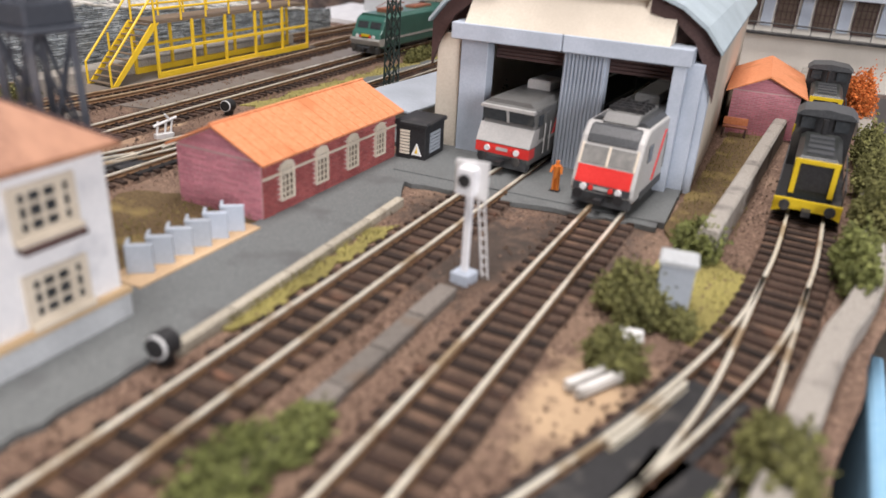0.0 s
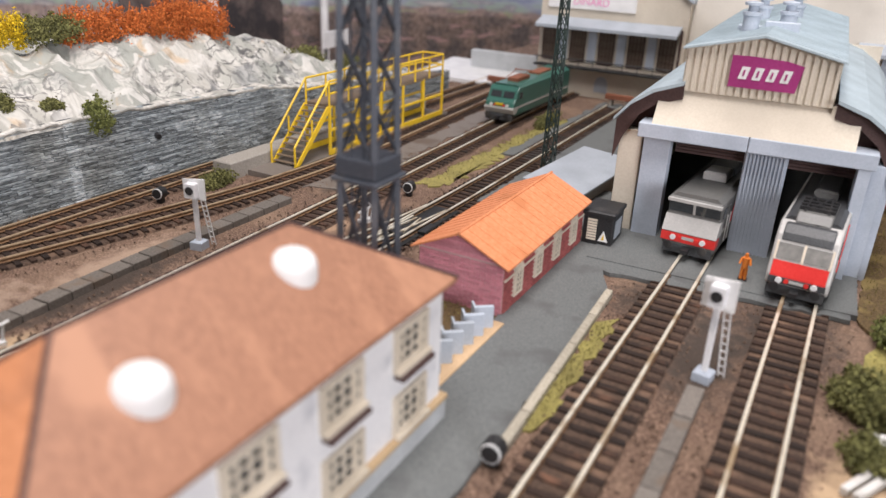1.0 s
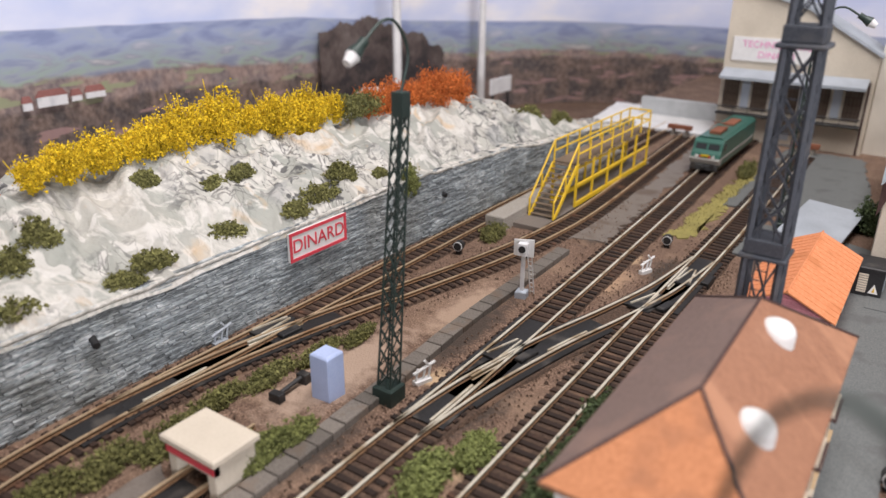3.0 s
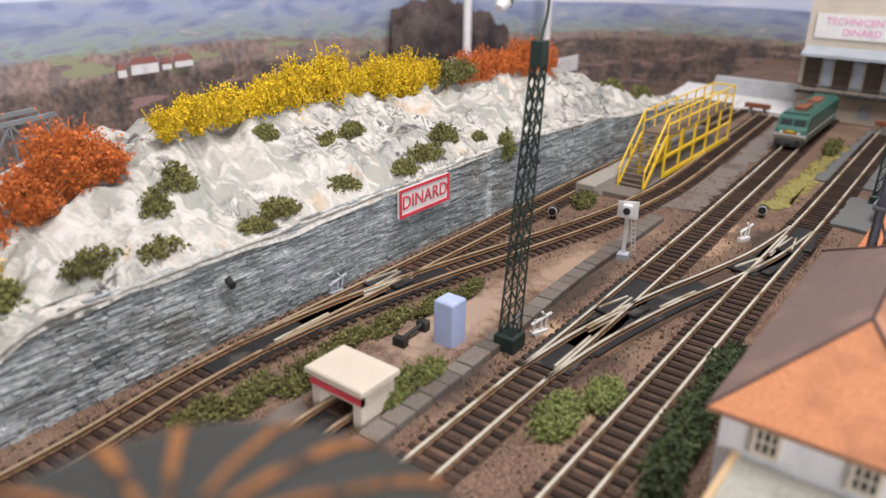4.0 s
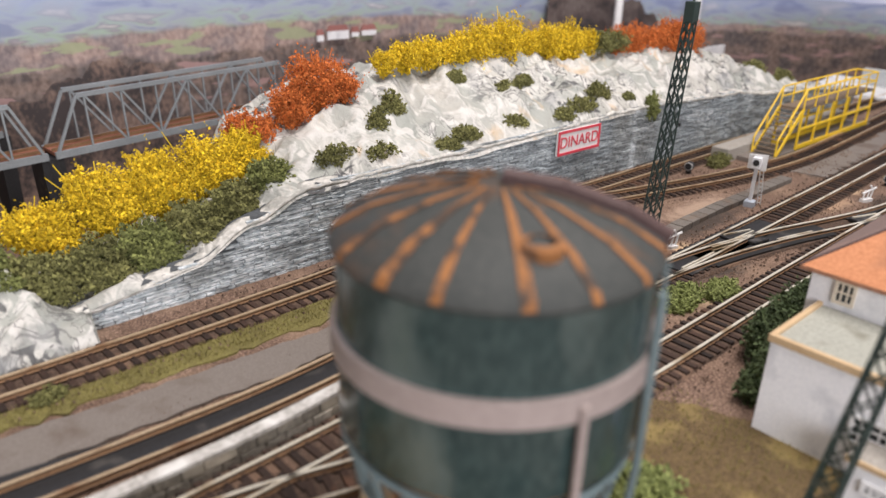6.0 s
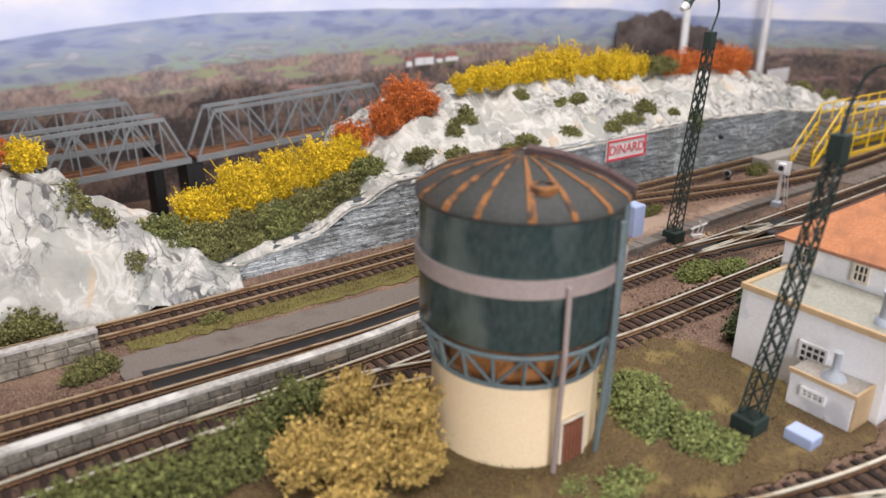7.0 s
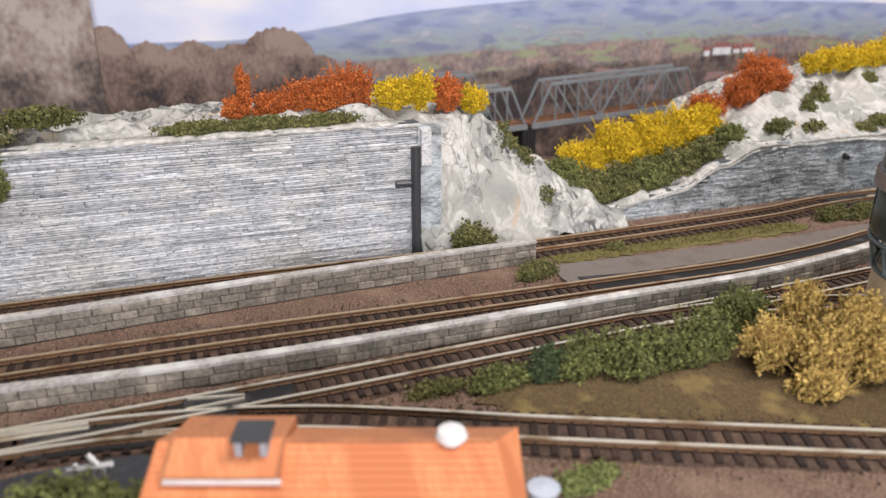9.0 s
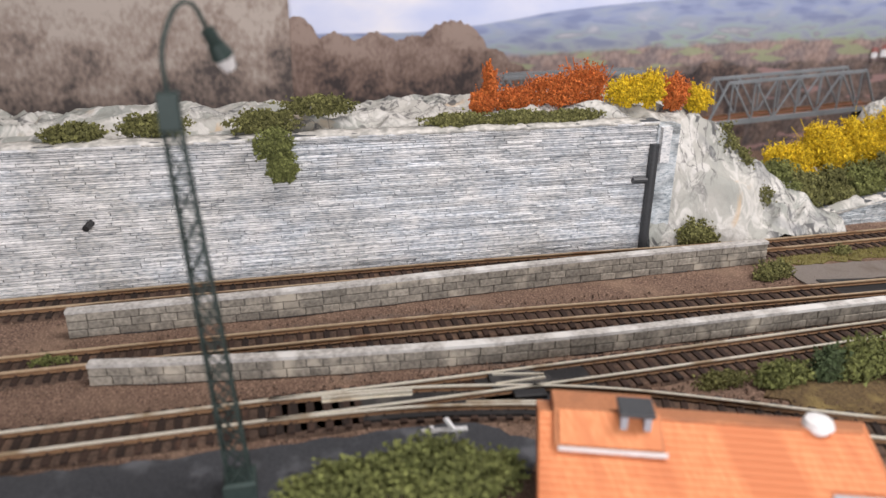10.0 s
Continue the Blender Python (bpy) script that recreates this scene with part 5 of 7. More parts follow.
# ---- engine shed ----
es = thing("engine_shed", -.1285, .545, 0, rz=2.6, label="two-track engine shed with cream gable and blue-grey roofs", category="shed")
for s in (-1, 1):
    part("side_wall", Build().box(min(s * .0735, s * .0765), .006, -.003, max(s * .0735, s * .0765), .30, .074), CREAM, es)
part("back_wall", Build().box(-.0735, .297, -.003, .0735, .30, .10), CREAM, es)
part("floor", Build().box(-.0735, -.058, -.001, .0735, .297, .0022), ASPHALT, es, "grey concrete shed floor")
for x0, x1, y0 in ((-.0765, -.062, 0.0), (-.0605, -.044, -.003), (.059, .0655, -.012), (.0655, .0735, -.004), (.0735, .0775, 0.0)):
    part("pillar", Build().box(x0, y0, -.003, x1, .008, .069), CREAM if x1 < -.061 else PALEBLUE, es, bevel=.0004)
cp = part("centre_pillar", Build().box(-.0005, -.001, -.003, .0235, .006, .069), PALEBLUE, es, "grey corrugated centre pillar")
for k in range(11):
    part("rib", Build().box(.0004 + k * .0021, -.0022, -.003, .0014 + k * .0021, -.0011, .069), PALEBLUE, cp)
for x0, x1 in ((-.042, -.0005), (.0235, .0592)):
    rb = part("roller_shutter", Build().box(x0, .0075, .0575, x1, .0085, .0692), DARKBROWN, es, "dark rolled-up shutter")
    for k in range(6):
        part("slat", Build().chamfer(x0, .006, .0575 + k * .002, x1, .0074, .0592 + k * .002, .0003), DARKBROWN, rb)
part("beam", Build().box(-.063, -.013, .068, .0005, .004, .077), PALEBLUE, es, "blue-grey lintel beam", bevel=.0006)
part("beam", Build().box(.001, -.013, .068, .0675, .004, .077), PALEBLUE, es, "blue-grey lintel beam", bevel=.0006)
part("canopy", Build().prism([(-.012, .077), (.007, .077), (.007, .097), (.0045, .097)], -.0555, .0555, "x"), CREAM, es, "sloping cream canopy panel")
part("upper_front", Build().prism([(-.0765, .069), (.0765, .069), (.0765, .076), (.045, .0975), (-.045, .0975), (-.0765, .076)], .007, .010, "y"), DARKBROWN, es)
gb = part("gable", Build().prism([(-.0435, .0965), (.0395, .0965), (.0395, .1215), (-.002, .131), (-.0435, .1215)], .0005, .004, "y"), CREAM, es, "cream corrugated gable")
for k in range(20):
    x = -.0425 + k * .0042
    part("rib", Build().box(x, -.0006, .097, x + .0018, .0004, .1215 + .0095 * (1 - abs(x + .002) / .0415) - .0008), CREAM, gb)
mr = Build()
for s, x1 in ((-1, -.0455), (1, .0415)):
    mr.prism([(-.002, .1312), (x1, .1212), (x1, .1226), (-.002, .1328)], -.004, .30, "y")
ridge = part("monitor_roof", mr, ROOFBLUE, es, "blue-grey sheet monitor roof", bevel=.0002)
rr = Build()
for k in range(38):
    yy = .003 + k * .0078
    for x1 in (-.0455, .0415):
        rr.rod((-.002, yy, .1329), (x1, yy, .1227), .0004, 4)
part("rib_sheet", rr, ROOFBLUE, ridge)
for s, xw in ((-1, -.0435), (1, .0385)):
    part("monitor_side", Build().box(xw, .004, .095, xw + .001, .30, .122), PALEBLUE, es)
for s in (-1, 1):
    prof = [(s * .0415, .1005), (s * .058, .0945), (s * .071, .0855), (s * .0805, .0745), (s * .0805, .0765), (s * .0715, .0875), (s * .0585, .0965), (s * .0415, .1025)]
    part("side_roof", Build().prism(prof, -.006, .30, "y"), ROOFBLUE, es, "blue-grey curved side roof")
    part("fascia", Build().prism([(s * .0415, .0915), (s * .056, .087), (s * .066, .079), (s * .0745, .064), (s * .0795, .050), (s * .0795, .0745), (s * .0705, .0855), (s * .0575, .0945), (s * .0415, .1005)], -.002, .001, "y"), DARKBROWN, es)
for x, y, h in ((-.016, .05, .020), (.004, .075, .020), (-.016, .13, .018), (.004, .16, .018)):
    part("roof_ventilator", Build().lathe([(0, 0), (.005, 0), (.005, h * .6), (.006, h * .62), (.006, h * .72), (.003, h * .74), (.003, h * .9), (.0055, h * .92), (.0055, h), (0, h + .001)], 14, (x, y, .126)), PALEBLUE, es, "pale grey roof ventilator", smooth=40)
bd = Build().box(-.024, .06, .127, -.006, .07, .131).box(-.008, .055, .128, .012, .062, .135)
part("roof_duct", bd, PALEBLUE, es, bevel=.0005)
logo = part("logo_panel", Build().prism([(-.0177, .1025), (.0185, .1025), (.021, .1175), (.012, .1195), (-.0065, .1205), (-.0177, .1203)], -.0016, -.0007, "y"), PURPLE, es, "magenta company panel with white marks")
lb = Build()
for x in (-.013, -.0055, .002, .0095):
    lb.prism([(x, .1075), (x + .0045, .1075), (x + .0062, .1145), (x + .0017, .1145)], -.0021, -.0016, "y")
    lb.prism([(x + .0022, .1092), (x + .0032, .1092), (x + .0038, .1128), (x + .0028, .1128)], -.0026, -.002, "y", 1)
part("logo_mark", lb, [WHITE, PURPLE], logo)

# ---- workshop facade at the far end ----
PALE_CREAM = mat("pale_cream_render", (0.70, 0.66, 0.58), (0.78, 0.74, 0.67), 800, 25, 0.85, relief=0.12)
fb = thing("workshop_building", 0, .953, -.004, label="large cream workshop building with saw-tooth roofline and window bands", category="building")
part("wall", Build().prism([(-.433, 0), (-.258, 0), (-.258, .122), (-.34, .168), (-.433, .195)], 0, .06, "y"), CREAM, fb)
part("wall", Build().prism([(-.2575, 0), (.10, 0), (.10, .14), (-.10, .205), (-.2575, .175)], .012, .07, "y"), PALE_CREAM, fb)
part("roof_edge", Build().prism([(-.255, .119), (-.341, .168), (-.435, .196), (-.435, .2), (-.341, .172), (-.255, .123)], -.006, .06, "y"), GREYMETAL, fb)
part("roof_edge", Build().prism([(.10, .138), (-.10, .203), (-.2575, .173), (-.2575, .178), (-.10, .208), (.10, .143)], .006, .07, "y"), GREYMETAL, fb)
for bx0, bx1, z0, z1, yy in ((-.427, -.268, .040, .080, 0.0), (-.085, .085, .047, .080, .012)):
    part("canopy", Build().prism([(yy, z1 + .008), (yy - .022, z1 + .002), (yy - .022, z1 + .006), (yy, z1 + .014)], bx0 - .004, bx1 + .004, "x"), GREYMETAL, fb, "blue-grey canopy above the window band", bevel=.0004)
    n = int((bx1 - bx0) / .017)
    for k in range(n):
        xc = bx0 + (k + .5) * (bx1 - bx0) / n
        if k % 2:
            part("panel", Build().box(xc - .005, yy - .002, z0 + .004, xc + .005, yy, z1), PALEBLUE, fb, "pale blue-grey panel")
        else:
            window(fb, pose(xc, yy - .0005, z0 + .004, 0, 0, SOUTH), .0175, z1 - z0 - .004, 4, 4, DARKBROWN, GLASS_BROWN)
    rl = Build()
    for zz in (z0 - .001, z0 + .008):
        rl.rod((bx0 - .004, yy - .017, zz), (bx1 + .004, yy - .017, zz), .0007, 5)
    for k in range(n + 1):
        xc = bx0 + k * (bx1 - bx0) / n
        rl.rod((xc, yy - .017, z0 - .001), (xc, yy - .017, z0 + .008), .0005, 4)
    part("balcony_rail", rl, BLACK, fb, "thin dark balcony railing")
    part("balcony", Build().box(bx0 - .004, yy - .018, z0 - .003, bx1 + .004, yy, z0 - .0015), BLACK, fb)
part("downpipe", Build().rod((-.263, -.002, 0), (-.263, -.002, .09), .0013, 8), DARKBROWN, fb)
window(fb, pose(-.402, -.0005, .014, 0, 0, SOUTH), .014, .014, 3, 2, WHITE, GLASS_DARK)
part("arched_door", Build().prism([(-.357, .010), (-.341, .010), (-.341, .022), (-.344, .027), (-.349, .029), (-.354, .027), (-.357, .022)], -.001, .0, "y"), GREYMETAL, fb, "grey arched doorway")


def letters(name, body, size, m, material, parent, label=""):
    cu = bpy.data.curves.new(name, "FONT")
    cu.body, cu.size, cu.extrude, cu.align_x, cu.align_y = body, size, .0002, "CENTER", "CENTER"
    cu.materials.append(material)
    tmp = bpy.data.objects.new(name, cu)
    me = bpy.data.meshes.new_from_object(tmp)
    bpy.data.objects.remove(tmp)
    o = part(name, me, None, parent, label)
    o.matrix_basis = m
    return o


sg = part("sign_board", Build().box(-.424, -.0025, .104, -.318, -.0005, .133), WHITE, fb, "white board with pink lettering")
letters("lettering", "TECHNICENTRE", .0115, pose(-.371, -.0028, .1245, 90), SIGNPINK, sg)
letters("lettering", "DINARD", .0115, pose(-.371, -.0028, .112, 90), SIGNPINK, sg)
for x, y in ((-.470, .925), (-.314, .915)):
    bs = thing("buffer_stop", x, y, 0, label="rusty red buffer stop at a track end", category="buffer stop", group="buffer stops")
    part("beam", Build().chamfer(-.016, -.002, .008, .016, .003, .014, .0006), BRICKDECK, bs)
    for s in (-1, 1):
        part("post", Build().box(s * .009 - .0015, -.001, -.002, s * .009 + .0015, .008, .009), CONCRETE, bs)
lone("low_wall", Build().chamfer(-.56, 1.02, -.003, -.44, 1.03, .028, .001), PALE_CONCRETE, "pale concrete low wall at the far end", "wall", "structure")
for x, y in ((-.925, .90), (-.93, 1.165)):
    lone("pole", Build().rod((x, y, -.09), (x, y, .30), .0075, 14, .006), WHITE, "tall white round pole before the backdrop", "pole", group="white poles", smooth=40)
bo = thing("board", -.826, 1.061, -.071, label="small white board on dark legs before the backdrop", category="board")
part("panel", Build().box(-.002, -.034, .070, .002, .034, .096), WHITE, bo, bevel=.0006)
for k in (-1, 1):
    part("leg", Build().box(-.0015, k * .026 - .002, -.003, .0015, k * .026 + .002, .070), BLACK, bo)


def print_woods(name, z0, z1, dark, light, scale):
    """Printed bare trees: round crowns of fine twigs, darker trunks and undergrowth below."""
    m, nt, b = nodes_of(name, 0.8)
    sep = nt.nodes.new("ShaderNodeSeparateXYZ")
    nt.links.new(position(nt), sep.inputs[0])
    up = nt.nodes.new("ShaderNodeMapRange")
    up.inputs[1].default_value, up.inputs[2].default_value = z0, z1
    up.inputs[3].default_value, up.inputs[4].default_value = -0.22, 0.12
    nt.links.new(sep.outputs[2], up.inputs[0])
    clump = tex(nt, "Noise", scale, 5, position(nt, 1, 1, 1.2))
    clump.inputs["Distortion"].default_value = 0.4
    twig = tex(nt, "Noise", scale * 9, 8, position(nt, 1, 1, 0.7))
    add = nt.nodes.new("ShaderNodeMath")
    nt.links.new(clump.outputs[0], add.inputs[0])
    nt.links.new(up.outputs[0], add.inputs[1])
    more = nt.nodes.new("ShaderNodeMath")
    more.operation = "MULTIPLY_ADD"
    nt.links.new(twig.outputs[0], more.inputs[0])
    more.inputs[1].default_value = 0.55
    nt.links.new(add.outputs[0], more.inputs[2])
    half = tuple((p + q) / 2 * f for p, q, f in zip(dark, light, (1.05, 0.95, 0.9)))
    nt.links.new(ramp(nt, more.outputs[0], [(0.50, dark), (0.72, half), (0.95, light)]), b.inputs["Base Color"])
    return m


lone("backdrop_panel", Build().box(-.985, -1.3, -.1, -.982, -.509, .40), print_woods("printed_pale_woods", .02, .13, (0.085, 0.072, 0.068), (0.47, 0.41, 0.36), 20), "printed sheet of pale bare woodland", "backdrop", "structure")


def crowns(y0, y1, lumps, low, seed):
    """Outline of a wood: the upper edge of overlapping round crowns, ragged with twigs."""
    rnd = random.Random(seed)
    out, y = [], y0
    while y <= y1:
        z = low
        for c, cz, r in lumps:
            if abs(y - c) < r:
                z = max(z, cz + math.sqrt(r * r - (y - c) ** 2))
        out.append((y, z + .004 * noise.noise((y * 60, seed, 0)) + .003 * noise.noise((y * 190, seed, 4)) + rnd.uniform(-.0006, .0006)))
        y += .002
    return [(y0, -.09)] + out + [(out[-1][0], -.09)]


wd = print_woods("printed_bare_trees", .02, .12, (0.050, 0.040, 0.040), (0.33, 0.25, 0.21), 26)
WOOD = [(-.515, .085, .045), (-.455, .074, .034), (-.405, .072, .036), (-.355, .066, .038), (-.308, .072, .049), (-.262, .050, .038), (-.228, .036, .032), (-.19, .030, .026), (-.13, .022, .026), (-.08, .016, .026), (.03, .016, .032), (.07, .034, .030), (.105, .030, .028)]
lone("backdrop_woods", Build().prism(crowns(-.98, .14, WOOD, .028, 3), -.9895, -.988, "x"), wd, "printed brown bare trees of the landscape backdrop", "backdrop", "structure")
dk = print_woods("printed_dark_woods", .02, .15, (0.035, 0.030, 0.032), (0.17, 0.14, 0.13), 24)
lone("backdrop_woods", Build().prism(crowns(.79, 1.14, [(.80, .06, .05), (.845, .065, .055), (.905, .068, .058), (.965, .055, .055), (1.03, .038, .055), (1.09, .020, .045)], .045, 8), -.9895, -.988, "x"), dk, "printed dark trees of the landscape backdrop", "backdrop", "structure")
bd = Build()
for y, z, w, h in ((.356, .0640, .034, .011), (.340, .0630, .010, .008), (.395, .0655, .012, .006), (.412, .066, .024, .007)):
    bd.box(-.9965, y, z, -.994, y + w, z + h)
    bd.prism([(y - .001, z + h), (y + w + .001, z + h), (y + w * .86, z + h + .007), (y + w * .12, z + h + .007)], -.9965, -.9938, "x", 1)
lone("printed_farm", bd, [WHITE_WALL, mat("printed_red_roof", (0.34, 0.14, 0.125), (0.42, 0.19, 0.17), 300, 20, 0.8)], "printed white farmhouses with red roofs", "backdrop", "structure")

# ---- orange-roofed depot house at the front ----
dp = thing("depot_house", -.2445, -.404, 0, rz=-20, label="house with a bright orange tiled roof and raised dormer", category="house")
part("wall", Build().box(-.030, -.060, -.003, .040, .058, .024), WHITE_WALL, dp)
EAVE, RIDGE, BACK = (.047, .0140), (-.013, .0400), (-.0335, .0315)
Y0, Y1 = -.0635, .0645
rb = Build()
vs = [(BACK[0], Y0, BACK[1]), (EAVE[0], Y0, EAVE[1]), (EAVE[0], Y1, EAVE[1]), (BACK[0], Y1, BACK[1]), (RIDGE[0], Y0, RIDGE[1]), (RIDGE[0], Y1 - .010, RIDGE[1]), (BACK[0], Y0, BACK[1] - .0022), (EAVE[0], Y0, EAVE[1] - .0022), (EAVE[0], Y1, EAVE[1] - .0022), (BACK[0], Y1, BACK[1] - .0022)]
rb.add(vs, [(1, 2, 5, 4), (2, 3, 5), (6, 7, 1, 4, 0), (7, 8, 2, 1), (8, 9, 3, 2), (6, 9, 8, 7)])
# Back slope carries its shade in a darker colour; the dormer repeats the tone.
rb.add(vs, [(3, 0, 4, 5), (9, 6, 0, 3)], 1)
roof = part("roof", rb, [DEPOT_TILE, ORANGE_BY_LIGHT], dp, "bright orange tiled roof, back slope coloured darker for shade", bevel=.0005)
tl = Build()
for k in range(1, 22):
    t = k / 22
    x, z = RIDGE[0] + (EAVE[0] - RIDGE[0]) * t, RIDGE[1] + (EAVE[1] - RIDGE[1]) * t
    tl.box(x, Y0 + .0005, z - .0006, x + .0004, Y1 - .010 * (1 - t) - .0005, z + .0002)
part("tile_course", tl, DEPOT_TILE, roof)
part("ridge_capping", Build().rod((RIDGE[0], Y0 + .036, RIDGE[1]), (RIDGE[0], Y1 - .011, RIDGE[1]), .0010, 6), ORANGE_BY_LIGHT, roof)
dm = part("dormer", Build().prism([(-.0335, .0320), (-.0325, .0375), (-.0130, .0422), (-.0115, .0418), (.0020, .0362), (.0020, .0325)], -.0580, -.0185, "y"), ORANGE_BY_LIGHT, dp, "raised dormer with a brown-orange roof", bevel=.0005)
part("dormer_slope", Build().prism([(-.0112, .0420), (.0022, .0366), (.0022, .0372), (-.0112, .0427)], -.0560, -.0195, "y"), DEPOT_TILE, dm)
part("dormer_edge", Build().box(.0020, -.0565, .0345, .0034, -.0175, .0358), WHITE, dm, "white gutter strip")
ch = part("chimney", Build().box(-.0135, -.0340, .0400, -.0045, -.0315, .0462).box(-.0135, -.0255, .0380, -.0045, -.0230, .0462).box(-.0130, -.0335, .0400, -.0105, -.0235, .0455), GREYMETAL, dp, "grey capped chimney on two cheeks")
part("chimney_cap", Build().chamfer(-.0150, -.0350, .0462, -.0030, -.0220, .0477, .0005), LOCO_DARK, ch)
part("roof_vent", Build().lathe([(0, -.006), (.0046, -.006), (.0046, .002), (.0058, .0025), (.0048, .0046), (0, .0052)], 18, (-.0150, .0390, .0385)), WHITE, dp, "white domed roof vent", smooth=50)
part("roof_window", Build().prism([(.012, .0280), (.012, .0318), (.034, .0228), (.034, .0190)], .036, .056, "y"), GREYMETAL, dp, "grey skylight", bevel=.0008)
part("flue", Build().lathe([(0, 0), (.005, 0), (.005, .018), (.006, .019), (0, .020)], 14, (-.012, .0720, .002)), PALEBLUE, dp, smooth=50)

# ---- small hut over the pit ----
hu = thing("pit_hut", -.4255, .116, 0, label="cream portal hut with a red band over the pit track", category="hut")
for s in (-1, 1):
    part("side_wall", Build().box(s * .0135 - .0025, -.011, -.003, s * .0135 + .0025, .012, .019), CREAM, hu)
part("lintel", Build().box(-.016, -.0112, .012, .016, -.008, .019), CREAM, hu)
part("red_band", Build().box(-.0163, -.0118, .0135, .0163, -.0112, .0168), SIGNRED, hu, "red painted band")
part("back_wall", Build().box(-.011, .009, -.003, .011, .012, .019), DARKBROWN, hu)
part("roof", Build().chamfer(-.0185, -.013, .0192, .0185, .0135, .0225, .0008), CREAM, hu, "flat cream roof slab")


# ---- locomotives ----
def wheels(parent, ys, x=.0083, r=.006, mat_w=BLACK):
    for y in ys:
        for s in (-1, 1):
            part("wheel", Build().rod((s * x - s * .0006, y, r + .0043), (s * x + s * .0012, y, r + .0043), r, 16), mat_w, parent)


def bogie(parent, y, w=.0115):
    for s in (-1, 1):
        part("bogie_frame", Build().prism([(y - .018, .008), (y - .012, .006), (y + .012, .006), (y + .018, .008), (y + .018, .011), (y - .018, .011)], s * w - .001, s * w + .001, "x"), BLACK, parent)
    wheels(parent, (y - .013, y + .013))


def buffers(parent, y, z=.0115, x=.0102, lamp=None):
    for s in (-1, 1):
        part("buffer", Build().rod((s * x, y, z), (s * x, y - .004, z), .0011, 8).rod((s * x, y - .004, z), (s * x, y - .0052, z), .0026, 12), BLACK, parent)
    part("coupling", Build().box(-.002, y - .006, z - .004, .002, y, z - .0015), BLACK, parent)
    for s in (-1, 1):
        if lamp:
            lp = part("headlight", Build().rod((s * .0088, y + lamp[0], lamp[1]), (s * .0088, y + lamp[0] - .0012, lamp[1]), .0017, 10), WHITE, parent)
            part("lens", Build().rod((s * .0050, y + lamp[0], lamp[1]), (s * .0050, y + lamp[0] - .001, lamp[1]), .0013, 10), LOCO_RED, lp, "red tail light")


def mainline_loco(x, y, label, prof, colours, length, rz):
    """prof: the nose in (y, z) from the bottom up; the body runs back from it."""
    lo = thing("locomotive", x, y, 0, rz, label=label, category="locomotive")
    hw = .0158
    z_roof = prof[-1][1]
    back = [(length, z_roof), (length, prof[0][1])]
    part("body", Build().prism(prof + back, -hw, hw, "x"), colours["body"], lo, bevel=.0012)
    part("roof", Build().prism([(-hw + .001, z_roof - .0005), (-hw + .004, z_roof + .0022), (hw - .004, z_roof + .0022), (hw - .001, z_roof - .0005)], prof[-1][0] + .001, length - .002, "y"), colours["roof"], lo)
    part("underframe", Build().box(-.0125, .010, .0065, .0125, length - .01, .0105), BLACK, lo)
    part("bufferbeam", Build().chamfer(-.0145, .0005, .0055, .0145, .006, .0115, .0008), colours["beam"], lo)
    buffers(lo, .0005, lamp=(colours["lampy"], colours["lampz"]))
    bogie(lo, .036)
    bogie(lo, length - .036)
    return lo, hw, z_roof


P1 = [(.0015, .009), (.0, .0125), (.0, .0185), (.002, .0225), (.0045, .0275), (.0060, .0295), (.0035, .0375), (.0045, .0395)]
lo, hw, zr = mainline_loco(-.1475, .512, "grey white and red electric locomotive inside the shed door", P1, {"body": LOCO_GREY, "roof": LOCO_GREY, "beam": LOCO_DARK, "lampz": .0155, "lampy": -.0008}, .19, -3.5)
part("red_band", Build().box(-hw - .0003, -.0006, .0128, hw + .0003, .007, .0182), LOCO_RED, lo, "red painted nose band")
part("number_plate", Build().box(-.0035, -.0009, .0150, .0035, -.0005, .0168), LOCO_WHITE, lo)
part("white_nose", Build().prism([(-.0006, .0188), (.0014, .0228), (.0042, .0280), (.011, .0280), (.011, .0188)], -hw - .0003, hw + .0003, "x"), LOCO_WHITE, lo, "white nose panel")
part("windscreen", Build().prism([(.0048, .0300), (.0028, .0365), (.009, .0365), (.009, .0300)], -hw + .0008, hw - .0008, "x"), GLASS_DARK, lo, "dark slanted windscreen")
part("windscreen_pillar", Build().prism([(.0044, .0298), (.0024, .0367), (.0034, .0367), (.0052, .0298)], -.0007, .0007, "x"), LOCO_WHITE, lo)
part("roof_brow", Build().box(-hw, .0018, .0368, hw, .012, .0385), LOCO_WHITE, lo)
for s in (-1, 1):
    part("side_stripe", Build().box(min(s * hw, s * (hw + .0003)), .012, .0195, max(s * hw, s * (hw + .0003)), .185, .0215), LOCO_WHITE, lo, "white side stripe")
    part("side_window", Build().box(min(s * hw, s * (hw + .0004)), .009, .0295, max(s * hw, s * (hw + .0004)), .015, .0355), GLASS_DARK, lo)
    part("cab_door", Build().box(min(s * hw, s * (hw + .0004)), .018, .012, max(s * hw, s * (hw + .0004)), .0235, .0355), LOCO_GREY, lo)
    part("handrail", Build().rod((s * (hw + .001), .0172, .013), (s * (hw + .001), .0172, .030), .0003, 5).rod((s * (hw + .001), .0245, .013), (s * (hw + .001), .0245, .030), .0003, 5), WHITE, lo)
    part("red_chevron", Build().prism([(.030, .0215), (.040, .0375), (.045, .0375), (.035, .0215)], s * hw, s * (hw + .0005), "x"), LOCO_RED, lo, "red slanted stripe")
    part("white_panel", Build().box(min(s * hw, s * (hw + .0004)), .048, .023, max(s * hw, s * (hw + .0004)), .075, .036), LOCO_WHITE, lo)
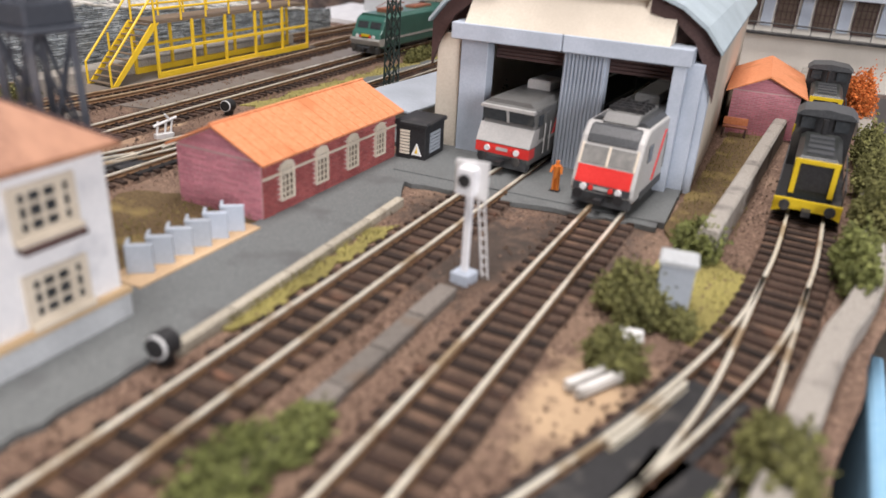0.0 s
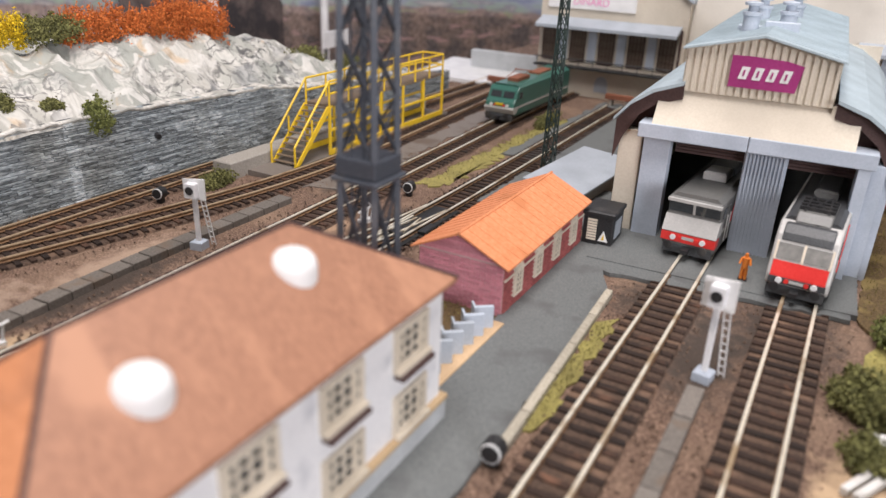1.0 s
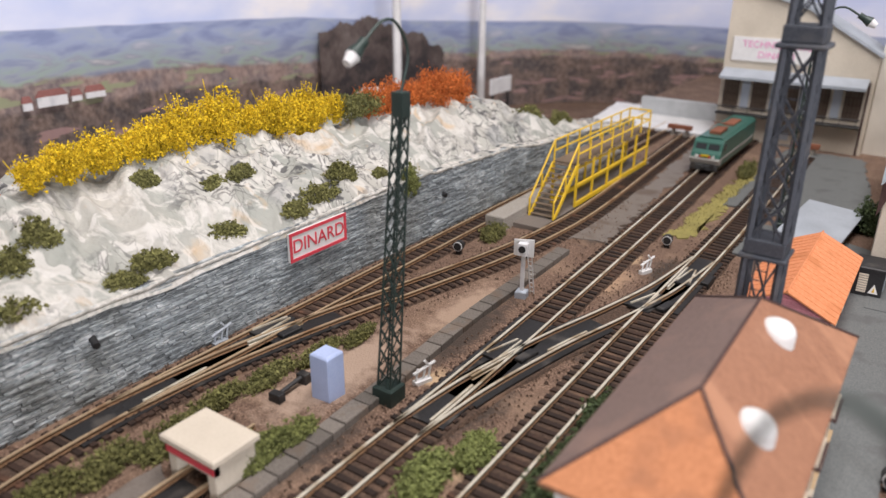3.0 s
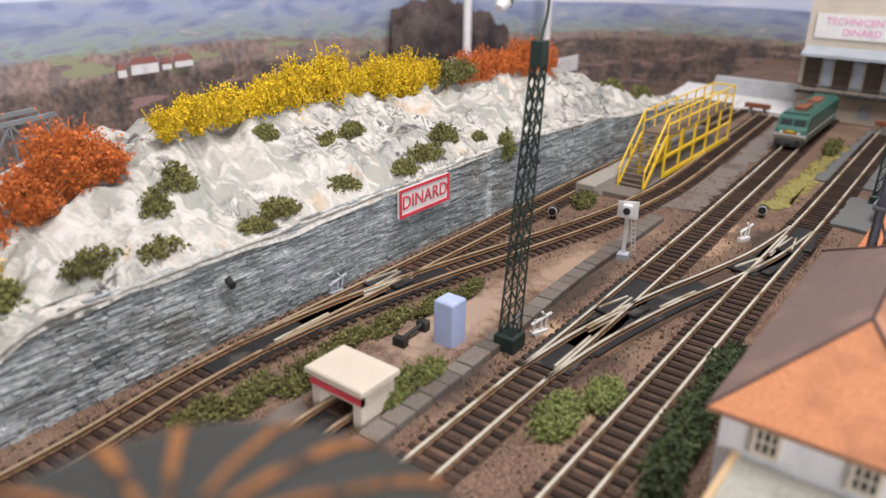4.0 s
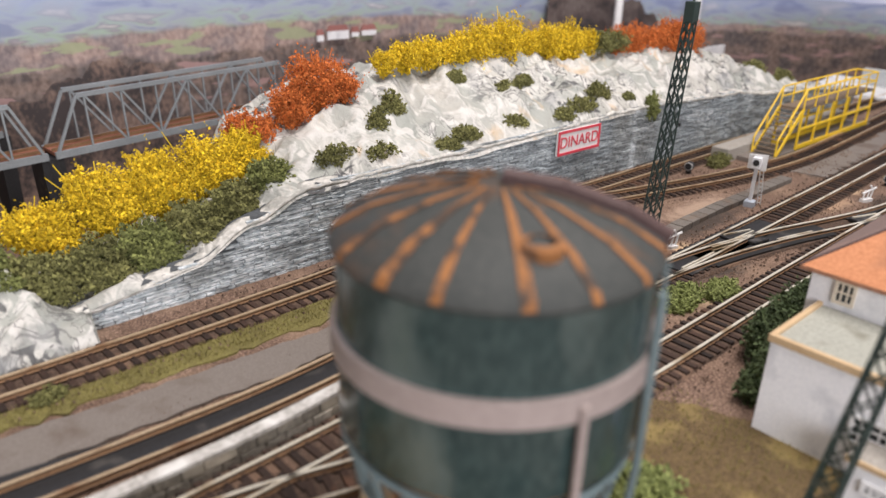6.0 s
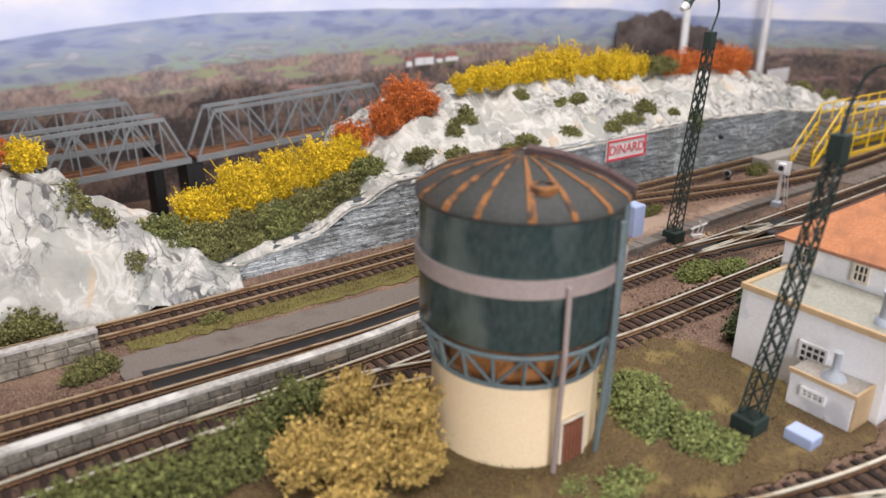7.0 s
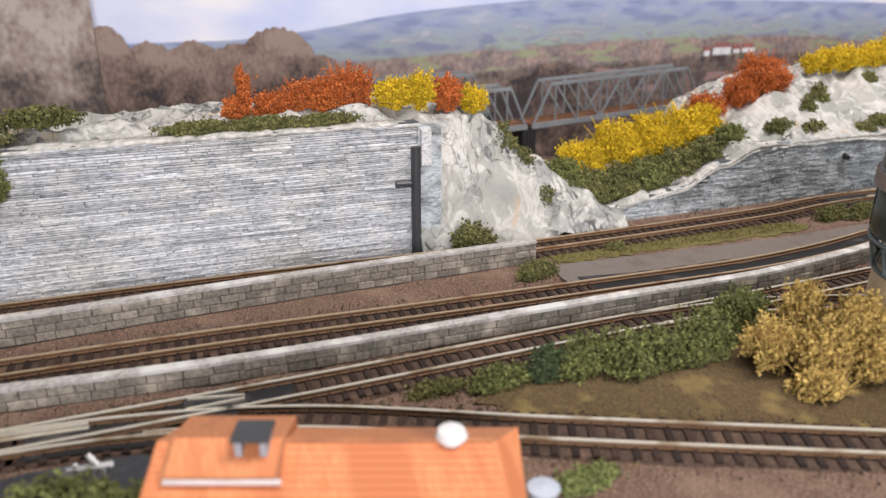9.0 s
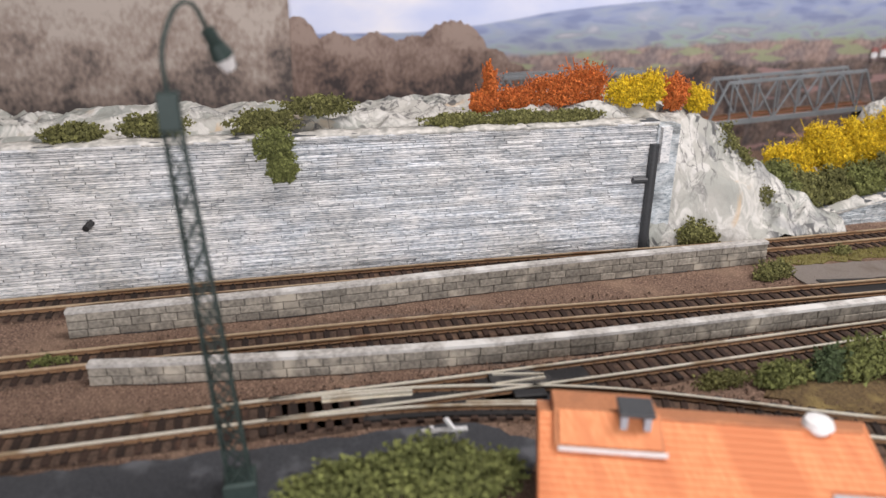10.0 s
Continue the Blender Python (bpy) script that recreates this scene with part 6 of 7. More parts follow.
part("roof_vent", Build().chamfer(-.007, .042, .0415, .007, .060, .047, .001), LOCO_WHITE, lo, "pale louvred roof ventilator")
part("roof_box", Build().chamfer(-.008, .062, .0415, .008, .12, .046, .001), LOCO_DARK, lo)

P2 = [(.003, .009), (.0, .012), (.0005, .0165), (.004, .0265), (.0085, .037), (.0125, .0415), (.016, .043)]
lo, hw, zr = mainline_loco(-.0845, .486, "red-fronted light grey modern electric locomotive in the shed", P2, {"body": LOCO_WHITE, "roof": LOCO_DARK, "beam": LOCO_DARK, "lampz": .0142, "lampy": -.0008}, .20, -3.0)
part("red_front", Build().prism([(-.0004, .0132), (.0001, .0166), (.0029, .0240), (.008, .0240), (.008, .0132)], -.0138, .0138, "x"), LOCO_RED, lo, "red front panel")
part("lamp_strip", Build().prism([(-.0006, .0122), (-.0005, .0158), (.006, .0158), (.006, .0122)], -.0142, .0142, "x"), LOCO_DARK, lo)
for s in (-1, 1):
    part("windscreen", Build().prism([(.0030, .0252), (.0064, .0330), (.010, .0330), (.010, .0252)], s * .0008 if s > 0 else -.0132, .0132 if s > 0 else -.0008, "x"), LIT_CAB_GLASS, lo, "windscreen pane in a pale frame")
    part("windscreen_frame", Build().prism([(.0026, .0243), (.0030, .0252), (.0064, .0330), (.0068, .0338), (.0078, .0338), (.0038, .0243)], s * .0137 - .0006, s * .0137 + .0006, "x"), FRAME, lo)
    part("red_stripe", Build().prism([(.030, .014), (.045, .037), (.048, .037), (.033, .014)], s * hw, s * (hw + .0005), "x"), LOCO_RED, lo)
    part("side_window", Build().box(min(s * hw, s * (hw + .0004)), .017, .0262, max(s * hw, s * (hw + .0004)), .024, .0345), GLASS_DARK, lo)
    part("grey_skirt", Build().box(min(s * hw, s * (hw + .0004)), .012, .0085, max(s * hw, s * (hw + .0004)), .19, .0125), LOCO_DARK, lo)
    part("side_panel", Build().box(min(s * hw, s * (hw + .0004)), .050, .016, max(s * hw, s * (hw + .0004)), .175, .034), LOCO_GREY, lo)
part("windscreen_frame", Build().prism([(.0026, .0243), (.0030, .0252), (.0064, .0330), (.0068, .0338), (.0078, .0338), (.0038, .0243)], -.0006, .0006, "x"), FRAME, lo)
part("number_plate", Build().box(-.0035, -.0012, .0136, .0035, -.0006, .0150), LOCO_WHITE, lo)
part("forehead", Build().prism([(.0066, .0342), (.0088, .0382), (.0124, .0420), (.020, .0436), (.020, .0342)], -.0128, .0128, "x"), LOCO_DARK, lo, "dark grey forehead panel", bevel=.0008)
part("roof_fairing", Build().prism([(.014, .0435), (.020, .0475), (.05, .0475), (.055, .0435)], -.009, .009, "x"), LOCO_GREY, lo, bevel=.0008)
part("roof_box", Build().chamfer(-.0065, .060, .0435, .0065, .10, .050, .0012), LOCO_GREY, lo)
pg = Build()
for s in (-1, 1):
    pg.rod((s * .006, .022, .0478), (s * .005, .045, .0505), .0004, 5)
    pg.rod((s * .006, .022, .0478), (-s * .005, .045, .0505), .0004, 5)
for yy in (.024, .030, .036, .042):
    pg.box(-.009, yy, .0475, .009, yy + .0015, .0495)
part("pantograph", pg, BLACK, lo, "folded dark pantograph")

P3 = [(.006, .010), (.002, .0125), (.0, .0175), (.0025, .0235), (.0065, .0268), (.0100, .0345), (.014, .0375)]
lo, hw, zr = mainline_loco(-.3885, .752, "green electric locomotive with white stripe on the yard track", P3, {"body": LOCO_GREEN, "roof": LOCO_GREEN, "beam": LOCO_DARK, "lampz": .0205, "lampy": .0006}, .155, 0)
part("white_moustache", Build().prism([(.0016, .0125), (-.0004, .0172), (.0002, .0192), (.012, .0192), (.012, .0168), (.008, .0125)], -hw - .0003, hw + .0003, "x"), LOCO_WHITE, lo, "white moustache stripe")
for s in (-1, 1):
    part("side_stripe", Build().box(min(s * hw, s * (hw + .0003)), .012, .0172, max(s * hw, s * (hw + .0003)), .152, .0190), LOCO_WHITE, lo)
    part("windscreen", Build().prism([(.0064, .0274), (.0092, .0332), (.013, .0332), (.013, .0274)], s * .0012 if s > 0 else -.0125, .0125 if s > 0 else -.0012, "x"), GLASS_DARK, lo)
    part("side_window", Build().box(min(s * hw, s * (hw + .0004)), .015, .0265, max(s * hw, s * (hw + .0004)), .021, .0325), GLASS_DARK, lo)
part("emblem", Build().box(-.004, -.0006, .0205, .004, .003, .0225), YELLOW_BAND, lo, "small yellow nose emblem")
for y0, y1, z1 in ((.03, .06, .0435), (.085, .12, .0420)):
    part("roof_gear", Build().chamfer(-.006, y0, .0395, .006, y1, z1, .0006), BRICKDECK, lo, "reddish roof equipment")
pg = Build()
for s in (-1, 1):
    pg.rod((s * .007, .03, .0435), (s * .007, .055, .048), .0004, 5)
pg.rod((-.010, .055, .048), (.010, .055, .048), .0006, 5)
part("pantograph", pg, BRICKDECK, lo)


# two black diesel shunters with yellow noses
def shunter(x, y, rz):
    lo = thing("shunting_locomotive", x, y, 0, rz, label="black diesel shunting locomotive with yellow nose bands", category="locomotive", group="black shunters")
    part("footplate", Build().chamfer(-.0155, 0, .009, .0155, .150, .0125, .0006), BLACK, lo)
    part("bonnet", Build().chamfer(-.0105, .006, .0125, .0105, .064, .0335, .0025), SHUNTER, lo, "dark bonnet with hatches")
    bd = Build()
    for k in range(4):
        bd.box(-.006, .014 + k * .011, .0334, .006, .020 + k * .011, .0342)
    part("hatch", bd, LOCO_DARK, lo)
    part("radiator", Build().box(-.0075, .0052, .017, .0075, .006, .0305), BLACK, lo)
    nb = Build().box(-.0102, .0045, .0305, .0102, .0062, .0325)
    for s in (-1, 1):
        nb.box(s * .0088 - .0012, .0045, .015, s * .0088 + .0012, .0062, .0305)
    part("nose_band", nb, YELLOW_BAND, lo, "yellow nose outline")
    part("bufferbeam", Build().prism([(-.0155, .006), (-.009, .0085), (.009, .0085), (.0155, .006), (.0155, .0135), (-.0155, .0135)], -.0012, .0005, "y"), YELLOW_BAND, lo, "yellow painted buffer beam")
    buffers(lo, -.001)
    part("cab", Build().chamfer(-.0145, .066, .0125, .0145, .086, .043, .002), BLACK, lo)
    part("cab_roof", Build().prism([(-.0155, .0415), (-.012, .0445), (0, .0458), (.012, .0445), (.0155, .0415)], .064, .088, "y"), LOCO_DARK, lo, "dark grey curved cab roof")
    for s in (-1, 1):
        part("cab_window", Build().box(s * .0085 - .0035, .0648, .0345, s * .0085 + .0035, .0662, .0405), GLASS_DARK, lo)
        part("handrail", Build().rod((s * .0148, .004, .0205), (s * .0148, .064, .0235), .0004, 5).rod((s * .0148, .004, .0125), (s * .0148, .004, .0205), .0004, 5).rod((s * .0148, .034, .0125), (s * .0148, .034, .022), .0004, 5), LOCO_DARK, lo)
    part("rear_bonnet", Build().chamfer(-.0105, .086, .0125, .0105, .146, .031, .0025), SHUNTER, lo)
    part("exhaust", Build().rod((0, .060, .0335), (0, .060, .0415), .0015, 8), BLACK, lo)
    bogie(lo, .032)
    bogie(lo, .118)
    return lo


s1 = shunter(.0065, .532, 0)
copy_thing(s1, pose(.006, .700, 0, 0, 0, 1))

# ---- water tower ----
wt = thing("water_tower", -.284, -.0595, -.006, label="round water tower with a dark green tank on a cream base", category="water tower")
part("base", Build().lathe([(0, -.004), (.0412, -.004), (.0408, .020), (.0402, .0470), (.0370, .0470), (.0370, .0455), (0, .0455)], 56), CREAM_TANK, wt, "cream rendered round base", smooth=40)
part("inner_drum", Build().lathe([(0, .045), (.034, .045), (.034, .068), (0, .068)], 40), RUSTY, wt, smooth=40)
tr = Build()
TZ0, TZ1, TR0, TR1 = .0480, .0645, .0410, .0450
for z, R0 in ((TZ0, TR0), (TZ1, TR1)):
    for k in range(48):
        a, c = 2 * math.pi * k / 48, 2 * math.pi * (k + 1) / 48
        tr.rod((R0 * math.cos(a), R0 * math.sin(a), z), (R0 * math.cos(c), R0 * math.sin(c), z), .0013, 5)
for k in range(20):
    a, c = 2 * math.pi * k / 20, 2 * math.pi * (k + 1) / 20
    foot_, head_ = (TR0 * math.cos(a), TR0 * math.sin(a), TZ0), (TR1 * math.cos(a), TR1 * math.sin(a), TZ1)
    tr.rod(foot_, head_, .0009, 5)
    if k % 2:
        tr.rod(foot_, (TR1 * math.cos(c), TR1 * math.sin(c), TZ1), .0008, 5)
    else:
        tr.rod((TR0 * math.cos(c), TR0 * math.sin(c), TZ0), head_, .0008, 5)
part("truss_ring", tr, TRUSS, wt, "teal-grey iron truss ring")
part("tank", Build().lathe([(0, .066), (.0440, .066), (.0458, .0675), (.0462, .069), (.0462, .0925), (.0466, .093), (.0466, .1015), (.0462, .102), (.0462, .1235), (.0470, .124), (.0470, .1258), (0, .1258)], 72), TANK, wt, "glossy dark green riveted tank", smooth=35)
part("tank_band", Build().lathe([(.0463, .0930), (.0482, .0930), (.0482, .1010), (.0463, .1010)], 72), BANDGREY, wt, "pinkish grey walkway band", smooth=35)
RP = [(.0474, .1240), (.0478, .1252), (.0465, .1275), (.036, .1335), (.020, .1385), (.006, .1409), (0, .1412)]
part("tank_roof", Build().lathe([(0, .1245)] + RP, 72), TANKROOF, wt, "dull dished roof with rusty ribs", smooth=35)
for k in range(16):
    a = 2 * math.pi * (k + .3 + .10 * math.sin(k * 2.3)) / 16
    rb = Build()
    w = .0013 + .0009 * ((k * 7) % 5) / 5
    rim = RP[1:6]
    for (ra, za), (rc, zc) in zip(rim, rim[1:]):
        vs = []
        for r, z in ((ra, za), (rc, zc)):
            ww = w * (r / .048) ** .7
            for q in (-1, 1):
                p = Vector((r * math.cos(a) - q * ww * math.sin(a), r * math.sin(a) + q * ww * math.cos(a), z + .0002))
                vs += [p, p + Vector((0, 0, .0004))]
        rb.add(vs, [(0, 4, 6, 2), (1, 3, 7, 5), (0, 1, 5, 4), (2, 6, 7, 3)])
    part("roof_rib", rb, RUST_RIB, wt)
for k in range(9):
    a = 2 * math.pi * (k + .2) / 9
    for z0, z1 in ((.070, .0925), (.102, .1235)):
        sm = Build()
        sm.box(.0460, -.0006, z0, .0465, .0006, z1, 0, Matrix.Rotation(a + (.3 if z0 < .1 else 0), 4, "Z"))
        part("plate_seam", sm, TANK, wt)
part("rust_edge", Build().lathe([(.0466, .1240), (.0474, .1240), (.0474, .1249), (.0466, .1249)], 72), RUST_RIB, wt, smooth=35)
part("roof_hatch", Build().lathe([(.0035, .1310), (.0058, .1307), (.0060, .1345), (.0044, .1352), (.0036, .1350)], 18, (.0285, -.014, .0014)), RUST_RIB, wt, "rusty round hatch ring", smooth=40)
def on_tank(deg, r, z):
    return Vector((r * math.cos(radians(deg)), r * math.sin(radians(deg)), z))
for deg, z1, z0 in ((-17, .098, .0), (17, .120, -.002)):
    pp = Build()
    pts = [on_tank(deg, .0490, z1), on_tank(deg, .0490, .064), on_tank(deg, .0478, .045), on_tank(deg, .0455, z0 - .002)]
    for a, c in zip(pts, pts[1:]):
        pp.rod(a, c, .0013, 8)
    part("downpipe", pp, BANDGREY if z1 < .1 else TRUSS, wt, smooth=40)
ld = Build()
for s in (-1, 1):
    ld.rod(on_tank(24 + s * 2.5, .0482, .126), on_tank(24 + s * 2.5, .0478, .03), .0005, 5)
    ld.rod(on_tank(24 + s * 2.5, .0478, .03), on_tank(24 + s * 2.5, .0425, -.002), .0005, 5)
for k in range(22):
    ld.rod(on_tank(21.5, .0480, .034 + k * .0042), on_tank(26.5, .0480, .034 + k * .0042), .0003, 4)
part("ladder", ld, TRUSS, wt)
hr = Build()
hp = [on_tank(44, .0488, .1272), on_tank(44, .036, .1345), on_tank(44, .018, .1405), on_tank(44, .001, .1430)]
for a, c in zip(hp, hp[1:]):
    hr.rod(a, c, .0026, 6)
for p in hp:
    hr.rod(p, p - Vector((0, 0, .004)), .0006, 5)
part("roof_ladder", hr, DARKBROWN, wt)
dr = Build()
for k in range(6):
    dr.rod(on_tank(-7 + k * 3.0, .0414, -.001), on_tank(-7 + k * 3.0, .0410, .0255), .0012, 4)
part("door", dr, BRICKDECK, wt, "brown plank door")
dfm = Build()
for deg in (-9.5, 10.5):
    dfm.rod(on_tank(deg, .0418, -.001), on_tank(deg, .0414, .0275), .0010, 5)
dfm.rod(on_tank(-9.5, .0414, .0272), on_tank(0, .0420, .0282), .0010, 5).rod(on_tank(0, .0420, .0282), on_tank(10.5, .0414, .0272), .0010, 5)
part("door_frame", dfm, FRAME, wt)


# ---- girder bridges in the valley ----
def truss_bridge(a, c, z0, z1, width, panels, label, rise=0.0):
    a, c = Vector(a), Vector(c)
    br = thing("girder_bridge", a.x, a.y, 0, rz=math.degrees(math.atan2(-(c - a).x, (c - a).y)), label=label, category="bridge", group="girder bridge spans")
    br.matrix_basis = br.matrix_basis @ pose(0, 0, 0, rise)
    L_ = (c - a).length
    dy = L_ / panels
    for s in (-1, 1):
        x = s * width / 2
        part("bottom_chord", Build().box(x - .0014, 0, z0 - .0035, x + .0014, L_, z0 + .0025), BRIDGE, br)
        part("top_chord", Build().box(x - .0014, dy * .8, z1 - .0016, x + .0014, L_ - dy * .8, z1 + .0022), BRIDGE, br)
        part("end_post", Build().rod((x, .002, z0), (x, dy * .8, z1), .0016, 4), BRIDGE, br)
        part("end_post", Build().rod((x, L_ - .002, z0), (x, L_ - dy * .8, z1), .0016, 4), BRIDGE, br)
        for k in range(1, panels):
            yk = k * dy
            part("upright", Build().rod((x, yk, z0), (x, yk, z1), .0011, 4), BRIDGE, br)
            if k < panels - 1:
                up = k % 2 and k > 1
                part("diagonal", Build().rod((x, yk, z0 if up else z1), (x, yk + dy, z1 if up else z0), .0013, 4), BRIDGE, br)
    part("deck", Build().box(-width / 2 + .002, 0, z0 - .001, width / 2 - .002, L_, z0 + .002), BRICKDECK, br, "rusty brown deck")
    for s in (-1, 1):
        part("rail", Build().box(s * .008 - .0006, 0, z0 + .002, s * .008 + .0006, L_, z0 + .0045), RUST_RAIL, br)
    # Piers are not seen: added as support, black to match the shade below.
    for yy in (0.0, L_):
        part("abutment", Build().box(-width / 2, yy - .006, -.09, width / 2, yy + .006, z0 - .003), BLACK, br)
    return br


truss_bridge((-.840, -.038, 0), (-.862, .222, 0), .014, .061, .030, 8, "grey steel girder bridge span over the valley", 2.0)
truss_bridge((-.826, -.262, 0), (-.840, -.044, 0), .008, .054, .030, 8, "grey steel girder bridge span over the valley", 1.6)
truss_bridge((-.890, -.30, 0), (-.915, -.06, 0), .020, .066, .026, 8, "grey steel girder bridge behind the first one")

# ---- signals, cabinets and small lineside things ----
def signal(x, y, h, rz, label):
    sg_ = thing("light_signal", x, y, 0, rz, label=label, category="signal", group="light signals")
    part("post", Build().box(-.0014, -.0010, -.003, .0014, .0010, h * .82), WHITE_WALL, sg_, bevel=.0003)
    part("foot", Build().chamfer(-.004, -.004, -.003, .004, .004, .004, .0006), PALEBLUE, sg_)
    part("backboard", Build().prism([(-.0072, h * .70), (.0072, h * .70), (.0072, h), (-.0072, h * .97)], -.0002, .0008, "y"), WHITE, sg_, "white backboard")
    hd = part("lamp_housing", Build().chamfer(-.0033, -.0045, h * .74, .0033, -.0002, h * .95, .0006), WHITE_WALL, sg_)
    part("lens", Build().rod((0, -.0045, h * .85), (0, -.0052, h * .85), .0025, 14), BLACK, hd, "dark lens")
    lb_ = Build()
    for s in (-1, 1):
        lb_.rod((.006 + s * .0014, .006, 0), (.004 + s * .0014, .0015, h * .72), .0004, 4)
    for k in range(9):
        t = (k + .5) / 9
        lb_.rod((.006 - .002 * t - .0014, .006 - .0045 * t, h * .72 * t), (.006 - .002 * t + .0014, .006 - .0045 * t, h * .72 * t), .0003, 4)
    part("ladder", lb_, WHITE, sg_)
    return sg_


signal(-.402, .368, .043, 12, "grey light signal with white backboard by the duct")
signal(-.1105, .388, .050, -8, "grey light signal with white backboard between the shed tracks")


def dwarf(x, y, rz, r=.0042, label="small black ground signal with a pale ring"):
    d = thing("ground_signal", x, y, 0, rz, label=label, category="ground signal", group="ground signals")
    part("housing", Build().rod((0, .004, .0058), (0, -.002, .0062), r, 14), BLACK, d, smooth=40)
    part("ring", Build().rod((0, -.002, .0062), (0, -.0028, .0063), r * .9, 14).rod((0, -.0028, .0063), (0, -.0034, .0063), r * .78, 14, mi=1), [WHITE, BLACK], d)
    part("foot", Build().box(-.002, -.001, -.003, .002, .003, .004), BLACK, d)


dwarf(-.482, .408, 15)
dwarf(-.349, .520, 10)
dwarf(-.1655, .285, 5, .0045, "black round ground disc signal at the kerb's end")


def lever(x, y, rz, paint=WHITE):
    d = thing("point_lever", x, y, 0, rz, label="white plastic point lever stand beside the turnout" if paint is WHITE else "grey point lever stand against the stone wall", category="point lever", group="point levers")
    part("base", Build().box(-.0055, -.002, -.0015, .0055, .002, .0015), paint, d)
    for xx in (-.0045, .0005, .0042):
        part("leg", Build().rod((xx, 0, .001), (xx + .0015, 0, .009), .0007, 5), paint, d)
    part("bar", Build().rod((-.006, 0, .0065), (.0085, 0, .0105), .0009, 5).rod((.0045, 0, .009), (.0015, 0, .013), .0008, 5), paint, d)
    return d


lever(-.393, .236, 70)
lever(-.345, .460, 70)
lv3 = lever(-.3136, -.4885, 62)
lv3.scale = (1.35, 1.35, 1.35)
lever(-.521, .20, 85, GREYMETAL)
lone("cabinet", Build().chamfer(-.4345, .190, -.003, -.4215, .203, .0265, .0012), BLUEBOX, "pale blue plastic relay cabinet on the ballast", "cabinet", bevel=.0005)
pb = thing("point_motor", -.448, .188, 0, 4, label="black point motor rod lying on the ballast", category="point motor")
part("rod", Build().rod((0, -.012, .002), (0, .011, .003), .0014, 6), BLACK, pb)
part("bracket", Build().box(-.0035, .008, -.002, .0035, .013, .0048).box(-.004, -.014, -.002, .004, -.009, .004), BLACK, pb, bevel=.0005)
rc = thing("relay_cabinet", -.0335, .407, 0, 8, label="grey metal relay cabinet with a pale lid", category="cabinet")
part("body", Build().box(-.0062, -.005, -.003, .0062, .005, .021), GREYMETAL, rc, bevel=.0005)
part("lid", Build().chamfer(-.007, -.0058, .021, .007, .0058, .0232, .0008), PALE_CONCRETE, rc)
rc = thing("junction_box", -.0395, .369, 0, 12, label="small grey box with a white lid among bushes", category="box")
part("body", Build().box(-.0032, -.0028, -.003, .0032, .0028, .006), GREYMETAL, rc)
part("lid", Build().chamfer(-.0038, -.0034, .006, .0038, .0034, .0082, .0006), WHITE, rc)
st = thing("timber_stack", -.0445, .345, 0, -28, label="pale timber battens lying on sand", category="timber")
for k in (-1, 1):
    part("batten", Build().box(k * .0022 - .0014, -.010, .0, k * .0022 + .0014, .010, .003), COPING, st)
tf = thing("transformer_box", -.2015, .518, .0015, 2, label="black transformer kiosk with yellow warning sign", category="transformer")
part("body", Build().box(-.0095, -.0125, -.002, .0095, .0125, .0195), BLACK, tf, bevel=.0005)
part("lid", Build().chamfer(-.0105, -.0135, .0195, .0105, .0135, .022, .0008), BLACK, tf)
lv = Build()
for k in range(8):
    lv.box(-.0065, -.0132, .003 + k * .0018, -.0005, -.0124, .0042 + k * .0018)
part("louvre", lv, FRAME, tf, "beige louvred vent")
lv = Build()
for k in range(6):
    lv.box(.0094, -.007, .004 + k * .002, .0101, .006, .0055 + k * .002)
part("louvre", lv, GREYMETAL, tf)
wsn = part("warning_sign", Build().prism([(.001, .003), (.0072, .003), (.0041, .010)], -.0132, -.0125, "y"), WHITE, tf, "white triangular warning sign")
part("bolt_mark", Build().prism([(.0033, .0042), (.0049, .0042), (.0045, .0082)], -.0136, -.0131, "y"), YELLOW, wsn)
lt = thing("lean_to", -.250, .612, 0, -4, label="low store with a pale grey sloping roof", category="store")
part("wall", Build().box(-.018, -.05, -.003, .020, .05, .013), CONCRETE, lt)
part("roof", Build().prism([(-.022, .016), (.025, .0125), (.025, .0145), (-.022, .018)], -.056, .054, "y"), GREYMETAL, lt, "pale grey roof panel", bevel=.0006)
for k in range(6):
    u = thing("partition_panel", -.2145 + .0003 * k, .322 + k * .0098, .0015, 38, label="upright pale grey panel on a sandy strip", category="panel", group="upright panels")
    part("panel", Build().box(-.0050, -.0012, -.003, .0050, .0008, .0125).box(-.0050, .0008, -.003, -.0038, .006, .0125), GREYMETAL if k < 4 else PALEBLUE, u, bevel=.0003)
lone("panel_strip", Build().box(-.222, .313, -.002, -.2055, .38, .0023), SAND, "sandy strip under the upright panels", "strip", "structure")

# miniature worker: one plain painted figure
wk = Build()
for s in (-1, 1):
    wk.rod((s * .0013, 0, 0), (s * .0011, 0, .0085), .0012, 7, .0013)
    wk.rod((s * .0026, 0, .0155), (s * .0034, -.0018, .0115), .0008, 6)
wk.rod((0, 0, .0082), (0, 0, .0160), .0021, 8, .0025)
wk.rod((0, 0, .0158), (0, 0, .0190), .0013, 8, .0012)
wk.box(-.003, -.0025, -.0008, .003, .0025, .0004, 1)
ob = lone("figurine", wk, [ORANGEVEST, BLACK], "miniature orange painted figurine on the apron", "figurine", smooth=50)
ob.location, ob.scale = (-.1125, .503, .0024), (.85, .85, .85)

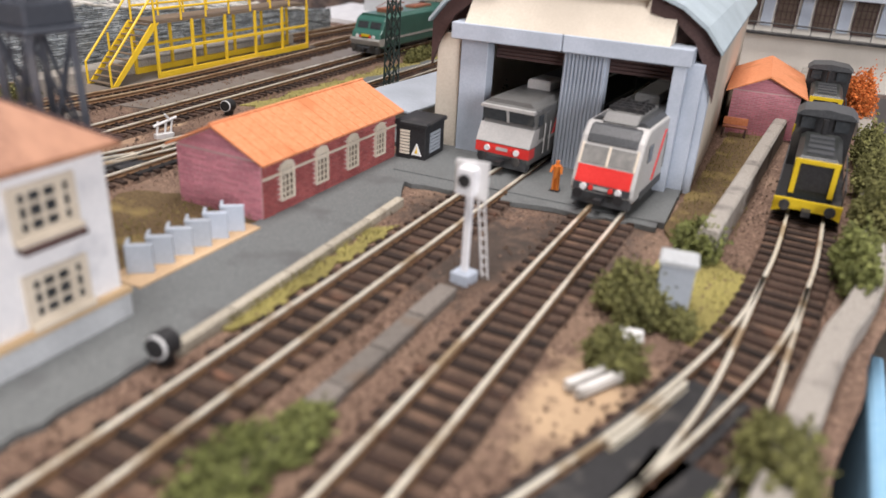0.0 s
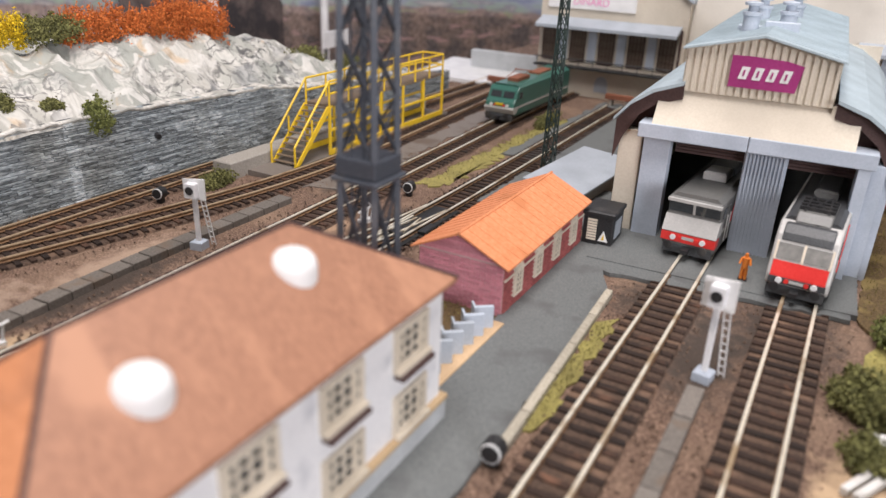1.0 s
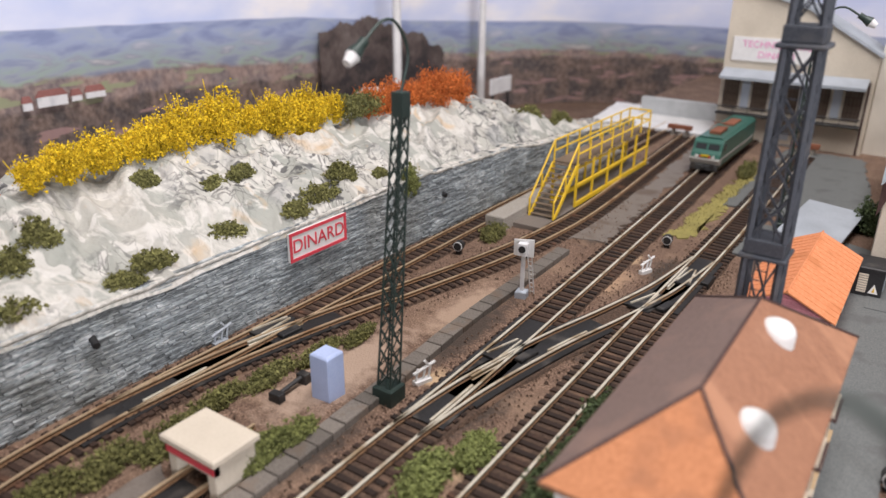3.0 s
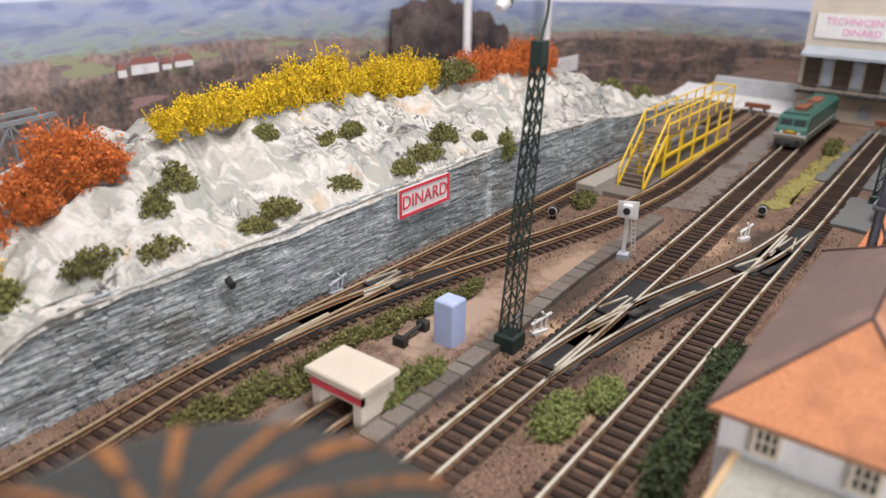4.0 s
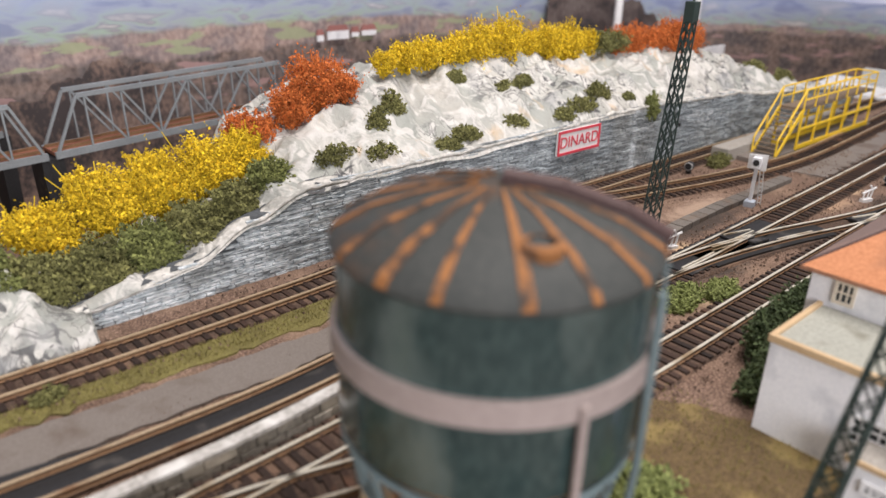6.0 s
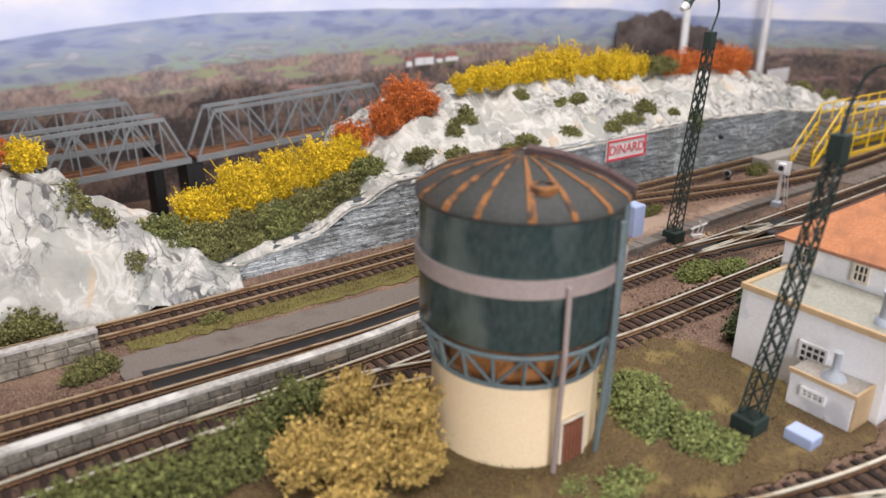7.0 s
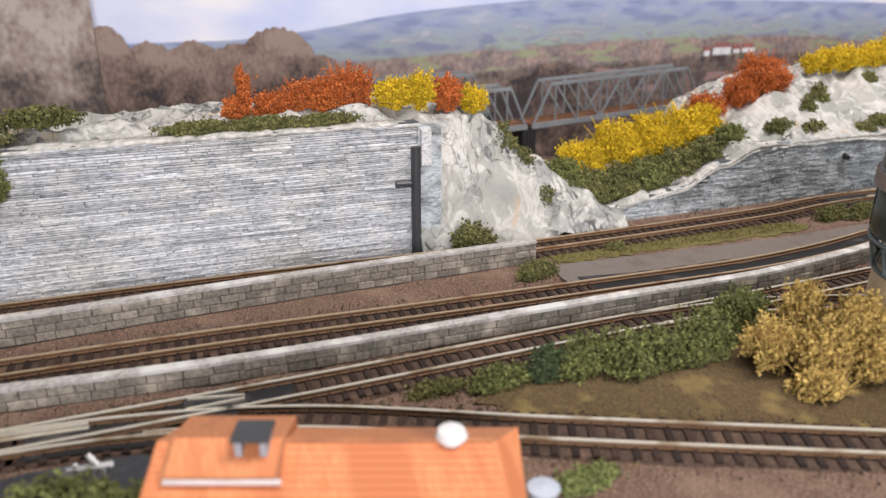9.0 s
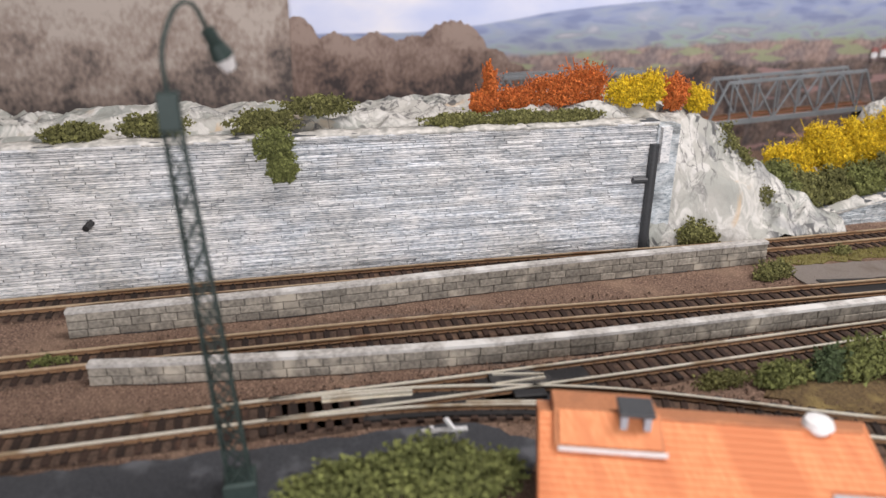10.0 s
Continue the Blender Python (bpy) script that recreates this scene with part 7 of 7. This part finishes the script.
# wall furniture
sb = thing("station_sign", -.5235, .292, .0305, -90 + 180, label="white station sign with red frame and lettering", category="sign")
part("board", Build().box(-.028, -.001, 0, .028, .001, .0205), WHITE, sb)
fm = Build()
for z in (0, .0185):
    fm.box(-.028, -.0016, z, .028, -.0010, z + .0022)
for x in (-.028, .0258):
    fm.box(x, -.0016, .0022, x + .0022, -.0010, .0185)
part("border", fm, SIGNRED, sb, "red border")
letters("lettering", "DINARD", .0135, pose(0, -.0014, .0102, 90), SIGNRED, sb)
for x, y, z in ((-.525, .447, .034), (-.5255, .125, .036), (-.512, -.655, .048)):
    lone("drain_pipe", Build().rod((x - .004, y, z), (x + .006, y - .003, z - .002), .0021, 10), BLACK, "short black drain pipe in the stone wall", "pipe", group="wall drains", smooth=40)
dn = thing("rain_pipe", -.510, -.287, 0, label="dark grey rain pipe down the wall's end", category="pipe")
part("pipe", Build().rod((0, 0, -.002), (0, 0, .079), .0034, 12), LOCO_DARK, dn, smooth=40)
part("box", Build().box(-.004, .003, .066, .004, .010, .091), PALE_SLATE, dn, "stone corner post")
part("spout", Build().rod((.001, -.004, .0535), (.002, -.015, .054), .0022, 8), LOCO_DARK, dn, "stub side pipe", smooth=40)
lone("pilaster", Build().box(-.522, -.285, -.004, -.5105, -.268, .092), SLATE, "dark stone pilaster closing the wall", "pilaster", "structure", bevel=.0006)


# ---- plants ----
def clumps(bd, blobs, n, r, rnd, stretch=1.0):
    """Many small leaf clumps in and on the given (x, y, z, rx, ry, rz) lumps."""
    tot = sum(q[3] * q[4] + q[4] * q[5] + q[3] * q[5] for q in blobs)
    O = [(1, 0, -.4), (-.6, .8, -.4), (-.6, -.8, -.4), (0, 0, .9)]
    F = [(0, 1, 3), (1, 2, 3), (2, 0, 3), (0, 2, 1)]
    for x, y, z, rx, ry, rz in blobs:
        k = max(4, int(4.6 * n * (rx * ry + ry * rz + rx * rz) / tot))
        for _ in range(k):
            while True:
                d = Vector((rnd.gauss(0, 1), rnd.gauss(0, 1), rnd.gauss(0, 1)))
                if d.length > .01:
                    break
            d.normalize()
            rad = rnd.uniform(.3, 1.0) ** .5 * (1 + .75 * noise.noise(Vector((x * 90, y * 90, z * 90)) + d * 2.9)) * (1.12 if rnd.random() < .1 else 1)
            p = Vector((x + d.x * rx * rad, y + d.y * ry * rad, z + d.z * rz * rad))
            q = Euler((rnd.uniform(0, 6), rnd.uniform(0, 6), rnd.uniform(0, 6))).to_matrix()
            s = r * rnd.uniform(.3, .80)
            bd.add([p + q @ (Vector(o) * s * rnd.uniform(.5, 1.4)) for o in O], F)


def shoots(bd, blobs, n, r, rnd):
    """Upright sprigs that stand out of the lumps, with small leaves along them."""
    for x, y, z, rx, ry, rz in blobs:
        for _ in range(n):
            a = Vector((x + rnd.uniform(-.7, .7) * rx, y + rnd.uniform(-.8, .8) * ry, z + rnd.uniform(-.2, .3) * rz))
            d = Vector((rnd.uniform(-.5, .7), rnd.uniform(-.6, .6), rnd.uniform(.5, 1.2))).normalized() * min(rx, rz) * rnd.uniform(.6, 1.25)
            for k in range(7):
                w = r * (1.25 - .1 * k)
                p = a + d * (k / 6) + Vector((rnd.uniform(-w, w), rnd.uniform(-w, w), rnd.uniform(-w, w)))
                q = r * rnd.uniform(.35, .8)
                tip = [Vector((rnd.uniform(-1, 1), rnd.uniform(-1, 1), rnd.uniform(-1, 1))) * q for _ in range(4)]
                bd.add([p + o for o in tip], [(0, 1, 2), (0, 2, 3), (0, 3, 1), (1, 3, 2)])


def plant(name, colour, blobs, n, r, label, category="bush", seed=0, twigs=0):
    rnd = random.Random(seed)
    th = thing(name, blobs[0][0], blobs[0][1], 0, label=label, category=category)
    inv = Matrix.Translation((-blobs[0][0], -blobs[0][1], 0))
    bd = Build()
    if twigs:
        blobs_ = [(x, y, z, rx * .86, ry * .9, rz * .82) for x, y, z, rx, ry, rz in blobs]
        clumps(bd, blobs_, int(n * .72), r, rnd)
        shoots(bd, blobs, twigs * 2, r, rnd)
    else:
        clumps(bd, blobs, n, r, rnd)
    o = part("foliage", bd, LEAF[colour], th)
    o.matrix_basis = inv
    if twigs:
        tb_ = Build()
        for x, y, z, rx, ry, rz in blobs:
            for _ in range(twigs):
                a = Vector((x + rnd.uniform(-.3, .3) * rx, y + rnd.uniform(-.3, .3) * ry, z - rz))
                e = Vector((x + rnd.uniform(-1, 1) * rx, y + rnd.uniform(-1, 1) * ry, z + rnd.uniform(.2, 1.1) * rz))
                tb_.rod(a, e, .0006, 4, .0003)
        o = part("branchwork", tb_, LEAF[colour] if colour in ("yellow", "orange", "tan") else TWIG, th)
        o.matrix_basis = inv
    return th


def row(y0, y1, step, x, z, rx, rz, seed, jit=.35):
    rnd = random.Random(seed)
    out, y = [], y0
    while y < y1:
        k = rnd.uniform(1 - jit, 1 + jit)
        out.append((x + rnd.uniform(-.3, .3) * rx, y, z(y) if callable(z) else z, rx * k, step * .75, rz * k))
        y += step
    return out


zt = lambda y: hill(-.60, y) + .012
for i, (y0, y1, rz) in enumerate(((.145, .20, .010), (.20, .255, .014), (.255, .31, .022), (.31, .36, .018), (.36, .41, .018))):
    plant("shrub", "yellow", row(y0, y1, .011, -.605, zt, .014, rz, 40 + i), 1700, .0017, "yellow autumn shrub on the rock ridge", "shrub", 40 + i, 9)
for i, (y0, y1) in enumerate(((.44, .50), (.50, .555), (.555, .595))):
    plant("shrub", "orange", row(y0, y1, .011, -.60, lambda y: hill(-.60, y) + .010, .014, .017, 50 + i), 1700, .0016, "rusty orange autumn shrub on the rock ridge", "shrub", 50 + i, 8)
plant("shrub", "olive", row(.41, .45, .01, -.598, zt, .012, .008, 54), 700, .0018, "olive green low shrub on the ridge", "shrub", 54)
plant("tree", "orange", [(-.60, .083, .098, .020, .020, .022), (-.60, .062, .084, .018, .014, .016), (-.598, .104, .094, .016, .012, .012)], 3600, .0016, "rusty orange round autumn tree on the rocks", "tree", 55, 20)
plant("tree", "orange", [(-.605, .040, .068, .014, .014, .014), (-.61, .028, .070, .014, .012, .014)], 1300, .0016, "orange brown autumn shrub below the rocks", "tree", 56, 12)
for i, (y, z, ry, rz) in enumerate(((-.112, .038, .020, .016), (-.078, .050, .022, .020), (-.042, .053, .020, .022), (-.008, .057, .020, .022), (.018, .060, .012, .018))):
    plant("shrub", "yellow", [(-.590, y, z, .018, ry, rz), (-.583, y + .006, z - .010, .016, ry, rz * .8)], 1900, .0018, "bright yellow autumn shrub filling the valley", "shrub", 60 + i, 16)
for i, (y, z, ry, rz) in enumerate(((-.150, .036, .014, .012), (-.125, .026, .018, .012), (-.095, .026, .018, .012), (-.065, .030, .018, .012), (-.035, .036, .018, .012), (-.008, .045, .016, .010), (.016, .055, .014, .009))):
    plant("bush", "olive" if i % 3 else "green", [(-.553, y, z, .010, ry, rz), (-.545, y + .004, z - .008, .008, ry * .8, rz * .7)], 800, .0022, "olive green foam bush on the valley's edge", "bush", 70 + i)
for i, (x, y, z, rx, ry, rz, col) in enumerate((
        (-.555, -.205, .068, .012, .011, .012, "olive"), (-.550, -.188, .052, .010, .009, .011, "olive"), (-.531, -.176, .023, .006, .011, .012, "olive"), (-.509, -.247, .008, .007, .017, .011, "olive"),
        (-.545, .061, .060, .006, .016, .008, "olive"), (-.538, .094, .058, .006, .014, .008, "olive"), (-.561, .108, .071, .006, .008, .012, "olive"), (-.571, .129, .080, .006, .009, .012, "olive"),
        (-.587, .206, .092, .005, .008, .005, "olive"), (-.537, .171, .061, .006, .012, .006, "olive"), (-.533, .149, .057, .005, .010, .005, "olive"), (-.538, .225, .062, .006, .011, .006, "olive"),
        (-.570, .268, .085, .005, .008, .005, "olive"), (-.568, .244, .083, .004, .007, .005, "olive"), (-.543, .337, .072, .006, .013, .009, "olive"), (-.537, .307, .065, .006, .016, .007, "olive"),
        (-.534, .281, .061, .005, .010, .006, "olive"), (-.536, .375, .065, .004, .007, .004, "olive"), (-.526, .400, .054, .004, .009, .013, "green"),
        (-.56, .66, .060, .008, .02, .010, "olive"), (-.55, .72, .045, .008, .02, .010, "olive"), (-.54, .43, .060, .004, .008, .004, "olive"))):
    plant("bush", col, [(x, y, z, rx, ry, rz), (x + rx * .3, y + ry * .7, z - rz * .4, rx * .7, ry * .6, rz * .6)], 420, .0019, "tuft of olive foam foliage on the white rocks", "bush", 80 + i)
for i, (y, z, ry, rz, x, col) in enumerate(((-.345, .108, .022, .014, -.562, "orange"), (-.318, .111, .020, .020, -.565, "orange"), (-.372, .103, .016, .011, -.562, "orange"), (-.392, .112, .004, .019, -.563, "orange"), (-.398, .102, .010, .009, -.560, "orange"), (-.286, .107, .018, .012, -.560, "yellow"), (-.266, .108, .012, .015, -.562, "yellow"), (-.244, .104, .013, .014, -.565, "orange"), (-.222, .098, .012, .011, -.568, "yellow"))):
    plant("shrub", col, [(x, y, z, .011, ry, rz)], 1000, .0016, f"{'rusty orange' if col == 'orange' else 'yellow'} autumn shrub above the pale wall", "shrub", 110 + i, 12)
for i, (x, y, z, rx, ry, rz) in enumerate(((-.524, -.425, .098, .006, .022, .005), (-.524, -.385, .098, .006, .02, .005), (-.524, -.345, .097, .006, .02, .005), (-.525, -.55, .101, .008, .018, .008), (-.512, -.545, .089, .005, .011, .010), (-.510, -.541, .075, .004, .008, .008), (-.54, -.515, .108, .008, .022, .006), (-.53, -.615, .101, .008, .018, .007), (-.525, -.66, .099, .008, .016, .006))):
    plant("bush", "olive" if i not in (4, 5) else "green", [(x, y, z, rx, ry, rz)], 520, .0019, "olive foam foliage along the wall's top", "bush", 125 + i)
# yard level
for i, (x, y, z, rx, ry, rz, col, n, r) in enumerate((
        (-.473, .062, .003, .007, .016, .007, "olive", 500, .0017), (-.468, .09, .003, .007, .016, .008, "olive", 500, .0017), (-.462, .12, .003, .008, .018, .008, "olive", 600, .0017),
        (-.470, .155, .002, .006, .018, .006, "olive", 500, .0017), (-.466, .19, .002, .006, .018, .006, "olive", 500, .0017), (-.461, .225, .002, .005, .018, .005, "olive", 500, .0016), (-.456, .255, .002, .005, .014, .004, "olive", 350, .0016),
        (-.4125, .136, .006, .006, .015, .009, "green", 800, .0017), (-.410, .158, .005, .004, .010, .008, "green", 400, .0017),
        (-.343, .170, .002, .010, .018, .006, "lime", 900, .0017), (-.334, .198, .002, .009, .014, .005, "lime", 600, .0017), (-.479, .458, .003, .008, .016, .007, "olive", 500, .0018),
        (-.291, .245, .008, .008, .024, .012, "dark", 900, .002), (-.288, .19, .010, .008, .026, .014, "dark", 900, .002), (-.284, .15, .012, .008, .016, .014, "dark", 600, .002), (-.268, .112, .008, .006, .014, .012, "dark", 500, .002),
        (-.350, .79, .003, .008, .028, .008, "olive", 500, .002),
        (-.113, .255, .002, .010, .018, .007, "green", 900, .0016), (-.108, .278, .002, .007, .012, .005, "green", 500, .0016),
        (-.047, .400, .006, .013, .013, .011, "olive", 1100, .0016), (-.043, .362, .003, .010, .011, .007, "olive", 800, .0015), (-.028, .395, .002, .006, .008, .005, "olive", 300, .0015), (-.034, .470, .006, .010, .013, .009, "green", 800, .0017),
        (.028, .470, .012, .008, .022, .012, "green", 900, .0018), (.036, .53, .014, .008, .024, .014, "olive", 900, .0018), (.036, .59, .014, .008, .026, .014, "olive", 900, .0018), (.036, .66, .014, .008, .026, .016, "olive", 900, .0018),
        (.010, .325, .006, .010, .018, .010, "olive", 1000, .0018), (.003, .285, .004, .012, .016, .010, "green", 900, .0018),
        (-.262, .005, .001, .014, .018, .008, "lime", 1100, .0019), (-.243, -.004, .002, .014, .016, .008, "lime", 1000, .0019), (-.222, .002, .001, .012, .014, .007, "lime", 800, .0019), (-.206, .006, .000, .008, .012, .005, "lime", 500, .0018),
        (-.215, -.055, -.001, .010, .016, .004, "lime", 600, .0014), (-.228, -.072, -.002, .006, .010, .003, "lime", 300, .0014),
        (-.337, -.155, .009, .013, .022, .016, "green", 1000, .002), (-.322, -.19, .008, .012, .021, .015, "green", 800, .002), (-.322, -.225, .007, .012, .022, .013, "green", 800, .002), (-.330, -.255, .006, .011, .018, .012, "green", 600, .002), (-.330, -.278, .005, .006, .009, .011, "dark", 500, .002), (-.332, -.302, .002, .008, .016, .006, "green", 500, .002), (-.336, -.335, .001, .006, .014, .004, "olive", 300, .0016),
        (-.508, -.245, .006, .006, .014, .008, "olive", 400, .0018), (-.448, -.222, .003, .007, .014, .007, "olive", 450, .0017), (-.474, -.145, .001, .005, .008, .004, "olive", 160, .0016), (-.430, -.668, .001, .004, .010, .003, "green", 150, .0014),
        (-.297, -.50, .008, .010, .020, .010, "green", 900, .002), (-.293, -.535, .006, .012, .020, .009, "green", 900, .002), (-.285, -.485, .008, .012, .022, .011, "green", 900, .002), (-.252, -.30, .0, .008, .014, .004, "lime", 300, .0015),
        (-.218, .66, .010, .010, .012, .018, "dark", 800, .002), (.030, .80, .02, .01, .03, .02, "orange", 900, .0018))):
    plant("bush", col, [(x, y, z, rx, ry, rz), (x + rx * .4, y - ry * .5, z - rz * .2, rx * .7, ry * .6, rz * .75), (x - rx * .4, y + ry * .5, z - rz * .25, rx * .7, ry * .6, rz * .7)], n, r, {"olive": "olive green foam bush on the ballast", "green": "soft green foam bush on the ground", "lime": "light green low plants on the ground", "dark": "dark green hedge bush against the wall", "orange": "rusty orange autumn bush by the fence"}[col], "bush", 150 + i)
plant("shrub", "tan", [(-.300, -.165, .012, .014, .016, .014), (-.284, -.148, .014, .014, .016, .016), (-.272, -.125, .010, .012, .014, .014), (-.288, -.120, .022, .014, .016, .018), (-.270, -.160, .004, .012, .014, .010), (-.312, -.135, .022, .010, .012, .018)], 5200, .0017, "tan dried shrub beside the water tower", "shrub", 230, 26)

# loose ballast grains along the tracks and grass tufts on the turf
rnd = random.Random(77)
bd = Build()
for nm, line in LINES.items():
    for p in line[::1]:
        if p.y > .62 or (nm in ("front", "shed_two") and p.y > .47):
            continue
        for _ in range(16):
            off = rnd.uniform(-.028, .028)
            q = Vector((p.x + off, p.y + rnd.uniform(-.004, .004), -.0006))
            s = rnd.uniform(.0003, .0010)
            bd.add([(q.x - s, q.y - s * .6, q.z), (q.x + s, q.y - s * .4, q.z), (q.x + rnd.uniform(-s, s), q.y + s, q.z), (q.x, q.y, q.z + s * 1.6)], [(0, 1, 3), (1, 2, 3), (2, 0, 3)])
lone("ballast", bd, STONES, "loose brown ballast grains along the tracks", "gravel", "stuff")
bd = Build()
for x0, y0, x1, y1, z, n in ((-.30, -.14, -.19, .085, .0003, 5200), (-.05, .49, -.02, .76, .0022, 1100), (-.26, .31, -.214, .39, .0019, 500), (-.166, .312, -.159, .41, .0022, 400), (-.356, .56, -.336, .82, .002, 700), (-.477, -.2, -.46, .02, .0002, 2400), (-.044, .39, -.012, .46, .0014, 500), (-.31, -.33, -.25, -.2, -.0006, 700)):
    for _ in range(n):
        x, y = rnd.uniform(x0, x1), rnd.uniform(y0, y1)
        a, h = rnd.uniform(0, 6.28), rnd.uniform(.0006, .0018)
        zz = z
        bd.add([(x - .0003 * math.cos(a), y - .0003 * math.sin(a), zz - .0004), (x + .0003 * math.cos(a), y + .0003 * math.sin(a), zz - .0004), (x + rnd.uniform(-.0008, .0008), y + rnd.uniform(-.0008, .0008), zz + h)], [(0, 1, 2)])
lone("grass", bd, DRYGRASS, "short dry yellow-green grass fibres on the turf", "grass", "stuff")
